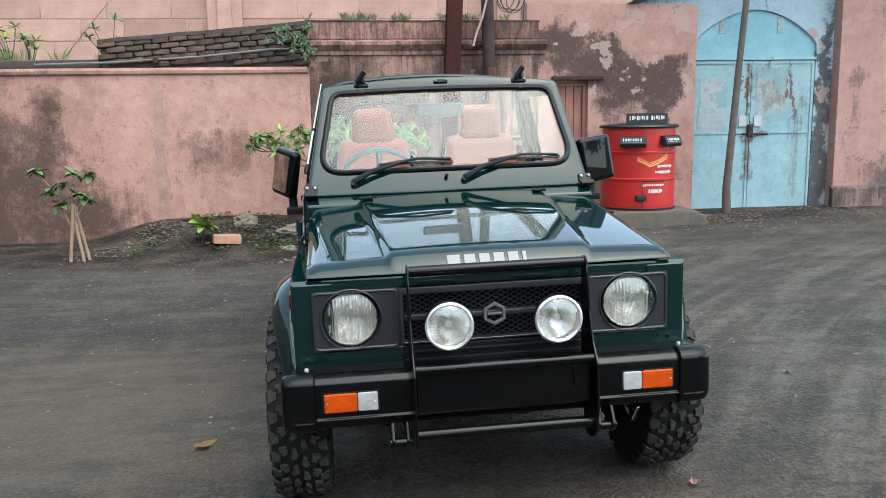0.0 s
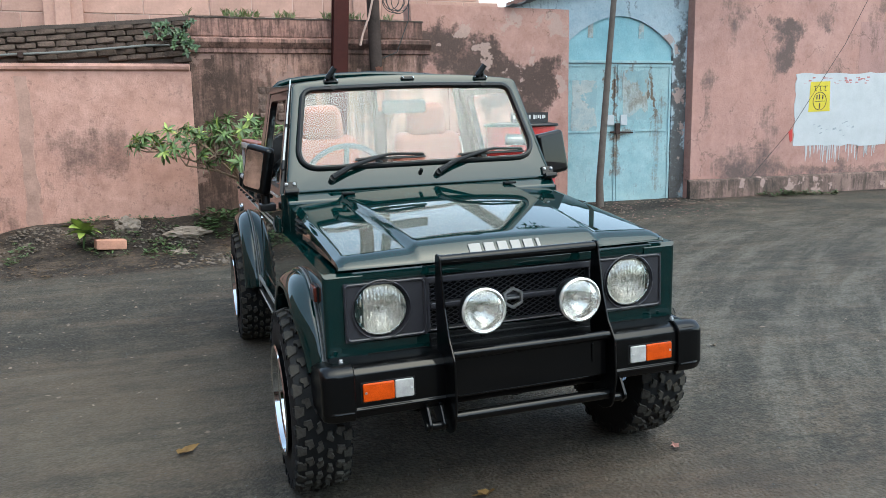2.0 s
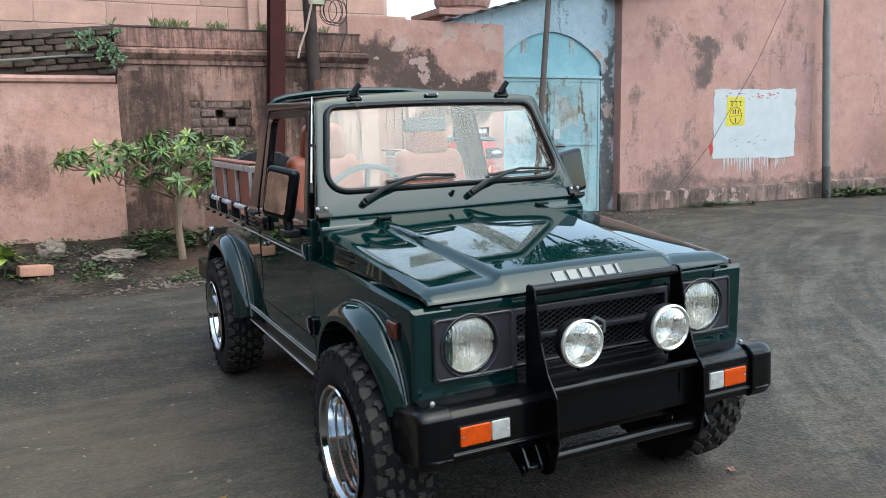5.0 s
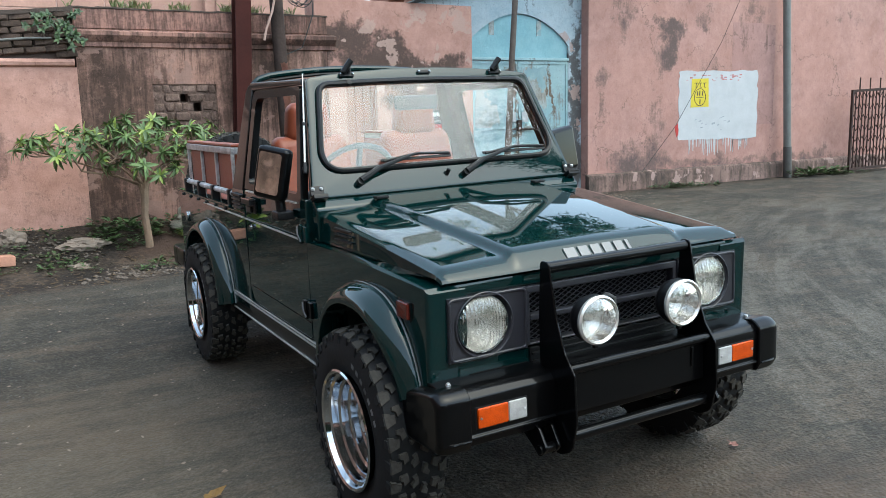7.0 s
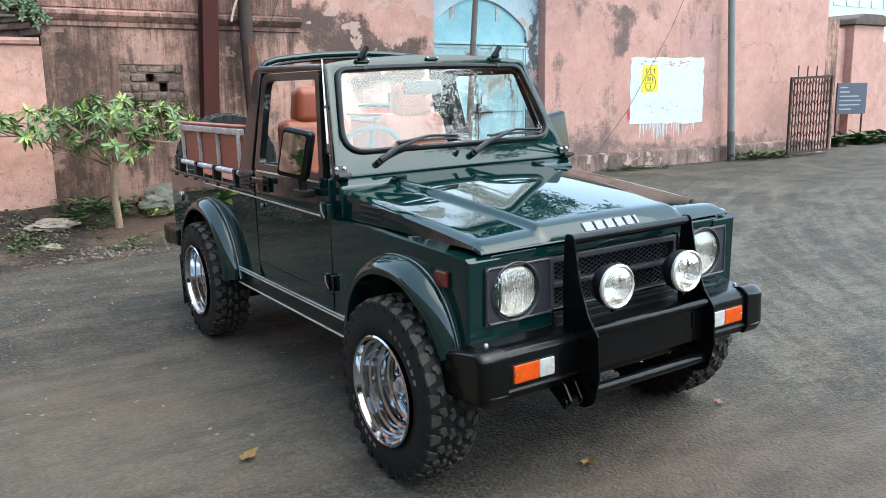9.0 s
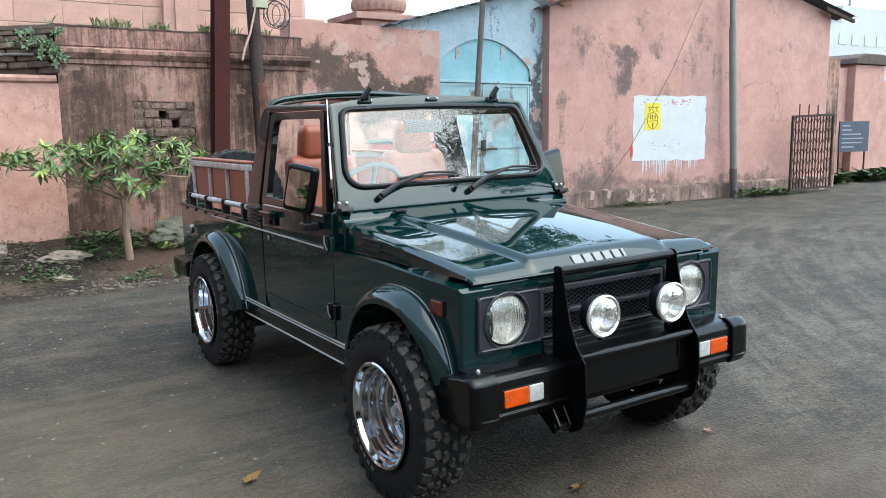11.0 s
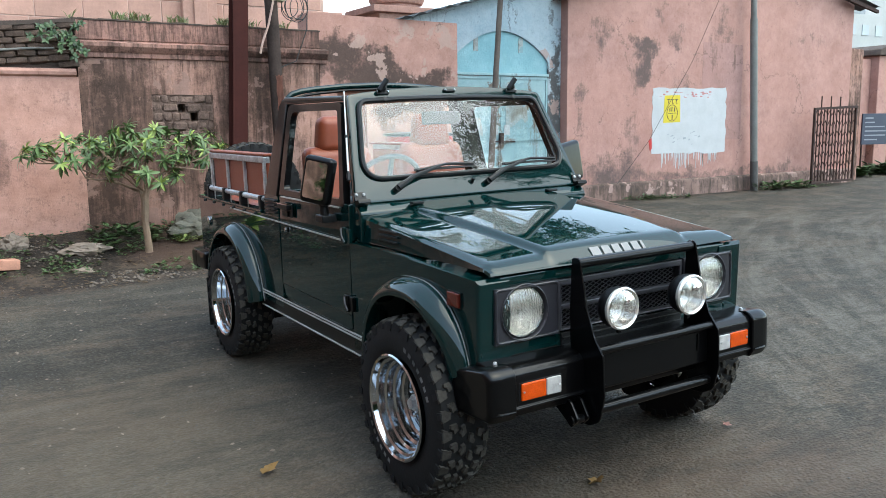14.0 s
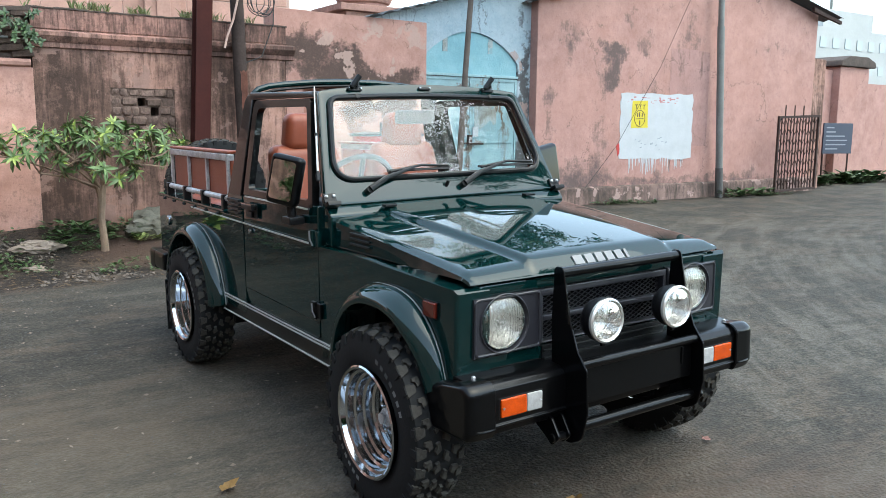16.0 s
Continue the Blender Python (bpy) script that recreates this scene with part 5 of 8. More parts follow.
def square_to(cx, cz, x0, x1, z0, z1, n=32):
    """The points of a rectangle in the directions of a circle's points."""
    out = []
    for k in range(n):
        t = 2 * math.pi * k / n
        c, s = math.cos(t), math.sin(t)
        best = min([((x1 - cx) / c if c > 1e-6 else (x0 - cx) / c if c < -1e-6 else 9), ((z1 - cz) / s if s > 1e-6 else (z0 - cz) / s if s < -1e-6 else 9)])
        out.append((cx + best * c, cz + best * s))
    for corner in ((x0, z0), (x1, z0), (x1, z1), (x0, z1)):
        k = min(range(n), key=lambda i: (out[i][0] - corner[0]) ** 2 + (out[i][1] - corner[1]) ** 2)
        out[k] = corner
    return out


HLZ = 0.797
for s in (-1, 1):
    HLX = 0.502 if s < 0 else 0.488
    bm = bmesh.new()
    x0, x1 = sorted((s * 0.632, s * 0.335))
    ring(bm, square_to(s * HLX, HLZ, x0, x1, 0.688, 0.897), circle(s * (HLX - 0.006), HLZ - 0.002, 0.104), 'y', -0.436, -0.405)
    bevel(bm, 0.007, 50, 2)
    bez = part("lamp_bezel", bm, M_GREYPLASTIC, car, "dark grey plastic lamp surround")
    bm = bmesh.new()
    tube(bm, [(x, -0.436, z) for x, z in rounded([(x0 + 0.006, 0.694), (x1 - 0.006, 0.694), (x1 - 0.006, 0.891), (x0 + 0.006, 0.891)], 0.018, 5)], 0.0055, 8, closed=True)
    part("bezel_lip", bm, M_GREYPLASTIC, bez, "raised rounded lip")
    bm = bmesh.new()
    revolve(bm, [(0.105, -0.436), (0.1085, -0.4405), (0.1055, -0.4425), (0.102, -0.438), (0.097, -0.42), (0.093, -0.405), (0.088, -0.375), (0.0, -0.372)], (s * (HLX - 0.002), 0, HLZ - 0.001), 'y', 48)
    part("lamp_bowl", bm, M_GREYPLASTIC, bez, "dished dark grey ring")
    for k in (-1, 1):
        bm = bmesh.new()
        box(bm, s * HLX + k * 0.089 - 0.004, s * HLX + k * 0.089 + 0.004, -0.43, -0.41, HLZ - 0.006, HLZ + 0.006)
        bevel(bm, 0.002)
        part("clip", bm, M_BLACKPLASTIC, bez)
    lamp = thing("headlamp", "round clear headlamp with fluted glass", "")
    lamp.parent = car
    bm = bmesh.new()
    revolve(bm, [(0.09, -0.425), (0.082, -0.412), (0.07, -0.40), (0.056, -0.39), (0.042, -0.382), (0.028, -0.377), (0.014, -0.374), (0.0, -0.373)], (s * HLX, 0, HLZ), 'y', 44)
    for v in bm.verts:
        dx, dz = v.co.x - s * HLX, v.co.z - HLZ
        v.co.y += 0.0025 * noise.noise((dx * 160, dz * 90, s))
    part("reflector", bm, M_REFLECTOR, lamp, smooth=0)
    bm = bmesh.new()
    revolve(bm, [(0.0925, -0.40), (0.0925, -0.428), (0.089, -0.434), (0.086, -0.428)], (s * HLX, 0, HLZ), 'y', 40)
    part("rim", bm, M_CHROME, lamp)
    bm = bmesh.new()
    revolve(bm, [(0.0, -0.452), (0.03, -0.451), (0.06, -0.446), (0.08, -0.437), (0.087, -0.427)], (s * HLX, 0, HLZ), 'y', 40)
    bmesh.ops.solidify(bm, geom=bm.faces[:], thickness=0.003)
    part("lens", bm, M_FLUTED, lamp).visible_shadow = False
    bm = bmesh.new()
    revolve(bm, [(0.0, -0.396), (0.009, -0.394), (0.01, -0.374)], (s * HLX, 0, HLZ), 'y', 20)
    part("bulb_shield", bm, M_SPOT, lamp)
    for i in range(-3, 4):
        for k in (-1, 1):
            x = 0.022 * i
            h = math.sqrt(0.078 ** 2 - x * x)
            bm = bmesh.new()
            tube(bm, [(s * HLX + x, -0.428, HLZ + k * 0.016), (s * HLX + x, -0.43, HLZ + k * (0.016 + h) / 2), (s * HLX + x, -0.425, HLZ + k * h)], 0.0016, 5)
            part("flute", bm, M_REFLECTOR, lamp)
    for ob in lamp.children:
        for v in ob.data.vertices:
            v.co.x, v.co.z = s * HLX + (v.co.x - s * HLX) * 1.05, HLZ + (v.co.z - HLZ) * 1.05
# grille panel between the lamps
bm = bmesh.new()
ring(bm, [(-0.335, 0.692), (0.335, 0.692), (0.335, 0.893), (-0.335, 0.893)], [(-0.318, 0.70), (0.318, 0.70), (0.318, 0.868), (-0.318, 0.868)], 'y', -0.43, -0.39)
bevel(bm, 0.005, 40, 2)
part("grille_frame", bm, M_GREYPLASTIC, car)
for z, h in ((0.785, 0.011),):
    bm = bmesh.new()
    box(bm, -0.317, 0.317, -0.428, -0.395, z - h, z + h)
    bevel(bm, 0.006, 30, 2)
    part("grille_bar", bm, M_GREYPLASTIC, car)
for z0, z1 in ((0.70, 0.774), (0.796, 0.868)):
    bm = bmesh.new()
    step = 0.033
    h = z1 - z0
    for i in range(-5, 28):
        for d in (-1, 1):
            x0 = -0.318 + step * i
            a, b = (x0, x0 + h * 1.9) if d > 0 else (x0 + h * 1.9, x0)
            za, zb = z0, z1
            pa, pb2 = Vector((a, -0.40, za)), Vector((b, -0.40, zb))
            t0, t1 = 0.0, 1.0
            dx = pb2.x - pa.x
            for lim, sg in ((-0.317, 1), (0.317, -1)):
                f = (lim - pa.x) / dx
                inside0 = (pa.x - lim) * sg >= 0
                inside1 = (pb2.x - lim) * sg >= 0
                if inside0 and not inside1:
                    t1 = min(t1, f)
                elif inside1 and not inside0:
                    t0 = max(t0, f)
                elif not inside0:
                    t1 = -1
            if t1 > t0 + 0.02:
                tube(bm, [pa.lerp(pb2, t0), pa.lerp(pb2, t1)], 0.0021, 4, cap=False)
    part("mesh", bm, M_GREYPLASTIC, car, "black diamond mesh", kind="stuff")
# plain hexagonal badge with a folded band, in silver
bm = bmesh.new()
hexo = [(0.042 * math.cos(radians(30 + 60 * k)) * 1.05, 0.785 + 0.042 * math.sin(radians(30 + 60 * k))) for k in range(6)]
hexi = [(p[0] * 0.72, 0.785 + (p[1] - 0.785) * 0.72) for p in hexo]
ring(bm, hexo, hexi, 'y', -0.445, -0.43)
box(bm, -0.026, 0.026, -0.443, -0.431, 0.781, 0.789)
bevel(bm, 0.002)
part("badge", bm, M_BADGE, car, "silver hexagonal badge")

# bonnet
def bonnet_z(x, y):
    t = (0.55 - y) / 0.93
    t = max(0.0, min(1.0, t))
    edge = 1.075 - 0.085 * t - 0.01 * t * t
    mid = 1.099 - 0.075 * t - 0.029 * t * t
    ax = abs(x)
    base = edge + (mid - edge) * (1 - (ax / 0.65) ** 2)
    ridge = 0.425 - 0.065 * t
    lift = 0.026 * (1 - 0.35 * t) * smooth01((ridge - ax) / 0.035 + 0.5)
    return base + lift


bm = bmesh.new()
ys = [0.555, 0.55] + [0.54 - 0.045 * i for i in range(20)] + [-0.345]
cols = [0.0, 0.1, 0.2, 0.28] + [0.30 + 0.0105 * i for i in range(20)] + [0.53, 0.57, 0.60, 0.62, 0.635, 0.645]
cols = [-c for c in cols[:0:-1]] + cols
rows = []
for y in ys:
    wdt = 0.655 - 0.012 * smooth01((0.55 - y) / 0.93)
    rows.append([(c * wdt / 0.645, y, bonnet_z(c, y) - (0.012 * smooth01((abs(c) - 0.615) / 0.03))) for c in cols])
# knee and front face
last = rows[-1]
for dy, dz in ((-0.02, -0.004), (-0.036, -0.011), (-0.047, -0.021)):
    rows.append([(x, y + dy, z + dz * max(0.2, (z - 0.95) / 0.071)) for x, y, z in last])
rows.append([(x, -0.425 - 0.008 * (1 - (x / 0.65) ** 2), 0.957) for x, y, z in last])
rows.append([(x, -0.430 - 0.009 * (1 - (x / 0.65) ** 2), 0.946) for x, y, z in last])
rows.append([(x, -0.42 - 0.009 * (1 - (x / 0.65) ** 2), 0.941) for x, y, z in last])
V = grid(bm, rows)
for side in (0, -1):
    e = [r[side] for r in V]
    sgn = -1 if side == 0 else 1
    low = [bm.verts.new((v.co.x + sgn * 0.004, v.co.y, max(0.945, min(v.co.z - 0.01, 0.957)) if v.co.z > 0.957 else v.co.z - 0.004)) for v in e]
    for i in range(len(e) - 1):
        bm.faces.new((e[i], e[i + 1], low[i + 1], low[i]))
bonnet = part("bonnet", bm, M_PAINT, car, smooth=42)
for s in (-1, 1):
    for k in range(3):
        bm = bmesh.new()
        box(bm, s * 0.655, s * 0.668, 0.24, 0.40, 0.985 + 0.022 * k, 0.993 + 0.022 * k)
        bevel(bm, 0.003)
        part("side_vent", bm, M_BLACKPLASTIC, bonnet)
    bm = bmesh.new()
    box(bm, s * 0.40 - 0.03, s * 0.40 + 0.03, 0.50, 0.535, 1.115, 1.127)
    bevel(bm, 0.004)
    part("rubber_stop", bm, M_BLACKPLASTIC, bonnet)
# silver letter-sized plates across the bonnet's front edge
FD = Vector((0, 0.040, 0.043)).normalized()
for i, w in enumerate((0.046, 0.040, 0.038, 0.038, 0.038, 0.014)):
    bm = bmesh.new()
    x = -0.158 + sum((0.046, 0.040, 0.038, 0.038, 0.038)[:i]) + 0.0135 * i
    prism(bm, [(x, 0), (x + w, 0), (x + w, 0.040), (x, 0.040)], 'y', -0.004, 0.003)
    bevel(bm, 0.001)
    for v in bm.verts:
        out_v = Vector((0, -FD.z, FD.y))
        v.co = Vector((v.co.x, -0.426, 0.9635)) + FD * v.co.z - out_v * v.co.y
    part("name_plate", bm, M_BADGE, bonnet, "silver block of the maker's lettering")

# cowl and windscreen frame
bm = bmesh.new()
prism(bm, [(0.56, 0.95), (0.56, 1.09), (0.60, 1.125), (0.68, 1.125), (0.68, 0.95)], 'x', -0.672, 0.672)
bevel(bm, 0.012, 40, 2)
part("cowl", bm, M_PAINT, car)
WO = Vector((0, 0.60, 1.128))
WU = Vector((0, 0.262, 0.54)).normalized()
WNV = Vector((0, -WU.z, WU.y))


def on_screen(u, v, d=0.0):
    return WO + Vector((u, 0, 0)) + WU * v + WNV * d


def screen_part(name, bm, material, parent, label=""):
    """Moves a bmesh made with (u, depth, v) into the screen's plane."""
    for v in bm.verts:
        v.co = on_screen(v.co.x, v.co.z, v.co.y)
    return part(name, bm, material, parent, label)


windscreen = thing("windscreen", "upright windscreen in a dark green frame", "")
windscreen.parent = car
outer = rounded([(-0.672, 0.0), (0.672, 0.0), (0.577, 0.566), (-0.577, 0.566)], [0.02, 0.02, 0.04, 0.04], 8)
inner = rounded([(-0.612, 0.112), (0.612, 0.112), (0.534, 0.526), (-0.534, 0.526)], [0.1, 0.1, 0.065, 0.065], 8)
half = len(outer) * 3 // 4
outer[half:half] = [(0.1 * k, 0.602 - 0.036 * (k / 5.6) ** 2) for k in range(5, -6, -1)]   # the header bows up in the middle
inner[half:half] = [(0.088 * k, 0.536 - 0.01 * (k / 5.3) ** 2) for k in range(5, -6, -1)]
bm = bmesh.new()
ring(bm, outer, inner, 'y', -0.05, 0.0)
bevel(bm, 0.012, 50, 2)
screen_part("screen_frame", bm, M_PAINT, windscreen)
bm = bmesh.new()
tube(bm, [(p[0] * 0.99, 0.004, 0.324 + (p[1] - 0.324) * 0.985) for p in inner], 0.013, 8, closed=True)
screen_part("rubber_seal", bm, M_BLACKPLASTIC, windscreen, "black rubber seal")
bm = bmesh.new()
gl = [(p[0] * 0.985, 0.324 + (p[1] - 0.324) * 0.98) for p in inner]
prism(bm, gl, 'y', -0.006, -0.001)
pane = screen_part("pane", bm, M_GLASS, windscreen, "clear glass pane")
pane.visible_shadow = False
# header hooks
for s in (-1, 1):
    bm = bmesh.new()
    box(bm, s * 0.388 - 0.035, s * 0.388 + 0.035, 0.002, 0.012, 0.555, 0.578)
    bevel(bm, 0.003)
    hk = screen_part("hook_base", bm, M_BLACKPLASTIC, windscreen)
    bm = bmesh.new()
    tube(bm, [(s * 0.388 - 0.02, 0.02, 0.57), (s * 0.388 + 0.018, 0.05, 0.612)], 0.014, 10)
    tube(bm, [(s * 0.388 + 0.01, 0.02, 0.57), (s * 0.388 + 0.005, 0.035, 0.6)], 0.01, 8)
    screen_part("hook", bm, M_BLACKPLASTIC, windscreen, "black hood hook")
    for k in (-1, 1):
        bm = bmesh.new()
        bead(bm, (s * 0.388 + k * 0.027, 0.013, 0.566), 0.006)
        screen_part("screw", bm, M_CHROME, windscreen)
    bm = bmesh.new()
    revolve(bm, [(0, 0.02), (0.012, 0.018), (0.014, 0.0)], (s * 0.388, 0, 0.525), 'y', 12)
    screen_part("stud", bm, M_BLACKPLASTIC, windscreen)
    # hinge at the foot
    bm = bmesh.new()
    box(bm, s * 0.648 - 0.03, s * 0.648 + 0.03, 0.001, 0.012, 0.012, 0.055)
    box(bm, s * 0.648 - 0.032, s * 0.648 + 0.032, 0.0, 0.045, -0.012, 0.008)
    bevel(bm, 0.004)
    screen_part("hinge", bm, M_BLACK, windscreen, "black fold-down hinge")
    for k in (-1, 1):
        bm = bmesh.new()
        bead(bm, (s * 0.648 + k * 0.018, 0.014, 0.04), 0.009)
        screen_part("bolt", bm, M_STEEL, windscreen)
bm = bmesh.new()
box(bm, -0.034, 0.034, 0.001, 0.012, 0.563, 0.58)
bevel(bm, 0.004)
screen_part("latch", bm, M_BLACKPLASTIC, windscreen, "small black latch plate")
for x in (-0.027, 0.027):
    bm = bmesh.new()
    bead(bm, (x, 0.013, 0.5715), 0.006)
    screen_part("screw", bm, M_CHROME, windscreen)
# wipers
for px, side in ((-0.45, 1), (0.07, 1)):
    bm = bmesh.new()
    tube(bm, [(px, 0.0, 0.055), (px, 0.03, 0.055)], 0.016, 12)
    tube(bm, [(px, 0.03, 0.055), (px + 0.09, 0.045, 0.10), (px + 0.27, 0.03, 0.155)], [0.016, 0.012, 0.006], 8)
    wiper = screen_part("wiper", bm, M_BLACKPLASTIC, windscreen)
    bm = bmesh.new()
    tube(bm, [(px + 0.13, 0.018, 0.138), (px + 0.30, 0.026, 0.16), (px + 0.46, 0.018, 0.155)], 0.007, 6)
    box(bm, px + 0.12, px + 0.47, 0.008, 0.016, 0.14, 0.15)
    screen_part("blade", bm, M_BLACKPLASTIC, windscreen)
for px in (-0.22, 0.02):
    bm = bmesh.new()
    tube(bm, [(px + 0.2, 0.0, 0.06), (px + 0.205, 0.02, 0.075)], 0.009, 8)
    screen_part("washer_jet", bm, M_BLACKPLASTIC, windscreen)
    break
# telescopic aerial on the driver's screen post
aerial = thing("aerial", "thin chrome telescopic aerial beside the screen post", "")
aerial.parent = windscreen
A0, A1 = on_screen(-0.662, 0.165, -0.02), on_screen(-0.579, 0.588, -0.02)
for u, v, r in ((0.0, 0.42, 0.0052), (0.42, 0.8, 0.0042), (0.8, 1.0, 0.003)):
    bm = bmesh.new()
    tube(bm, [A0.lerp(A1, u), A0.lerp(A1, v)], r, 8)
    part("rod", bm, M_TRIM, aerial)
bm = bmesh.new()
tube(bm, [A0.lerp(A1, -0.09), A0.lerp(A1, -0.03), A0.lerp(A1, 0.02)], [0.009, 0.011, 0.006], 10)
part("base", bm, M_BLACKPLASTIC, aerial)
bm = bmesh.new()
tube(bm, [A0.lerp(A1, 0.42), A0.lerp(A1, 0.45)], 0.009, 10)
part("clip", bm, M_BLACKPLASTIC, aerial)


# doors
for s in (-1, 1):
    door = thing("door", "dark green door with an open window", "")
    door.parent = car
    bm = bmesh.new()
    prism(bm, rounded([(0.648, 0.525), (1.50, 0.525), (1.56, 0.60), (1.56, 1.105), (0.648, 1.125)], [0.03, 0.1, 0.05, 0.01, 0.01], 5), 'x', -0.03, 0.0)
    bevel(bm, 0.006, 40, 2)
    for v in bm.verts:
        v.co.x = s * (side_x(v.co.z) + v.co.x)
    part("panel", bm, M_PAINT, door)
    bm = bmesh.new()
    ro = rounded([(0.70, 1.11), (1.56, 1.11), (1.597, 1.60), (0.892, 1.598)], [0.01, 0.01, 0.05, 0.03], 6)
    ri = rounded([(0.755, 1.14), (1.50, 1.14), (1.532, 1.562), (0.92, 1.56)], [0.02, 0.03, 0.05, 0.03], 6)
    ring(bm, ro, ri, 'x', -0.035, 0.0)
    for v in bm.verts:
        v.co.x = s * (side_x(v.co.z) + v.co.x)
    part("window_frame", bm, M_BLACK, door, "black window frame")
    bm = bmesh.new()
    prism(bm, [(0.655, 0.950), (1.55, 0.957), (1.55, 0.963), (0.655, 0.957)], 'x', s * 0.700, s * 0.707)
    part("trim_strip", bm, M_TRIM, door, "thin bright trim strip")
    bm = bmesh.new()
    prism(bm, [(0.75, 1.10), (1.52, 1.10), (1.52, 1.107), (0.75, 1.107)], 'x', s * (side_x(1.1) - 0.002), s * (side_x(1.1) + 0.006))
    part("trim_strip", bm, M_TRIM, door)
    bm = bmesh.new()
    prism(bm, [(0.66, 0.595), (1.54, 0.605), (1.54, 0.611), (0.66, 0.600)], 'x', s * 0.698, s * 0.703)
    part("crease", bm, M_PAINT, door)
    bm = bmesh.new()
    box(bm, s * 0.70, s * 0.708, 1.33, 1.49, 1.0, 1.075)
    box(bm, s * 0.708, s * 0.735, 1.335, 1.485, 1.045, 1.07)
    box(bm, s * 0.708, s * 0.722, 1.37, 1.45, 1.005, 1.035)
    bevel(bm, 0.006)
    handle = part("handle", bm, M_BLACKPLASTIC, door, "black pull handle")
    bm = bmesh.new()
    prism(bm, [(1.335, 1.071), (1.485, 1.071), (1.485, 1.076), (1.335, 1.076)], 'x', s * 0.709, s * 0.734)
    part("handle_trim", bm, M_CHROME, handle)
    bm = bmesh.new()
    revolve(bm, [(0, 0.012), (0.012, 0.01), (0.014, 0.0)], (0, 0, 0), 'x', 12)
    for v in bm.verts:
        v.co = Vector((s * (0.70 + v.co.x), 1.45 + v.co.y, 0.925 + v.co.z))
    part("lock", bm, M_CHROME, door)
    for z in (0.66, 0.985):
        bm = bmesh.new()
        box(bm, s * 0.70, s * 0.716, 0.60, 0.70, z - 0.035, z + 0.035)
        tube(bm, [(s * 0.716, 0.65, z - 0.04), (s * 0.716, 0.65, z + 0.04)], 0.012, 8)
        bevel(bm, 0.005)
        hinge = part("hinge", bm, M_PAINT if z > 0.9 else M_BLACK, door)
        bm = bmesh.new()
        tube(bm, [(s * 0.724, 0.64, z - 0.03), (s * 0.73, 0.655, z), (s * 0.724, 0.67, z + 0.03)], 0.005, 6)
        part("pin", bm, M_GREYPLASTIC, hinge)
    # outside mirror
    mirror = thing("door_mirror", "black square door mirror", "")
    mirror.parent = car
    mx, my, mz = s * 0.755, 0.82, 1.235
    bm = bmesh.new()
    box(bm, -0.072 if s < 0 else -0.09, 0.084 if s < 0 else 0.09, -0.05, 0.012, -0.112, 0.112)
    bevel(bm, 0.022, 40, 3)
    M = pose(mx, my, mz, -4, (-11 if s < 0 else -8) * s, (54 if s < 0 else 14) * s)
    for v in bm.verts:
        v.co = M @ v.co
    part("shell", bm, M_BLACK, mirror)
    bm = bmesh.new()
    o = rounded([(-0.05, -0.088), (0.064, -0.088), (0.064, 0.088), (-0.05, 0.088)], 0.016, 4)
    prism(bm, o, 'y', *((-0.0535, -0.0495) if s < 0 else (0.0115, 0.014)))
    for v in bm.verts:
        v.co = M @ v.co
    part("glass", bm, M_MIRROR, mirror)
    bm = bmesh.new()
    tube(bm, [(mx - s * 0.01, my - 0.01, mz - 0.10), (mx - s * 0.012, my - 0.015, mz - 0.17)], 0.022, 10)
    box(bm, mx - s * 0.055, mx + s * 0.02, my - 0.06, my + 0.03, mz - 0.20, mz - 0.165)
    bevel(bm, 0.006)
    part("arm", bm, M_BLACKPLASTIC, mirror)

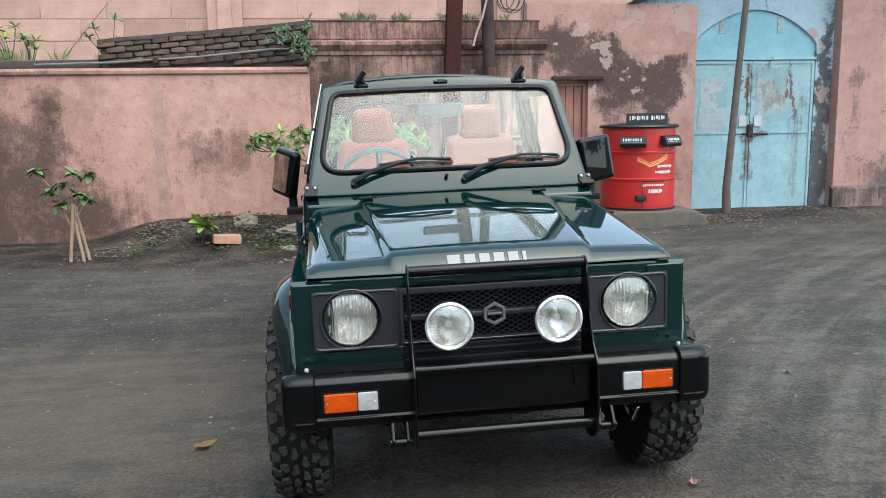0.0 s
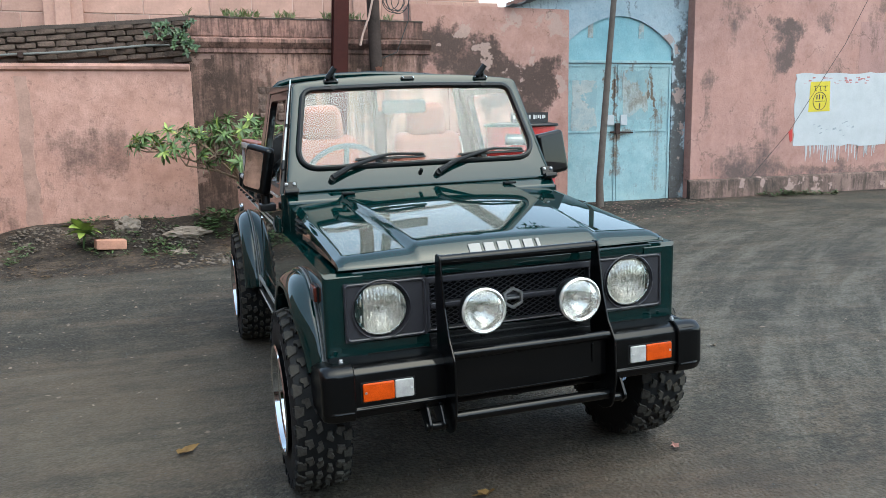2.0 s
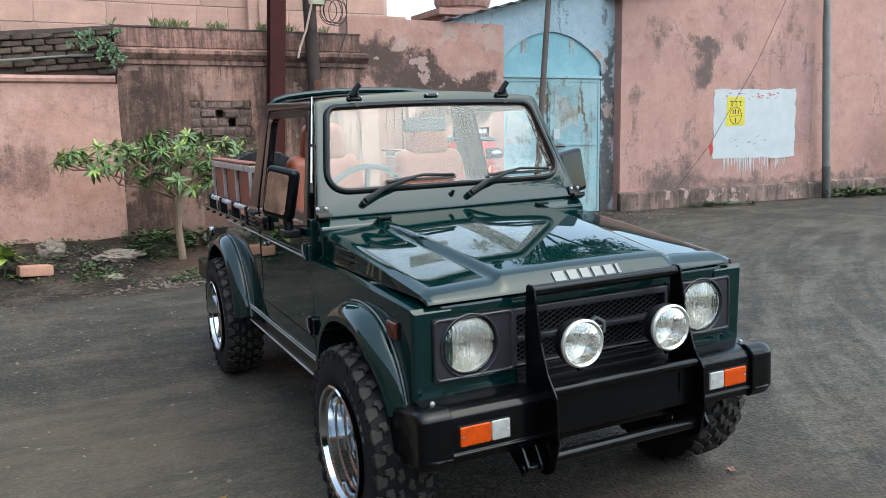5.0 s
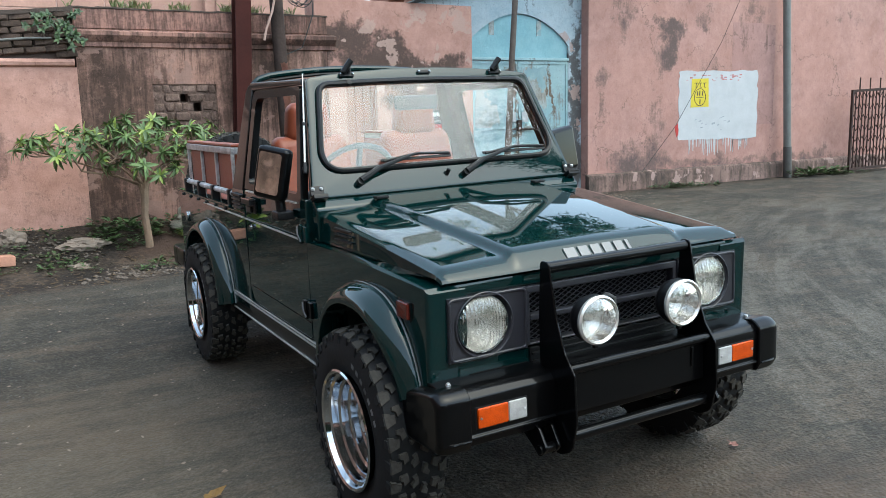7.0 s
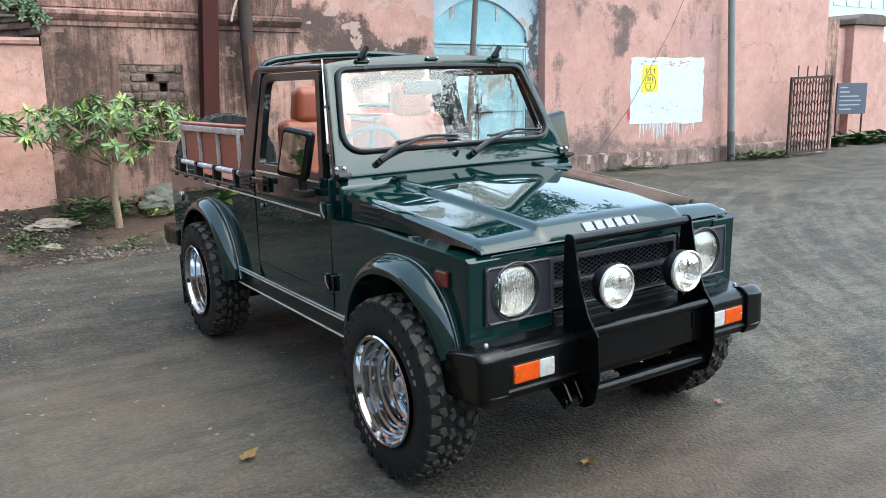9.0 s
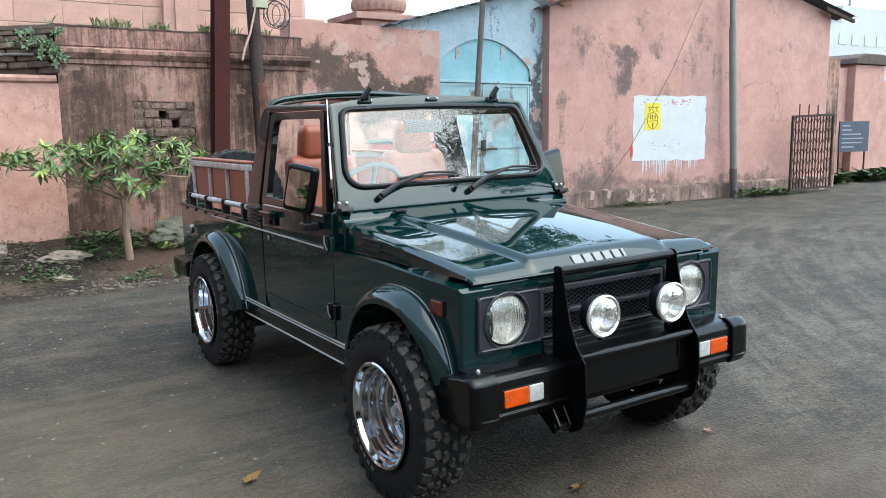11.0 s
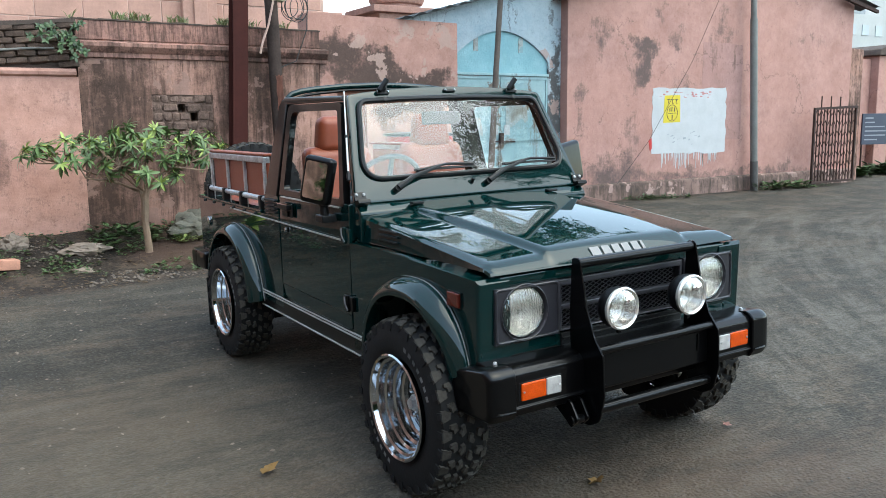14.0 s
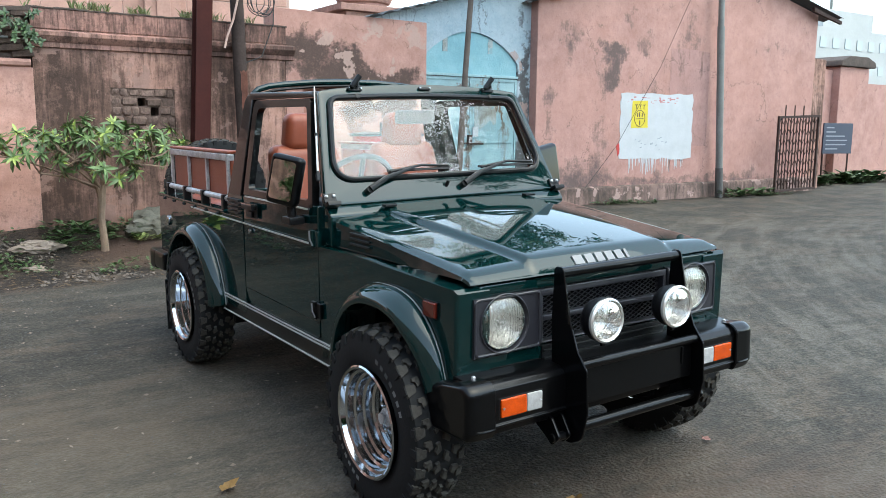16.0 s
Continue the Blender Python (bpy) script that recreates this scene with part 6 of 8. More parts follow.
# rear body sides
for s in (-1, 1):
    bm = bmesh.new()
    out = [(1.565, 0.46), (1.93, 0.46)] + arch_pts(AX, WZ + 0.01, 0.445, 170, 8, 20) + [(2.86, 0.55), (3.21, 0.58), (3.21, 0.985), (1.565, 0.985)]
    prism(bm, out, 'x', s * 0.655, s * 0.70)
    bevel(bm, 0.012, 40, 2)
    side = part("rear_side", bm, M_PAINT, car)
    bm = bmesh.new()
    prism(bm, arch_pts(AX, WZ + 0.01, 0.50, -5, 185, 16) + arch_pts(AX, WZ + 0.01, 0.46, 185, -5, 16), 'x', s * 0.36, s * 0.654)
    part("wheel_liner", bm, M_UNDER, car)
    bm = bmesh.new()
    prism(bm, [(1.57, 0.957), (2.45, 0.963), (2.45, 0.969), (1.57, 0.963)], 'x', s * 0.700, s * 0.707)
    part("trim_strip", bm, M_TRIM, side)
    # rolled top edge
    bm = bmesh.new()
    box(bm, s * 0.64, s * 0.708, 1.85, 3.215, 0.985, 1.003)
    bevel(bm, 0.007)
    part("top_rail", bm, M_PAINT, side)
    for i in range(6):
        bm = bmesh.new()
        bead(bm, (s * 0.702, 1.95 + 0.22 * i, 0.975), 0.011)
        part("stud", bm, M_BLACKPLASTIC, side)
    # belt louvres behind the door
    for k in range(4):
        bm = bmesh.new()
        box(bm, s * 0.690, s * 0.712, 1.59, 1.76, 1.0 + 0.022 * k, 1.013 + 0.022 * k)
        bevel(bm, 0.004)
        part("louvre", bm, M_BLACKPLASTIC, side)
    bm = bmesh.new()
    box(bm, s * 0.655, s * 0.695, 1.575, 1.79, 0.985, 1.10)
    part("corner_post", bm, M_PAINT, side)
    bm = bmesh.new()
    revolve(bm, [(0.034, 0.001), (0.034, 0.01), (0.026, 0.016), (0, 0.017)], (0, 0, 0), 'x', 20)
    for v in bm.verts:
        v.co = Vector((s * (0.70 + v.co.x), 2.97 + v.co.y * 0.5, 0.83 + v.co.z))
    part("filler_cap", bm, M_CHROME, side, "small chrome filler cap")
    # sill
    bm = bmesh.new()
    box(bm, s * 0.62, s * 0.70, 0.46, 1.92, 0.41, 0.518)
    bevel(bm, 0.01)
    sill = part("sill", bm, M_BLACK, car)
    for z in (0.42, 0.50, 0.515):
        bm = bmesh.new()
        box(bm, s * 0.70, s * 0.706, 0.47, 1.93, z, z + 0.006)
        part("trim_strip", bm, M_TRIM, sill)
    # cab rear post leaning to the hoop
    bm = bmesh.new()
    prism(bm, [(1.60, 1.09), (1.80, 1.09), (1.745, 1.60), (1.71, 1.635), (1.625, 1.635)], 'x', -0.05, 0.0)
    bevel(bm, 0.01, 40, 2)
    for v in bm.verts:
        v.co.x = s * (side_x(v.co.z) + v.co.x)
    part("cab_post", bm, M_BLACK, car)
    # roof side rail
    bm = bmesh.new()
    prism(bm, [(0.875, 1.602), (1.70, 1.604), (1.68, 1.646), (0.885, 1.628)], 'x', -0.045, 0.0)
    bevel(bm, 0.008, 40, 2)
    for v in bm.verts:
        v.co.x = s * (side_x(v.co.z) + v.co.x)
    part("roof_rail", bm, M_BLACK, car)
# hoop over the seats and header bar
hoop_line = [(-0.575, 1.60), (-0.56, 1.635), (-0.53, 1.662), (-0.47, 1.679), (-0.38, 1.690), (-0.2, 1.704), (0.0, 1.709)]
hoop_line += [(-x, z) for x, z in hoop_line[-2::-1]]
bm = bmesh.new()
tube(bm, [(x, 1.69, z) for x, z in hoop_line], 0.017, 10)
part("rear_hoop", bm, M_PAINT, car, "glossy dark green hoop behind the seats")
bm = bmesh.new()
tube(bm, [(x * 0.97, 1.665, z - 0.024) for x, z in hoop_line[2:-2]], 0.008, 8)
part("hoop_seal", bm, M_BLACK, car, "thin black seal under the hoop")

# tub: floor, firewall, bulkhead, tailgate
bm = bmesh.new()
box(bm, -0.62, 0.62, 0.6, 3.2, 0.47, 0.52)
part("floor_pan", bm, M_BEDLINER, car)
bm = bmesh.new()
box(bm, -0.62, 0.62, 0.66, 0.70, 0.5, 1.09)
part("firewall", bm, M_BEDLINER, car)
bm = bmesh.new()
box(bm, -0.65, 0.65, 1.76, 1.80, 0.52, 1.0)
part("bulkhead", bm, M_PAINT, car)
bm = bmesh.new()
box(bm, -0.65, 0.65, 3.16, 3.20, 0.54, 0.99)
bevel(bm, 0.01)
part("tailgate", bm, M_PAINT, car)
bm = bmesh.new()
box(bm, -0.75, 0.75, 3.22, 3.36, 0.46, 0.60)
bevel(bm, 0.02, 40, 2)
part("rear_bumper", bm, M_BLACK, car)
for s in (-1, 1):
    bm = bmesh.new()
    box(bm, s * 0.55, s * 0.75, 3.02, 3.25, 0.47, 0.60)
    bevel(bm, 0.025, 40, 2)
    part("bumper_end", bm, M_BLACK, car)
    bm = bmesh.new()
    box(bm, s * 0.62, s * 0.80, 2.80, 2.815, 0.12, 0.46)
    bevel(bm, 0.004)
    part("mud_flap", bm, M_RUBBER, car)

# bed benches with padded backs in a steel frame
for s in (-1, 1):
    bench = thing("bed_bench", "tan padded side bench in a galvanised frame", "")
    bench.parent = car
    for i in range(3):
        bm = bmesh.new()
        y0 = 1.90 + 0.36 * i
        box(bm, s * 0.60, s * 0.645, y0, y0 + 0.345, 1.06, 1.275)
        bevel(bm, 0.015, 40, 2)
        part("back_pad", bm, M_LEATHER, bench)
    bm = bmesh.new()
    box(bm, s * 0.62, s * 0.665, 1.87, 3.0, 1.272, 1.31)
    bevel(bm, 0.006)
    part("top_rail", bm, M_STEEL, bench)
    bm = bmesh.new()
    box(bm, s * 0.59, s * 0.66, 1.87, 3.0, 1.311, 1.328)
    bevel(bm, 0.007)
    part("top_pad", bm, M_LEATHER, bench)
    bm = bmesh.new()
    tube(bm, [(s * 0.675, 1.83, 1.065), (s * 0.675, 3.02, 1.065)], 0.017, 10)
    part("lower_rail", bm, M_STEEL, bench)
    for y in (1.88, 2.25, 2.61, 2.98):
        bm = bmesh.new()
        box(bm, s * 0.647, s * 0.663, y - 0.012, y + 0.012, 1.0, 1.28)
        part("upright", bm, M_STEEL, bench)
        bm = bmesh.new()
        box(bm, s * 0.655, s * 0.70, y - 0.02, y + 0.02, 0.995, 1.085)
        bevel(bm, 0.006)
        part("bracket", bm, M_BLACKPLASTIC, bench)
    bm = bmesh.new()
    box(bm, s * 0.30, s * 0.62, 1.9, 2.98, 0.90, 1.0)
    bevel(bm, 0.03, 40, 2)
    part("cushion", bm, M_LEATHER, bench)

# seats
for s in (-1, 1):
    seat = thing("front_seat", "tan leather front seat with a headrest", "")
    seat.parent = car
    cx = s * 0.315
    bm = bmesh.new()
    box(bm, cx - 0.235, cx + 0.235, 1.08, 1.56, 0.72, 0.88)
    bevel(bm, 0.05, 40, 3)
    part("cushion", bm, M_LEATHER, seat)
    bm = bmesh.new()
    box(bm, cx - 0.235, cx + 0.235, -0.07, 0.07, -0.02, 0.5)
    bevel(bm, 0.055, 40, 4)
    for v in bm.verts:
        v.co.x = cx + (v.co.x - cx) * (1.0 - 0.14 * smooth01((v.co.z - 0.2) / 0.3))
        v.co.y += 1.48 + 0.25 * v.co.z
        v.co.z += 0.86
    part("backrest", bm, M_LEATHER, seat)
    bm = bmesh.new()
    box(bm, cx - 0.124, cx + 0.124, 1.53, 1.66, 1.325, 1.533)
    bevel(bm, 0.05, 40, 4)
    for v in bm.verts:
        v.co.x = cx + (v.co.x - cx) * (1.0 - 0.12 * smooth01((v.co.z - 1.38) / 0.15))
    part("headrest", bm, M_LEATHER, seat)
# dash, wheel and mirror
bm = bmesh.new()
prism(bm, [(0.70, 0.86), (0.70, 1.135), (0.80, 1.15), (0.92, 1.12), (0.97, 1.02), (0.92, 0.86)], 'x', -0.62, 0.62)
bevel(bm, 0.02, 40, 3)
part("dashboard", bm, M_DASH, car, "grey dashboard")
steer = thing("steering_wheel", "dark thin-rimmed steering wheel", "")
steer.parent = car
SM = pose(-0.315, 1.0, 1.14, -62, 0, 0)
bm = bmesh.new()
tube(bm, [SM @ Vector((0.205 * math.cos(2 * math.pi * k / 40), 0.205 * math.sin(2 * math.pi * k / 40), 0)) for k in range(40)], 0.014, 8, closed=True)
part("rim", bm, M_DASH, steer)
for a in (200, 340, 270):
    bm = bmesh.new()
    tube(bm, [SM @ Vector((0, 0, -0.03)), SM @ Vector((0.2 * math.cos(radians(a)), 0.2 * math.sin(radians(a)), 0))], 0.014, 8)
    part("spoke", bm, M_DASH, steer)
bm = bmesh.new()
revolve(bm, [(0, 0.02), (0.05, 0.015), (0.055, -0.02), (0.03, -0.05), (0.025, -0.25)], (0, 0, 0), 'z', 20)
for v in bm.verts:
    v.co = SM @ v.co
part("hub", bm, M_DASH, steer)
bm = bmesh.new()
box(bm, -0.112, 0.118, 0.93, 0.955, 1.472, 1.54)
bevel(bm, 0.012, 40, 3)
part("inside_mirror", bm, M_DASH, car)

# front bumper
bm = bmesh.new()
prof = [(-0.525, 0.446), (-0.538, 0.452), (-0.542, 0.474), (-0.552, 0.478), (-0.553, 0.484), (-0.545, 0.489), (-0.547, 0.52), (-0.547, 0.585), (-0.542, 0.606), (-0.528, 0.622), (-0.505, 0.632), (-0.40, 0.638), (-0.40, 0.446)]
prism(bm, prof, 'x', -0.70, 0.70)
bevel(bm, 0.004, 25, 2)
bumper = part("front_bumper", bm, M_BLACK, car, "black steel front bumper")
for s in (-1, 1):
    bm = bmesh.new()
    side = rounded([(-0.562, 0.474), (-0.545, 0.443), (-0.33, 0.432), (-0.298, 0.455), (-0.292, 0.592), (-0.40, 0.622), (-0.525, 0.643), (-0.56, 0.618)], [0.012, 0.02, 0.02, 0.02, 0.02, 0.04, 0.05, 0.035], 5)
    loops = []
    for x, k in ((0.632, 0.97), (0.636, 1.0), (0.69, 1.0), (0.712, 0.99), (0.728, 0.965), (0.738, 0.925), (0.744, 0.86), (0.746, 0.78)):
        loops.append([bm.verts.new((s * x, -0.43 + (p[0] + 0.43) * k, 0.537 + (p[1] - 0.537) * k)) for p in side])
    for a, b in zip(loops, loops[1:]):
        for i in range(len(side)):
            bm.faces.new((a[i - 1], a[i], b[i], b[i - 1]))
    bm.faces.new(loops[0])
    bm.faces.new(loops[-1][::-1])
    bmesh.ops.recalc_face_normals(bm, faces=bm.faces[:])
    cap = part("end_cap", bm, M_BLACK, bumper)
    bm = bmesh.new()
    tube(bm, [(s * 0.64, -0.5655, 0.481), (s * 0.70, -0.564, 0.481), (s * 0.726, -0.55, 0.481), (s * 0.741, -0.522, 0.481), (s * 0.743, -0.38, 0.479)], [0.003, 0.005, 0.005, 0.005, 0.003], 8)
    part("cap_rib", bm, M_BLACK, bumper)
    bm = bmesh.new()
    revolve(bm, [(0, 0.005), (0.006, 0.004), (0.008, 0.0), (0.008, -0.01)], (s * 0.66, -0.47, 0.64), 'z', 12)
    part("bolt", bm, M_STEEL, bumper, "bright bolt head")
    x0, x1 = sorted((s * 0.424, s * 0.607))
    bm = bmesh.new()
    box(bm, x0 - 0.006, x1 + 0.006, -0.5485, -0.53, 0.502, 0.578)
    bevel(bm, 0.004)
    ind = part("indicator", bm, M_BLACKPLASTIC, bumper)
    for lens, mat, lab, u0, u1 in (("amber_lens", M_AMBER, "amber indicator lens", 0.4945, 0.606), ("clear_lens", M_CLEARLENS, "clear side lens", 0.425, 0.4935)):
        bm = bmesh.new()
        xa, xb = sorted((s * u0, s * u1))
        box(bm, xa, xb, -0.557, -0.545, 0.508, 0.573)
        bevel(bm, 0.006)
        lens_ob = part(lens, bm, mat, ind, lab)
    for u in (0.436, 0.596):
        bm = bmesh.new()
        revolve(bm, [(0, -0.56), (0.004, -0.559), (0.0045, -0.555)], (s * u, 0, 0.541), 'y', 10)
        part("screw", bm, M_STEEL, ind)

# bull bar
bull = thing("bull_bar", "black bull bar with two plates and tubes", "")
bull.parent = car
for s in (-1, 1):
    bm = bmesh.new()
    out = rounded([(-0.478, 0.984), (-0.522, 0.986), (-0.562, 0.80), (-0.598, 0.705), (-0.648, 0.642), (-0.656, 0.49), (-0.63, 0.385), (-0.575, 0.357), (-0.51, 0.352), (-0.49, 0.42), (-0.468, 0.62), (-0.466, 0.80)],
                  [0.018, 0.018, 0.08, 0.06, 0.03, 0.08, 0.05, 0.04, 0.03, 0.06, 0.06, 0.06], 5)
    prism(bm, out, 'x', s * 0.302, s * 0.31)
    bevel(bm, 0.002, 40, 1)
    part("plate", bm, M_BLACK, bull)
    bm = bmesh.new()
    for x in (0.325, 0.375):
        prism(bm, rounded([(-0.60, 0.40), (-0.56, 0.36), (-0.53, 0.385), (-0.42, 0.45), (-0.42, 0.50), (-0.56, 0.46)], 0.015, 3), 'x', s * x, s * (x + 0.012))
    tube(bm, [(s * 0.318, -0.568, 0.392), (s * 0.395, -0.568, 0.392)], 0.016, 12)
    bevel(bm, 0.004)
    part("shackle", bm, M_BLACK, bull)
for y, z, r in ((-0.502, 0.963, 0.019), (-0.61, 0.652, 0.017), (-0.60, 0.425, 0.02)):
    bm = bmesh.new()
    tube(bm, [(-0.303, y, z), (0.303, y, z)], r, 16)
    part("cross_tube", bm, M_BLACK, bull)
bm = bmesh.new()
box(bm, -0.297, 0.297, -0.60, -0.585, 0.50, 0.64)
bevel(bm, 0.004)
part("plate_board", bm, M_BLACK, bull)
bm = bmesh.new()
box(bm, 0.235, 0.245, -0.606, -0.60, 0.555, 0.625)
bevel(bm, 0.003)
part("tab", bm, M_BLACK, bull)
# spot lamps
for s in (-1, 1):
    spot_lamp = thing("spot_lamp", "round clear spot lamp with a pale rim", "")
    spot_lamp.parent = car
    c = (s * 0.183, 0, 0.795)
    bm = bmesh.new()
    revolve(bm, [(0.078, -0.612), (0.079, -0.58), (0.07, -0.555), (0.045, -0.53), (0, -0.525)], c, 'y', 40)
    part("housing", bm, M_BLACKPLASTIC, spot_lamp)
    bm = bmesh.new()
    revolve(bm, [(0.079, -0.605), (0.081, -0.618), (0.075, -0.624), (0.071, -0.616)], c, 'y', 40)
    part("rim", bm, M_REFLECTOR, spot_lamp, "pale plastic rim")
    bm = bmesh.new()
    revolve(bm, [(0.072, -0.612), (0.06, -0.585), (0.035, -0.565), (0.0, -0.558)], c, 'y', 40)
    part("reflector", bm, M_SPOT, spot_lamp)
    bm = bmesh.new()
    revolve(bm, [(0.0, -0.634), (0.035, -0.631), (0.06, -0.624), (0.073, -0.616)], c, 'y', 40)
    bmesh.ops.solidify(bm, geom=bm.faces[:], thickness=0.003)
    part("lens", bm, M_LENS, spot_lamp).visible_shadow = False
    bm = bmesh.new()
    revolve(bm, [(0.0, -0.6), (0.014, -0.598), (0.016, -0.565)], c, 'y', 16)
    part("bulb_shield", bm, M_REFLECTOR, spot_lamp)
    bm = bmesh.new()
    box(bm, c[0] - 0.008, c[0] + 0.008, -0.602, -0.588, 0.698, 0.722)
    bevel(bm, 0.003)
    part("bolt", bm, M_BLACK, spot_lamp)

# wheels
def wheel_meshes():
    rnd = random.Random(21)
    out = {}
    bm = bmesh.new()
    TW = 0.9
    prof = [(0.205, 0.095), (0.215, 0.108), (0.25, 0.118), (0.29, 0.119), (0.325, 0.113), (0.346, 0.107), (0.35, 0.092), (0.35, 0.0)]
    prof = prof + [(r, -a) for r, a in prof[-2::-1]] + [(0.195, -0.09), (0.195, 0.09)]
    prof = [(r, a * TW) for r, a in prof]
    revolve(bm, prof, (0, 0, 0), 'x', 64, closed=True)
    body = bm
    bm = bmesh.new()
    n = 30

    def lug(side, pts, r1, drop, taper=0.9):
        """A block on the tread. pts: (place across, angle)."""
        cx = sum(p[0] for p in pts) / len(pts)
        ca = sum(p[1] for p in pts) / len(pts)
        lo = [bm.verts.new((side * x * TW, 0.340 * math.cos(a), 0.340 * math.sin(a))) for x, a in pts]
        hi = []
        for x, a in pts:
            x2, a2 = cx + (x - cx) * taper, ca + (a - ca) * taper
            r = r1 - drop * max(0.0, (x2 - 0.06) / 0.06) ** 2
            hi.append(bm.verts.new((side * x2 * TW, r * math.cos(a2), r * math.sin(a2))))
        bm.faces.new(hi)
        for i in range(len(pts)):
            j = (i + 1) % len(pts)
            bm.faces.new((lo[i], lo[j], hi[j], hi[i]))

    n = 29
    q = 28.5 / n
    for k in range(n):
        for side in (-1, 1):
            a0 = 2 * math.pi * (k + (0.5 if side > 0 else 0)) / n
            big = k % 2
            j = 0.008 * rnd.uniform(-1, 1)
            # shoulder block, hooked inner block and centre block, with wide gaps between
            lug(side, [(0.076, a0 - q * (0.05)), (0.114, a0 - q * (0.092)), (0.114, a0 + q * (0.055 + 0.015 * big)), (0.094, a0 + q * (0.055)), (0.09, a0 + q * (0.035)), (0.074, a0 + q * (0.035))], TR, 0.015, 0.9)
            lug(side, [(0.043, a0 + q * (0.035) + j), (0.066, a0 + q * (0.0) + j), (0.07, a0 + q * (0.055) + j), (0.084, a0 + q * (0.07) + j), (0.082, a0 + q * (0.11) + j), (0.05, a0 + q * (0.12) + j)], TR, 0.003, 0.88)
            lug(side, [(0.004, a0 - q * (0.01)), (0.03, a0 - q * (0.055)), (0.037, a0 - q * (0.01)), (0.026, a0 + q * (0.03)), (0.03, a0 + q * (0.07)), (0.012, a0 + q * (0.09))], TR + 0.001, 0.0, 0.88)
            # side biter
            th = a0 - 0.01
            vs = []
            ln = 0.312 if big else 0.322
            for (r, x) in ((ln, 0.112), (ln, 0.119), (0.350, 0.100), (0.350, 0.1185)):
                for t in (-1, 1):
                    vs.append(body.verts.new((side * x * TW, r * math.cos(th + t * 0.04), r * math.sin(th + t * 0.04))))
            for f in ((2, 3, 7, 6), (0, 2, 6, 4), (1, 5, 7, 3), (4, 6, 7, 5), (0, 1, 3, 2)):
                body.faces.new([vs[i] for i in f])
    out["tyre"] = finish(body, "tyre", M_RUBBER, 40)
    out["tread"] = finish(bm, "tread", M_TREAD, 20)
    # side wall writing as plain pale bars, and a raised ring
    bm = bmesh.new()
    for c0 in (0.75, 0.75 + math.pi):
        for i in range(7):
            th = c0 + i * 0.14
            vs = []
            for r in (0.262, 0.280):
                for t in (-0.04, 0.04):
                    vs.append(bm.verts.new((0.1195 * TW, r * math.cos(th + t), r * math.sin(th + t))))
            bm.faces.new((vs[0], vs[1], vs[3], vs[2]))
    bmesh.ops.solidify(bm, geom=bm.faces[:], thickness=0.0015)
    out["text_bars"] = finish(bm, "text_bars", M_PRINT_GLINT, 0)
    bm = bmesh.new()
    prof = [(0.208, 0.110), (0.213, 0.117), (0.207, 0.122), (0.199, 0.117), (0.194, 0.098), (0.184, 0.092), (0.180, 0.066), (0.170, 0.06), (0.166, 0.034), (0.154, 0.028), (0.149, 0.0), (0.138, -0.006), (0.134, -0.035), (0.19, -0.06), (0.2, -0.09)]
    prof = [(r * 1.03, a) for r, a in prof]
    revolve(bm, prof, (0, 0, 0), 'x', 64)
    out["rim"] = finish(bm, "rim", M_CHROME, 30)
    bm = bmesh.new()
    # dished disc with eight windows
    n = 8
    V = []
    for r, a in ((0.136, -0.024), (0.116, -0.016), (0.074, 0.0), (0.058, 0.004), (0.04, 0.0), (0.0, 0.0)):
        V.append((r, a))
    ringv = [[bm.verts.new((a, r * math.cos(2 * math.pi * k / 48), r * math.sin(2 * math.pi * k / 48))) for k in range(48)] for r, a in V[:-1]]
    for i in range(len(ringv) - 1):
        for k in range(48):
            if i == 1 and k % 6 in (1, 2, 3):
                continue
            A, B = ringv[i], ringv[i + 1]
            bm.faces.new((A[k], A[(k + 1) % 48], B[(k + 1) % 48], B[k]))
    bm.faces.new(ringv[-1])
    bmesh.ops.solidify(bm, geom=bm.faces[:], thickness=0.004)
    out["disc"] = finish(bm, "disc", M_CHROME, 30)
    bm = bmesh.new()
    revolve(bm, [(0.036, -0.002), (0.036, 0.024), (0.03, 0.032), (0.024, 0.034), (0.022, 0.046), (0, 0.048)], (0, 0, 0), 'x', 24)
    out["hub"] = finish(bm, "hub", M_STEEL, 30)
    bm = bmesh.new()
    revolve(bm, [(0.011, 0.0), (0.011, 0.022), (0.006, 0.028), (0, 0.028)], (0, 0, 0), 'x', 6)
    out["nut"] = finish(bm, "nut", M_CHROME, 30)
    bm = bmesh.new()
    revolve(bm, [(0.133, -0.045), (0.0, -0.055)], (0, 0, 0), 'x', 32)
    out["drum"] = finish(bm, "brake_drum", M_UNDER, 30)
    return out


WM = wheel_meshes()


def wheel(m, name="wheel"):
    w = thing(name, "black mud tyre on a deep chrome rim", "")
    w.parent = car
    w.matrix_basis = m
    for key in ("tyre", "rim", "disc", "hub", "drum"):
        o = new({"drum": "brake_drum"}.get(key, key), WM[key])
        o.parent = w
        if key == "tyre":
            tagged(o, "black mud-terrain tyre")
    o = new("tread", WM["tread"])
    o.parent = w
    tagged(o, "chunky dusty tread lugs", kind="stuff")
    o = new("text_bars", WM["text_bars"])
    o.parent = w
    tagged(o, "raised grey bars of side wall writing", kind="stuff")
    for k in range(5):
        o = new("nut", WM["nut"])
        o.parent = w
        o.matrix_basis = pose(0.001, 0.055 * math.cos(k * 1.2566), 0.055 * math.sin(k * 1.2566))
    return w


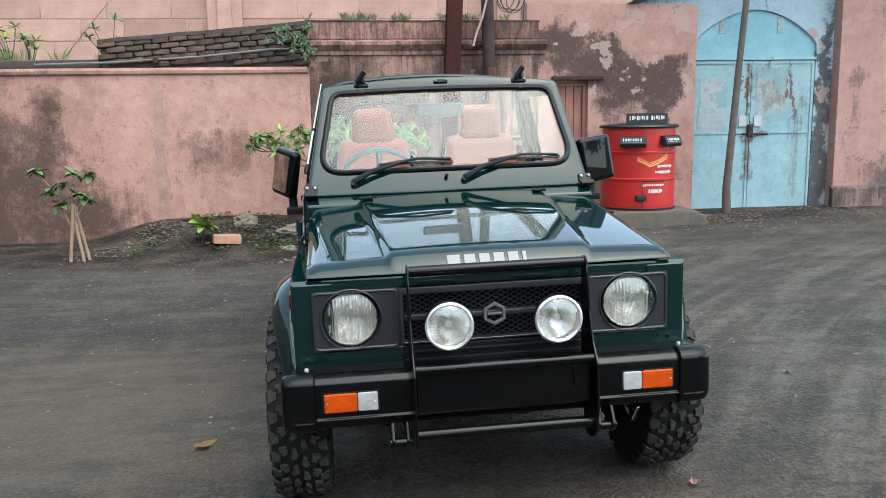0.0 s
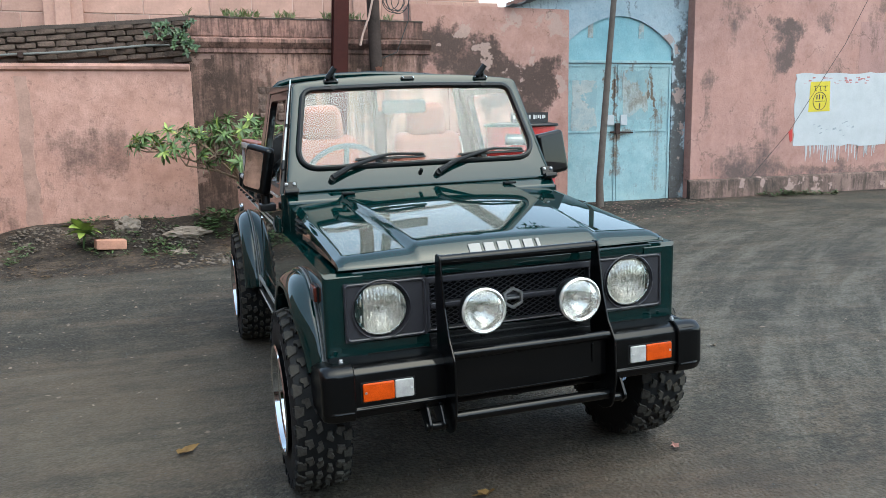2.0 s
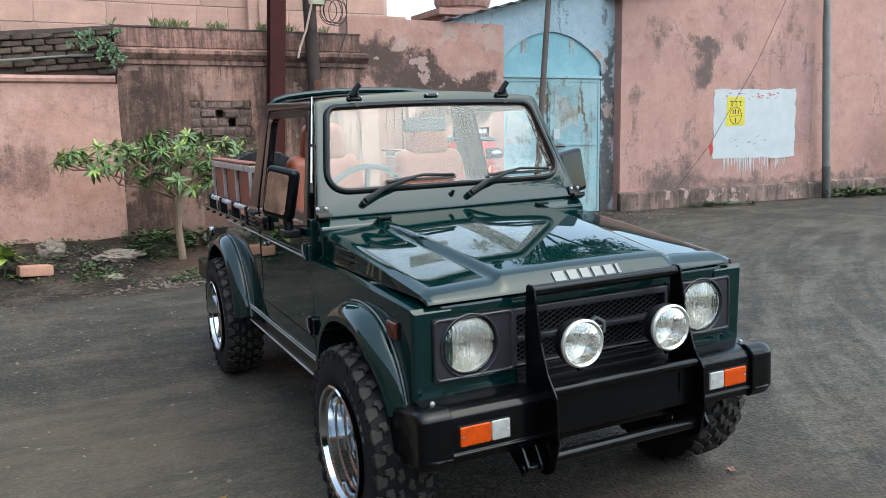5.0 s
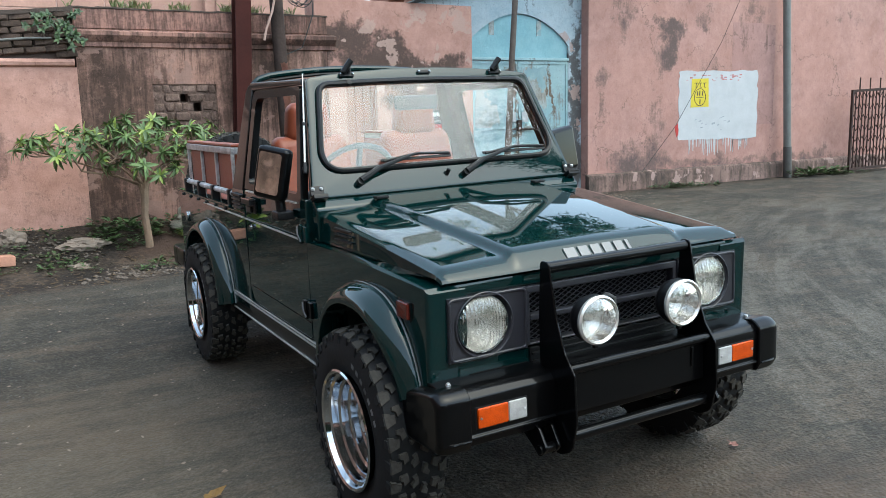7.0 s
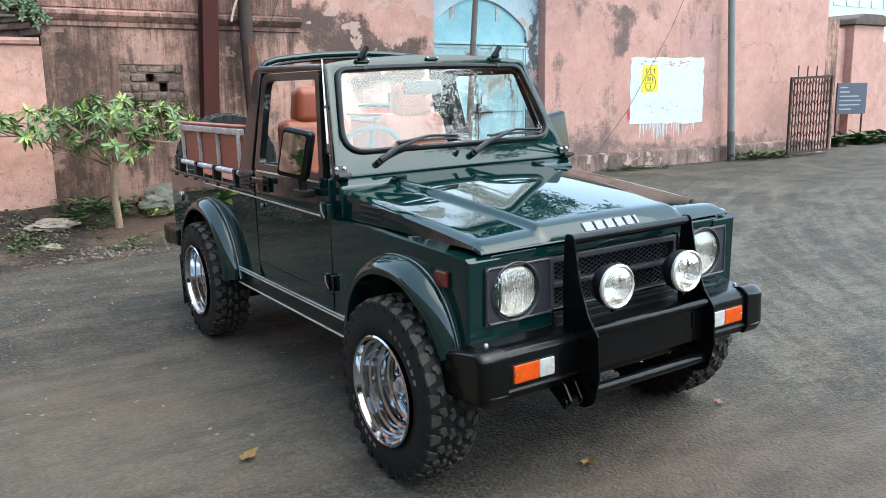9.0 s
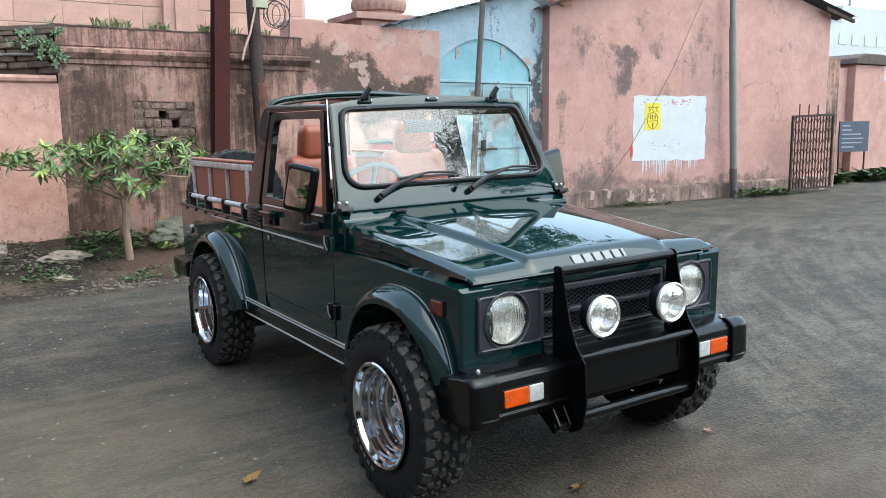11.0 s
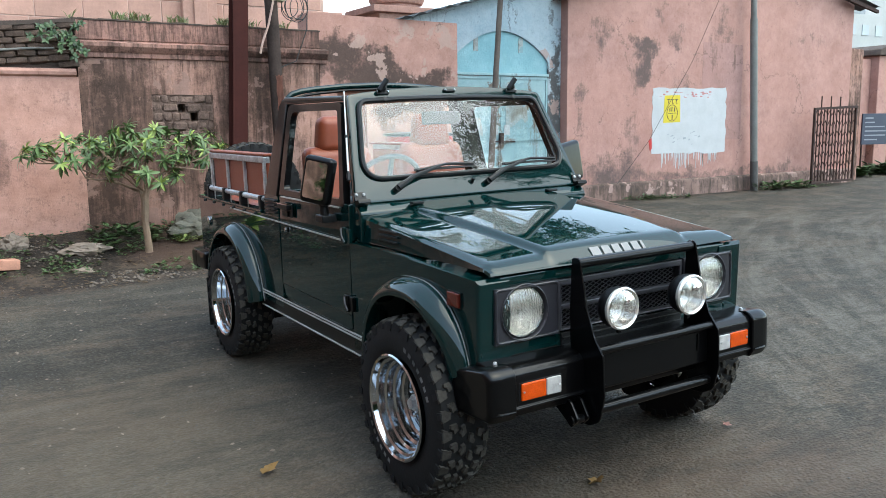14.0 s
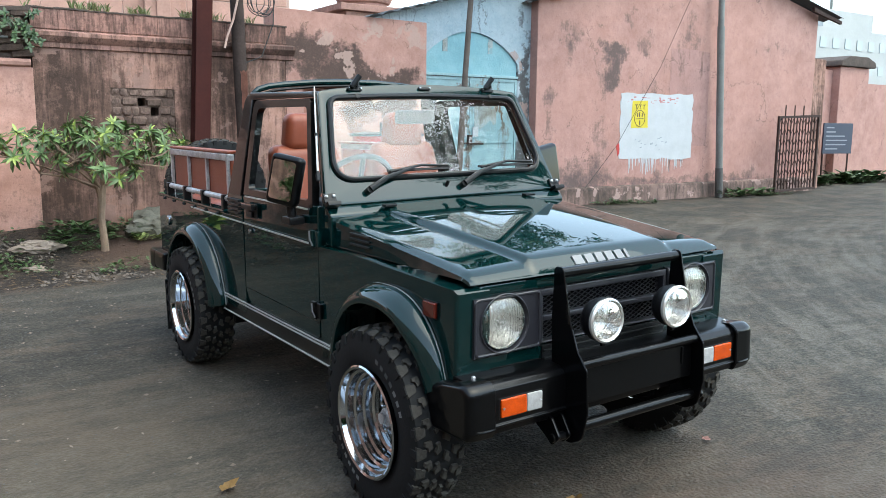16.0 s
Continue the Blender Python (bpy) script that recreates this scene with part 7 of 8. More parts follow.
HUBX = 0.712
wheel(pose(HUBX, 0, WZ, 20, 0, 0))
wheel(pose(HUBX, AX, WZ, 77, 0, 0))
wheel(pose(-HUBX, 0, WZ, -20, 0, 180))
wheel(pose(-HUBX, AX, WZ, -35, 0, 180))
wheel(pose(-0.25, 3.33, 1.0, 0, 0, 90), "spare_wheel")

# underside
# unseen plain boxes, added to keep light off the ground under the car
for name, x0, x1, y0, y1, z0, z1 in (("gearbox", -0.16, 0.16, 0.25, 1.15, 0.26, 0.5), ("fuel_tank", -0.5, 0.1, 2.75, 3.15, 0.28, 0.46), ("silencer", 0.42, 0.58, 1.15, 1.75, 0.27, 0.42), ("transfer_box", -0.3, 0.2, 1.16, 1.5, 0.25, 0.46), ("sump", -0.2, 0.2, -0.3, 0.2, 0.42, 0.6)):
    bm = bmesh.new()
    box(bm, x0, x1, y0, y1, z0, z1)
    bevel(bm, 0.05, 40, 3)
    part(name, bm, M_UNDER, car)
bm = bmesh.new()
tube(bm, [(-0.62, 0, WZ), (0.62, 0, WZ)], 0.045, 12)
bead(bm, (0.18, 0.02, WZ), 0.13, 14)
part("front_axle", bm, M_UNDER, car)
bm = bmesh.new()
tube(bm, [(-0.62, AX, WZ), (0.62, AX, WZ)], 0.045, 12)
bead(bm, (0.1, AX, WZ), 0.13, 14)
part("rear_axle", bm, M_UNDER, car)
for s in (-1, 1):
    bm = bmesh.new()
    box(bm, s * 0.33, s * 0.41, -0.42, 3.2, 0.42, 0.52)
    bevel(bm, 0.01)
    part("chassis_rail", bm, M_UNDER, car)
    bm = bmesh.new()
    tube(bm, [(s * 0.39, -0.46, 0.44), (s * 0.39, -0.2, 0.36), (s * 0.39, 0.0, 0.33), (s * 0.39, 0.3, 0.36), (s * 0.39, 0.5, 0.43)], 0.028, 8)
    part("leaf_spring", bm, M_UNDER, car)

# ---------------------------------------------------------------- plants and loose things


def leaf_mesh(name, length, width, material, droop=0.25, fold=0.15):
    bm = bmesh.new()
    rows = []
    for t in (0, 0.2, 0.45, 0.7, 0.9, 1.0):
        w = width * math.sin(math.pi * min(1, 0.06 + t * 0.94)) ** 0.8 * (1 if t < 1 else 0.05)
        z = -droop * length * t * t
        rows.append([(-w / 2, length * t, z + fold * w), (0, length * t, z), (w / 2, length * t, z + fold * w)])
    grid(bm, rows)
    return finish(bm, name, material, 60)


def tuft(parent, meshes, at, direction, n, rnd, spread=70, size=(0.8, 1.2), name="leaf"):
    """A rosette of leaves round the end of a twig."""
    q = Vector(direction).to_track_quat('Z', 'Y').to_matrix().to_4x4()
    for k in range(n):
        yaw = k * 137.5 + rnd.uniform(-20, 20)
        el = 90 - spread * (0.35 + 0.65 * (k + 0.5) / n) + rnd.uniform(-12, 12)
        s = rnd.uniform(*size)
        ob = new(name, rnd.choice(meshes))
        ob.parent = parent
        ob.matrix_basis = Matrix.Translation(at) @ q @ pose(0, 0, 0, 0, 0, yaw) @ pose(0, 0, 0, el, rnd.uniform(-15, 15), 0) @ Matrix.Scale(s, 4)


# frangipani before the sooty wall
rnd = random.Random(31)
TX, TY, TZ = -0.39, 6.68, 0.02
frangi = thing("frangipani_tree", "small frangipani tree with long green leaves", "tree")
bm = bmesh.new()
tube(bm, [(TX, TY, TZ - 0.05), (TX + 0.005, TY, 0.15), (TX - 0.02, TY, 0.45), (TX + 0.0, TY, 0.72), (TX + 0.01, TY, 0.8)], [0.055, 0.042, 0.04, 0.045, 0.04], 10)
for v in bm.verts:
    v.co += Vector((noise.noise(v.co * 12), noise.noise(v.co * 13), 0)) * 0.006
part("trunk", bm, M_BARK, frangi)
for x1, z1, r in ((-0.1, 1.05, 0.026), (0.05, 1.0, 0.022), (0.02, 1.1, 0.02)):
    bm = bmesh.new()
    tube(bm, [(TX, TY, 0.58), (TX + x1 * 0.35, TY - 0.01, 0.75), (TX + x1, TY - 0.03, z1)], [r * 1.25, r, r * 0.7], 8)
    part("limb", bm, M_BARK, frangi)
twigs = []
limb_spec = [(-1.02, 0.0, 1.28), (-0.8, -0.2, 1.36), (-0.62, 0.2, 1.38), (-0.35, -0.25, 1.42), (-0.12, 0.1, 1.5), (0.1, -0.25, 1.46), (0.3, 0.15, 1.44), (0.5, -0.1, 1.38), (0.72, 0.1, 1.3), (-0.45, -0.35, 1.08), (0.15, -0.35, 1.12), (0.0, -0.15, 1.22), (0.4, -0.3, 1.18), (-0.75, -0.1, 1.2), (-0.2, -0.4, 1.3), (0.62, -0.25, 1.22), (-0.05, -0.42, 1.0)]
limb_spec += [(-0.2, -0.25, 0.9), (0.12, -0.3, 0.88), (-0.38, -0.2, 0.98), (0.3, -0.25, 0.95), (-0.6, -0.3, 1.15), (-0.85, -0.25, 1.12), (-0.5, -0.3, 1.3), (-0.95, -0.1, 1.3), (0.42, 0.05, 1.4), (0.0, -0.3, 1.36), (-0.25, 0.2, 1.44), (0.66, -0.05, 1.32), (-0.7, 0.1, 1.3), (0.2, 0.2, 1.42), (-0.15, -0.35, 1.15), (-0.1, -0.3, 0.98), (-0.7, -0.25, 1.08), (-0.25, -0.2, 1.05), (0.3, -0.1, 1.02), (-0.55, -0.1, 1.05), (-1.0, 0.05, 1.08), (0.62, 0.0, 1.08), (0.12, -0.3, 1.25), (-0.35, -0.1, 1.2), (-0.9, 0.15, 1.2), (-0.6, -0.15, 1.25), (-0.3, 0.1, 1.33), (0.2, 0.0, 1.34), (0.55, 0.15, 1.3), (-1.1, -0.15, 1.2), (0.82, -0.1, 1.2), (-0.15, -0.3, 1.42), (0.3, -0.35, 1.3)]
limb_spec = [p for p in limb_spec if not (p[0] < -0.5 and p[2] < 1.12) and not (p[2] < 0.96 and p[0] < -0.15)]
limb_spec += [(-1.2, -0.05, 1.19), (-1.14, 0.1, 1.27), (-1.05, -0.15, 1.3), (0.9, 0.0, 1.28), (0.95, 0.12, 1.14), (0.78, 0.1, 1.4)]
for _ in range(26):
    x = rnd.uniform(-0.75, 0.75)
    limb_spec.append((x, rnd.uniform(-0.4, 0.3), rnd.uniform(1.12, 1.42) - 0.12 * abs(x)))
forks = []
for dx, dy, z in ((-0.85, -0.05, 1.12), (-0.5, 0.15, 1.2), (-0.3, -0.3, 1.08), (0.05, 0.05, 1.25), (0.25, -0.28, 1.05), (0.55, 0.05, 1.1), (-0.62, -0.2, 0.96)):
    st, end = Vector((TX, TY, rnd.uniform(0.74, 0.8))), Vector((TX + dx, TY + dy, z))
    mid = st.lerp(end, 0.5) + Vector((0, 0, 0.03))
    bm = bmesh.new()
    tube(bm, [st, st.lerp(mid, 0.5), mid, end], [0.016, 0.013, 0.011, 0.008], 7)
    part("limb", bm, M_BARK, frangi)
    forks += [mid, mid.lerp(end, 0.5), end]
for dx, dy, z in limb_spec:
    end = Vector((TX + dx, TY + dy, z))
    st = min(forks, key=lambda p: (p - end).length + 0.25 * abs(p.x - TX))
    mid = st.lerp(end, 0.6) + Vector((0.02, 0, -0.04))
    bm = bmesh.new()
    tube(bm, [st, mid, end], [0.010, 0.008, 0.007], 6)
    part("twig", bm, M_BARK, frangi)
    twigs.append((end, (end - mid).normalized()))
lm = [leaf_mesh("leaf", 0.16, 0.042, M_LEAF, 0.5), leaf_mesh("leaf", 0.18, 0.046, M_LEAF, 0.35), leaf_mesh("leaf", 0.13, 0.038, M_LEAF, 0.6)]
ly = [leaf_mesh("leaf", 0.14, 0.036, M_LEAFYELLOW, 0.25)]
for i, (e, d) in enumerate(twigs):
    tuft(frangi, lm + (ly * (1 + i % 3) if i % 2 else []), e, d, 20, rnd, 125, (0.5, 0.88))


def weed(at, h, n, rnd, name, label, material=None, meshes=None, stems=3):
    p = thing(name, label, "plant")
    for k in range(stems):
        top = Vector(at) + Vector((rnd.uniform(-0.3, 0.3) * h, rnd.uniform(-0.3, 0.3) * h, h * rnd.uniform(0.6, 1.0)))
        bm = bmesh.new()
        tube(bm, [at, Vector(at).lerp(top, 0.5) + Vector((0.02, 0, 0.03)), top], [0.009, 0.007, 0.004], 5)
        part("stem", bm, M_WEED, p)
        tuft(p, meshes, top, (rnd.uniform(-0.4, 0.4), rnd.uniform(-0.4, 0.4), 1), n, rnd, 95)
    return p


broad = [leaf_mesh("leaf", 0.2, 0.11, M_LEAFYELLOW, 0.3), leaf_mesh("leaf", 0.17, 0.1, M_LEAF, 0.3)]
small = [leaf_mesh("leaf", 0.07, 0.04, M_WEED, 0.3), leaf_mesh("leaf", 0.09, 0.045, M_WEED, 0.3)]
gz = ground_z
weed((-2.15, 6.5, gz(-2.15, 6.5)), 0.22, 7, rnd, "broad_leaf_weed", "bright broad-leaved weed in the dirt", meshes=broad)

# sapling with stakes
sap = thing("staked_sapling", "young sapling tied between bamboo stakes", "plant")
sx, sy = -3.42, 6.0
for a, b in (((-0.04, -0.05), (0.02, 0)), ((0.1, -0.02), (0.0, 0.02)), ((0.14, 0.06), (0.03, 0.0))):
    bm = bmesh.new()
    tube(bm, [(sx + a[0], sy + a[1], -0.05), (sx + b[0], sy + b[1], 0.62)], 0.018, 8)
    part("stake", bm, M_STAKE, sap)
for dx, dz in ((-0.33, 0.98), (-0.2, 0.75), (-0.05, 0.82), (0.22, 0.92), (0.1, 0.72), (0.16, 0.66), (-0.1, 0.62), (0.05, 0.95)):
    bm = bmesh.new()
    tube(bm, [(sx, sy, 0.3), (sx + dx * 0.4, sy, dz * 0.75), (sx + dx, sy, dz)], [0.01, 0.008, 0.004], 6)
    part("twig", bm, M_BARK, sap)
    tuft(sap, [leaf_mesh("leaf", 0.12, 0.075, M_LEAF, 0.4)], (sx + dx, sy, dz), (dx, 0, 1), 9, rnd, 120)

# weeds, grass and rubble as loose cover


def scatter(name, label, category, n, place, one, material, seed):
    rnd = random.Random(seed)
    verts, faces = [], []
    for _ in range(n):
        x, y = place(rnd)
        one(rnd, x, y, gz(x, y), verts, faces)
    me = bpy.data.meshes.new(name)
    me.from_pydata(verts, [], faces)
    me.materials.append(material)
    me.polygons.foreach_set("use_smooth", [False] * len(me.polygons))
    ob = new(name, me)
    return tagged(ob, label, category, kind="stuff")


def pebble(size):
    def f(rnd, x, y, z, verts, faces):
        s = size * rnd.uniform(0.35, 1.0) ** 1.6
        b = len(verts)
        for p in ((1, 0, 0), (-1, 0, 0), (0, 1, 0), (0, -1, 0), (0, 0, 1), (0, 0, -1), (0.6, 0.6, 0.5), (-0.6, -0.5, 0.55)):
            verts.append((x + p[0] * s * rnd.uniform(0.6, 1.3), y + p[1] * s * rnd.uniform(0.6, 1.3), z + p[2] * s * rnd.uniform(0.4, 0.8)))
        for t in ((0, 6, 4), (6, 2, 4), (0, 2, 6), (2, 1, 4), (1, 7, 4), (7, 3, 4), (1, 3, 7), (3, 0, 4), (2, 0, 5), (1, 2, 5), (3, 1, 5), (0, 3, 5)):
            faces.append(tuple(b + i for i in t))
    return f


def blade(hgt, wid):
    def f(rnd, x, y, z, verts, faces):
        for _ in range(5):
            b = len(verts)
            a = rnd.uniform(0, 6.28)
            h, w = hgt * rnd.uniform(0.4, 1.0), wid * rnd.uniform(0.6, 1.2)
            lx, ly = rnd.uniform(-0.7, 0.7) * h, rnd.uniform(-0.7, 0.7) * h
            c, s = math.cos(a) * w, math.sin(a) * w
            verts.extend([(x - c * 0.3, y - s * 0.3, z - 0.01), (x + c * 0.3, y + s * 0.3, z - 0.01), (x + lx * 0.5 + c, y + ly * 0.5 + s, z + h * 0.6), (x + lx * 0.5 - c, y + ly * 0.5 - s, z + h * 0.6), (x + lx, y + ly, z + h * 0.85)])
            faces.extend([(b, b + 1, b + 2, b + 3), (b + 3, b + 2, b + 4)])
    return f


def leafy(size, n=9):
    """A low clump of small broad leaves on short stalks."""
    def f(rnd, x, y, z, verts, faces):
        k = rnd.uniform(0.5, 1.2)
        for _ in range(n):
            b = len(verts)
            a, el = rnd.uniform(0, 6.28), rnd.uniform(-0.1, 0.75)
            l, w = size * k * rnd.uniform(0.6, 1.1), size * k * rnd.uniform(0.22, 0.36)
            out = rnd.uniform(0.15, 0.8) * size * k
            c, q = math.cos(a), math.sin(a)
            px, py, pz = x + c * out, y + q * out, z + rnd.uniform(0.1, 0.95) * size * k
            for u, v, h in ((0, 0, 0), (0.35, 1, 0.12), (0.75, 0.75, 0.0), (1, 0, -0.2), (0.75, -0.75, 0.0), (0.35, -1, 0.12)):
                verts.append((px + l * u * c - w * v * q, py + l * u * q + w * v * c, pz + l * (u * math.sin(el) + h * 0.6)))
            faces.extend([(b, b + 1, b + 2, b + 3), (b, b + 3, b + 4, b + 5)])
    return f


def strip(x0, x1, y0, y1, clump=0):
    def f(rnd):
        while True:
            x, y = rnd.uniform(x0, x1), rnd.uniform(y0, y1)
            if not clump or noise.noise((x * clump, y * clump, 1.7)) > 0.05:
                return x, y
    return f


scatter("weed_patch", "low green weeds on the earth bank", "weeds", 260, strip(-2.9, 2.0, 5.7, 7.45, 1.6), leafy(0.055, 7), M_WEED, 41)
scatter("weed_patch", "low green weeds along the plinth", "weeds", 90, strip(7.0, 13.5, 7.0, 7.33, 1.3), leafy(0.06, 7), M_WEED, 42)
scatter("weed_patch", "leafy green weeds at the foot of the post", "weeds", 22, strip(10.6, 12.1, 7.05, 7.33, 0), leafy(0.13), M_WEED, 142)
scatter("weed_patch", "low green weeds under the board", "weeds", 130, strip(15.0, 18.5, 8.0, 8.8, 1.1), leafy(0.2, 12), M_WEED, 43)
scatter("weed_patch", "dark leafy weeds round the tree foot", "weeds", 34, strip(-1.0, 0.2, 6.7, 7.3, 0), leafy(0.1), M_WEED, 143)
scatter("weed_patch", "pale dry weeds on the rubble heap", "weeds", 60, strip(0.0, 0.9, 6.75, 7.3, 0), leafy(0.07), M_GRASS, 144)
scatter("gravel", "loose pale gravel on the asphalt", "gravel", 9000, strip(-6, 9, -3, 6.4, 0), pebble(0.008), M_ROADSTONE, 44)
scatter("gravel", "scattered pale stones on the asphalt", "gravel", 420, strip(-5, 3.5, 0.5, 5.8, 0), pebble(0.015), M_STONE, 61)
def litter(size):
    def f(rnd, x, y, z, verts, faces):
        a, s = rnd.uniform(0, 6.28), size * rnd.uniform(0.5, 1.0)
        c, n = math.cos(a), math.sin(a)
        b = len(verts)
        for u, v, w in ((-1, 0, 0), (0, -0.4, 0.12), (1, 0, 0.25), (0, 0.4, 0.12), (0, 0, 0)):
            verts.append((x + s * (u * c - v * n), y + s * (u * n + v * c), z + 0.006 + s * w * rnd.uniform(0.3, 1.4)))
        faces.extend([(b, b + 1, b + 4), (b + 1, b + 2, b + 4), (b + 2, b + 3, b + 4), (b + 3, b, b + 4)])
    return f


scatter("leaf_litter", "dry brown leaf litter on the bank", "leaves", 1500, strip(-3.8, 2.4, 5.2, 7.4, 0), litter(0.034), M_LITTER, 48)
scatter("leaf_litter", "dry pinkish litter before the gate", "leaves", 260, strip(2.4, 6.6, 6.0, 7.4, 0), litter(0.035), M_PINKLEAF, 49)
scatter("stone_chips", "pale flat chips strewn over the asphalt", "chips", 330, strip(-5.0, 2.0, 1.3, 6.0, 0), litter(0.02), M_STONE, 63)
scatter("rubble", "small stones along the gate sill", "rubble", 420, strip(3.6, 7.2, 6.5, 7.5, 1.5), pebble(0.022), M_STONE, 50)
scatter("rubble", "small stones and rubble on the bank", "rubble", 1500, strip(-3.6, 2.5, 5.4, 7.4, 1.2), pebble(0.03), M_CONCRETE, 45)


def wall_top_grass(name, x0, x1, y, zf, n, h, seed):
    rnd = random.Random(seed)
    verts, faces = [], []
    f = blade(h, 0.006)
    for _ in range(n):
        x = rnd.uniform(x0, x1)
        if noise.noise((x * 2.3, seed, 0)) > 0.0:
            f(rnd, x, y + rnd.uniform(-0.1, 0.1), zf(x), verts, faces)
    me = bpy.data.meshes.new(name)
    me.from_pydata(verts, [], faces)
    me.materials.append(M_GRASS)
    return tagged(new(name, me), "grass and weeds growing on the wall top", "grass", kind="stuff")


wall_top_grass("wall_top_grass", -0.9, 2.0, 7.7, lambda x: 2.72, 300, 0.16, 51)
for px, ph, pn in ((-3.36, 0.62, 3), (-3.2, 0.4, 2), (-4.3, 0.42, 5), (-4.55, 0.55, 5), (-4.85, 0.5, 5), (-5.1, 0.6, 5)):
    weed((px, 7.72, 2.15), ph, 16, rnd, "wall_weed", "feathery green weed growing on the wall top", meshes=[leaf_mesh("leaf", 0.13, 0.022, M_LEAFYELLOW, 0.2), leaf_mesh("leaf", 0.11, 0.02, M_LEAF, 0.3)], stems=pn)
wall_top_grass("wall_top_grass", -6.0, -3.4, 7.75, lambda x: 2.2, 200, 0.32, 52)
# creeper hanging at the end of the brick top
tiny = [leaf_mesh("leaf", 0.05, 0.026, M_TREELEAF, 0.3), leaf_mesh("leaf", 0.06, 0.03, M_WEED, 0.3)]
creep = thing("wall_creeper", "green creeper hanging over the wall corner", "plant")
for k in range(9):
    a = Vector((-1.0 + 0.06 * rnd.uniform(-1, 1), 7.46, 2.5 + 0.1 * rnd.random()))
    b = a + Vector((rnd.uniform(-0.4, 0.25), -0.08, rnd.uniform(-0.35, 0.08)))
    bm = bmesh.new()
    tube(bm, [a, a.lerp(b, 0.5) + Vector((0, -0.05, 0.05)), b], 0.005, 5)
    part("stem", bm, M_WEED, creep)
    for t in (0.4, 0.7, 1.0):
        tuft(creep, tiny, a.lerp(b, t) + Vector((0, -0.04, 0.03)), (0, -1, 0.6), 7, rnd, 110)

# loose bricks and rocks
loose = thing("loose_brick", "loose red brick lying in the dirt", "brick", at=pose(-1.87, 6.5, gz(-1.87, 6.5) + 0.05, 0, 4, 14))
bm = bmesh.new()
box(bm, -0.16, 0.16, -0.08, 0.08, -0.05, 0.055)
bevel(bm, 0.012, 30, 2)
part("brick_body", bm, M_BRICKNEW, loose)


def rock(x, y, s, seed, label):
    bm = bmesh.new()
    bmesh.ops.create_icosphere(bm, subdivisions=4, radius=1)
    for v in bm.verts:
        n = noise.noise(v.co * 1.3 + Vector((seed, 0, 0))) * 0.5 + noise.noise(v.co * 4 + Vector((seed, 2, 0))) * 0.22 + noise.noise(v.co * 11 + Vector((seed, 2, 5))) * 0.1
        v.co *= 1 + n
        v.co = Vector((v.co.x * s[0] + x, v.co.y * s[1] + y, v.co.z * s[2] + gz(x, y) + s[2] * 0.3))
    return tagged(part("rock", bm, M_RUBBLEHEAP if s[2] > 0.15 else M_STONE, None, smooth=30), label, "rock", group="rocks on the bank")


rock(-1.72, 7.0, (0.14, 0.12, 0.1), 1, "pale broken stone in the dirt")
rock(-1.05, 6.75, (0.22, 0.12, 0.08), 2, "flat pale stone in the dirt")
rock(-1.15, 6.2, (0.1, 0.08, 0.04), 3, "small pale stone in the dirt")
rock(0.35, 7.1, (0.4, 0.28, 0.2), 4, "heap of pale rubble by the wall")

# fallen leaves
for x, y, m, lab, a in ((-1.19, 0.49, M_DRYLEAF, "curled yellow fallen leaf on the asphalt", 30), (0.82, -0.30, M_PINKLEAF, "small pinkish scrap on the asphalt", 80), (-0.1, -0.4, M_DRYLEAF, "brown fallen leaf under the bumper", 200), (1.9, 0.9, M_STONE, "pale scrap on the asphalt", 10), (-2.6, 0.7, M_DRYLEAF, "small yellow fallen leaf on the asphalt", 100)):
    bm = bmesh.new()
    r0 = 0.043 if m == M_DRYLEAF else 0.026
    rim = []
    for k in range(15):
        q = 2 * math.pi * k / 15
        r = r0 * (0.95 + 0.45 * math.cos(5 * q) * (0.5 + 0.5 * math.cos(q))) * (1.25 if k == 0 else 1)
        rim.append(bm.verts.new((r * math.cos(q), 0.62 * r * math.sin(q), 0.5 * r0 * noise.noise((q * 1.7, x * 9, y * 7)) + 0.35 * r0)))
    hub_v = bm.verts.new((0, 0, 0.02 * r0))
    for k in range(15):
        bm.faces.new((hub_v, rim[k], rim[(k + 1) % 15]))
    ob = new("fallen_leaf", finish(bm, "fallen_leaf", m, 40))
    ob.matrix_basis = pose(x, y, gz(x, y) + 0.008, 0, 0, a)
    tagged(ob, lab, "leaf")


# tall trees: the crown over the slim trunk, and one that stands behind the walker


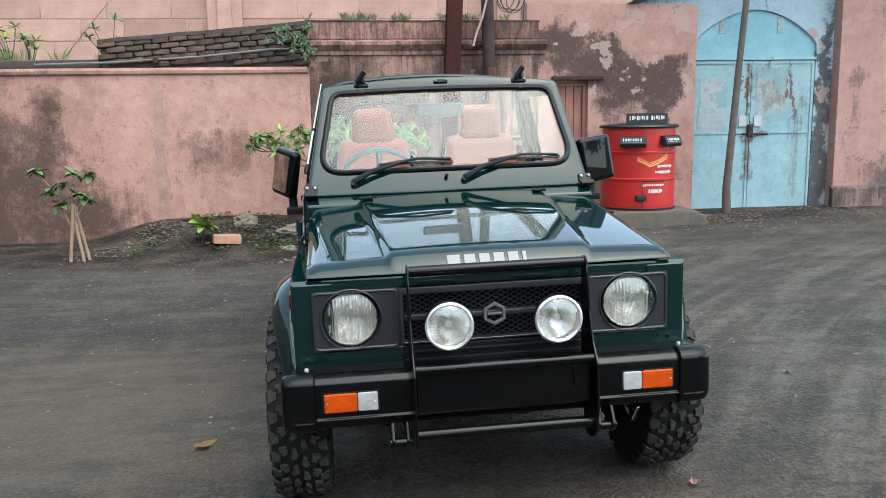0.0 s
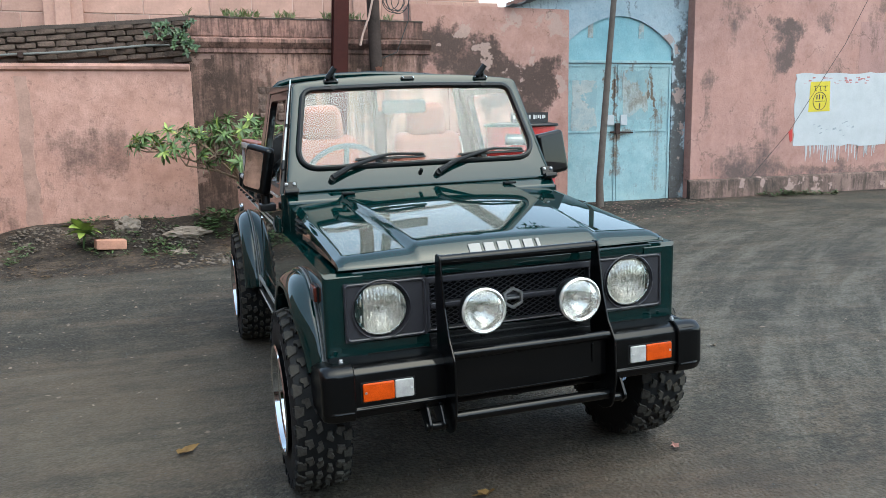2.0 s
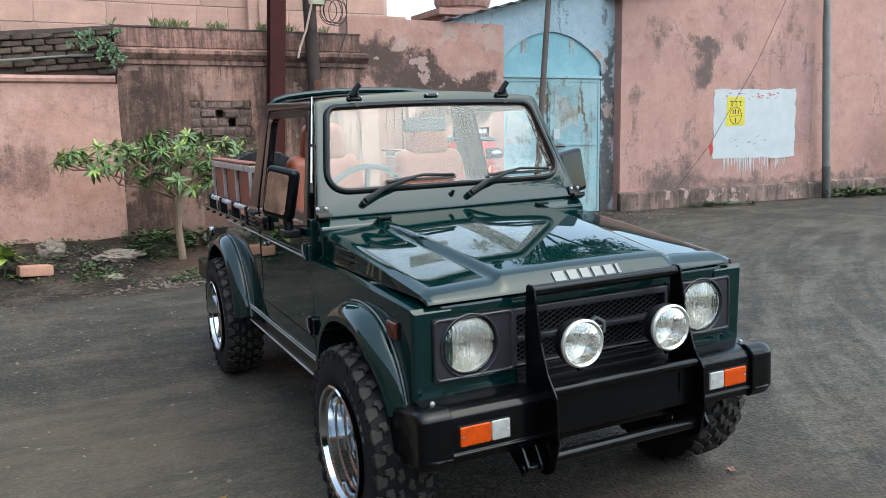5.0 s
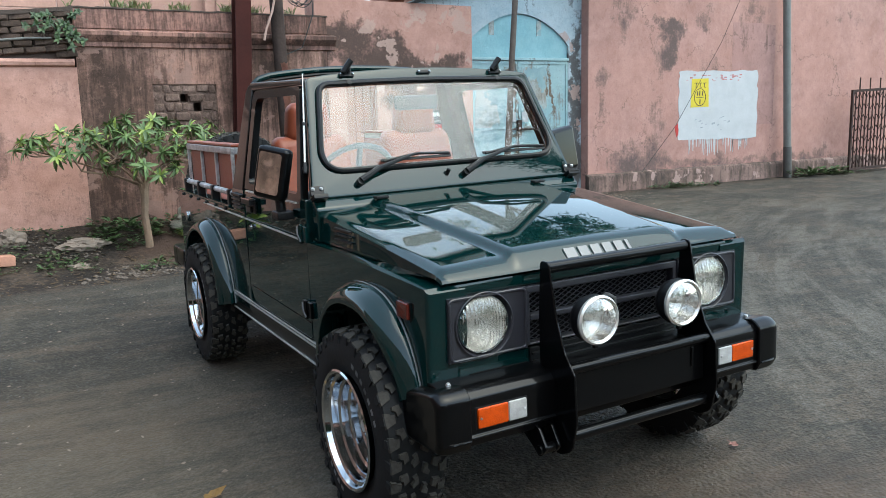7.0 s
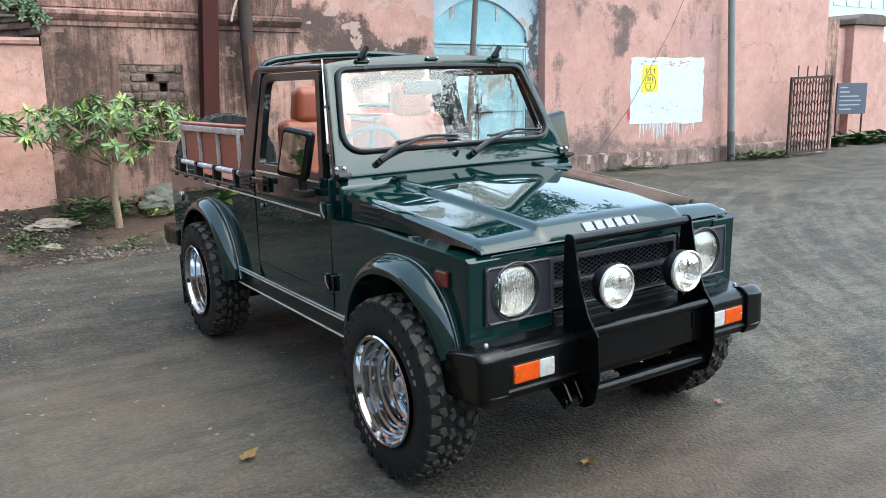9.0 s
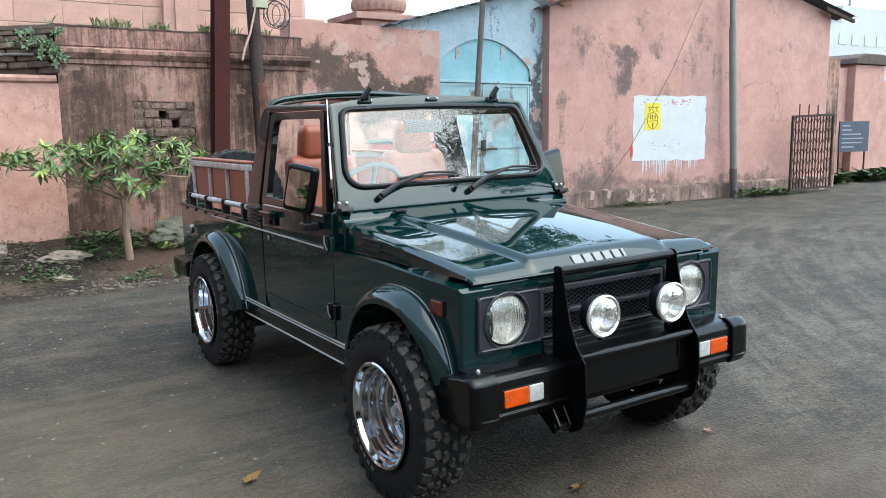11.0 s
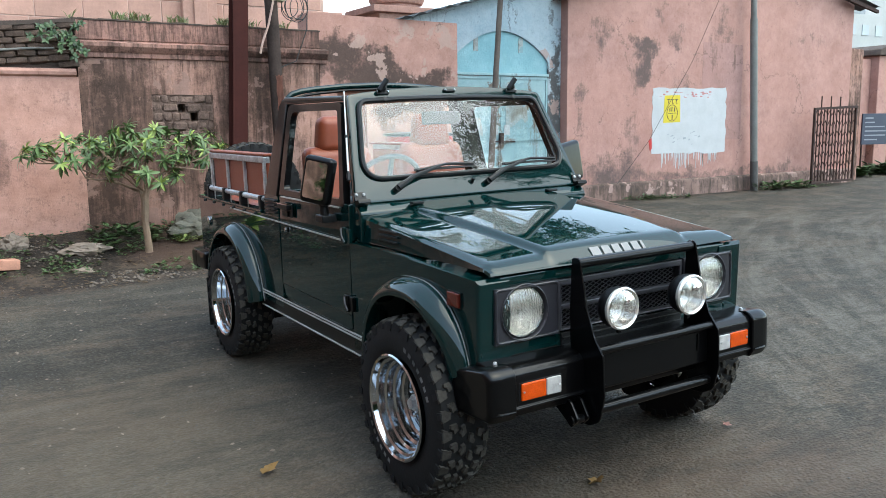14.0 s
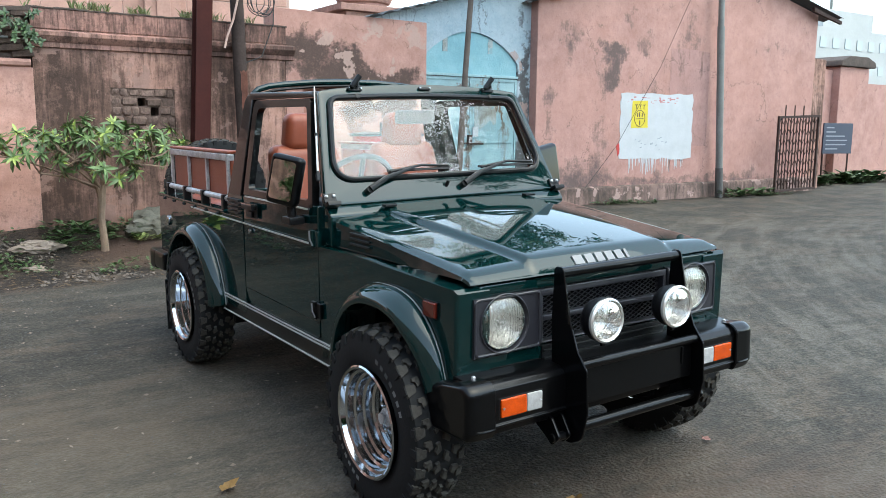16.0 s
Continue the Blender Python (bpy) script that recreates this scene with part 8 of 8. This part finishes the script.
def tall_tree(name, label, base, trunk_pts, radii, crown, n, seed, leaf_size, trunk=None):
    rnd = random.Random(seed)
    t = trunk or thing(name, label, "tree")
    if trunk is None:
        bm = bmesh.new()
        tube(bm, trunk_pts, radii, 10)
        part("trunk", bm, M_TRUNK, t)
    top = Vector(trunk_pts[-1])
    verts, faces = [], []
    clumps = []
    for i in range(34):
        c = Vector(crown[0]) + Vector([rnd.gauss(0, 0.45) * s for s in crown[1]])
        clumps.append((c, rnd.uniform(0.35, 0.8) * min(crown[1]) * 0.5))
        if i < 9:
            bm = bmesh.new()
            tube(bm, [top - Vector((0, 0, 0.3)), top.lerp(c, 0.5) + Vector((0, 0, 0.1)), c], [0.04, 0.025, 0.01], 6)
            part("limb", bm, M_TRUNK, t)
    for _ in range(n):
        c, r = rnd.choice(clumps)
        p = c + Vector((rnd.gauss(0, 0.6), rnd.gauss(0, 0.6), rnd.gauss(0, 0.45))) * r
        p.z = max(p.z, 4.15 if trunk else 0.6)
        d = Vector((rnd.uniform(-1, 1), rnd.uniform(-1, 1), rnd.uniform(-1, 0.4))).normalized()
        e = d.orthogonal().normalized() * leaf_size * 0.22
        b = len(verts)
        L = leaf_size * rnd.uniform(0.7, 1.3)
        verts.extend([p, p + d * L * 0.5 + e, p + d * L, p + d * L * 0.5 - e])
        faces.append((b, b + 1, b + 2, b + 3))
    me = bpy.data.meshes.new("crown")
    me.from_pydata([tuple(v) for v in verts], [], faces)
    me.materials.append(M_TREELEAF)
    ob = new("crown", me)
    ob.parent = t
    tagged(ob, "many small green leaves", kind="stuff")
    return t


tall_tree("slim_tree", "", (4.84, 7.15, 4.4), [(4.80, 7.15, 3.2), (4.84, 7.15, 4.4)], [0.045, 0.04], ((5.5, 6.7, 5.1), (1.7, 1.2, 0.7)), 6000, 61, 0.14, trunk=slim)
tall_tree("tall_tree", "tall leafy tree mirrored in the windscreen", (9, -8, 0), [(10.4, -8.0, -0.1), (10.5, -8.0, 4.0), (10.4, -7.9, 9.0)], [0.25, 0.2, 0.12], ((10.6, -8.0, 11.9), (1.7, 1.7, 1.5)), 9000, 62, 0.13)

# unseen trees added behind the camera to darken the horizon the paint reflects
for k, (x, y) in enumerate(((-5, -15.5), (-6.5, -20), (-2, -17), (4, -16.5), (11, -15))):
    tall_tree("tall_tree", "unseen tree added to darken reflections in the paint", (x, y, 0), [(x, y, -0.1), (x + 0.1, y, 1.4), (x, y + 0.1, 3.0)], [0.25, 0.2, 0.14], ((x, y, 3.4), (2.8, 2.8, 2.4)), 6000, 70 + k, 0.34)

tall_tree("small_tree", "small dense tree before the boundary wall", (-7.0, -0.5, 0), [(-7.0, -0.5, -0.1), (-7.0, -0.5, 0.5), (-7.0, -0.48, 0.9)], [0.06, 0.05, 0.04], ((-7.0, -0.42, 1.0), (0.4, 0.62, 0.5)), 9000, 81, 0.09)

scatter("gravel", "coarse grey gravel and grit at the road edge", "gravel", 6000, strip(-6, 1.5, 2.2, 6.2, 0), pebble(0.010), M_ROADSTONE, 47)
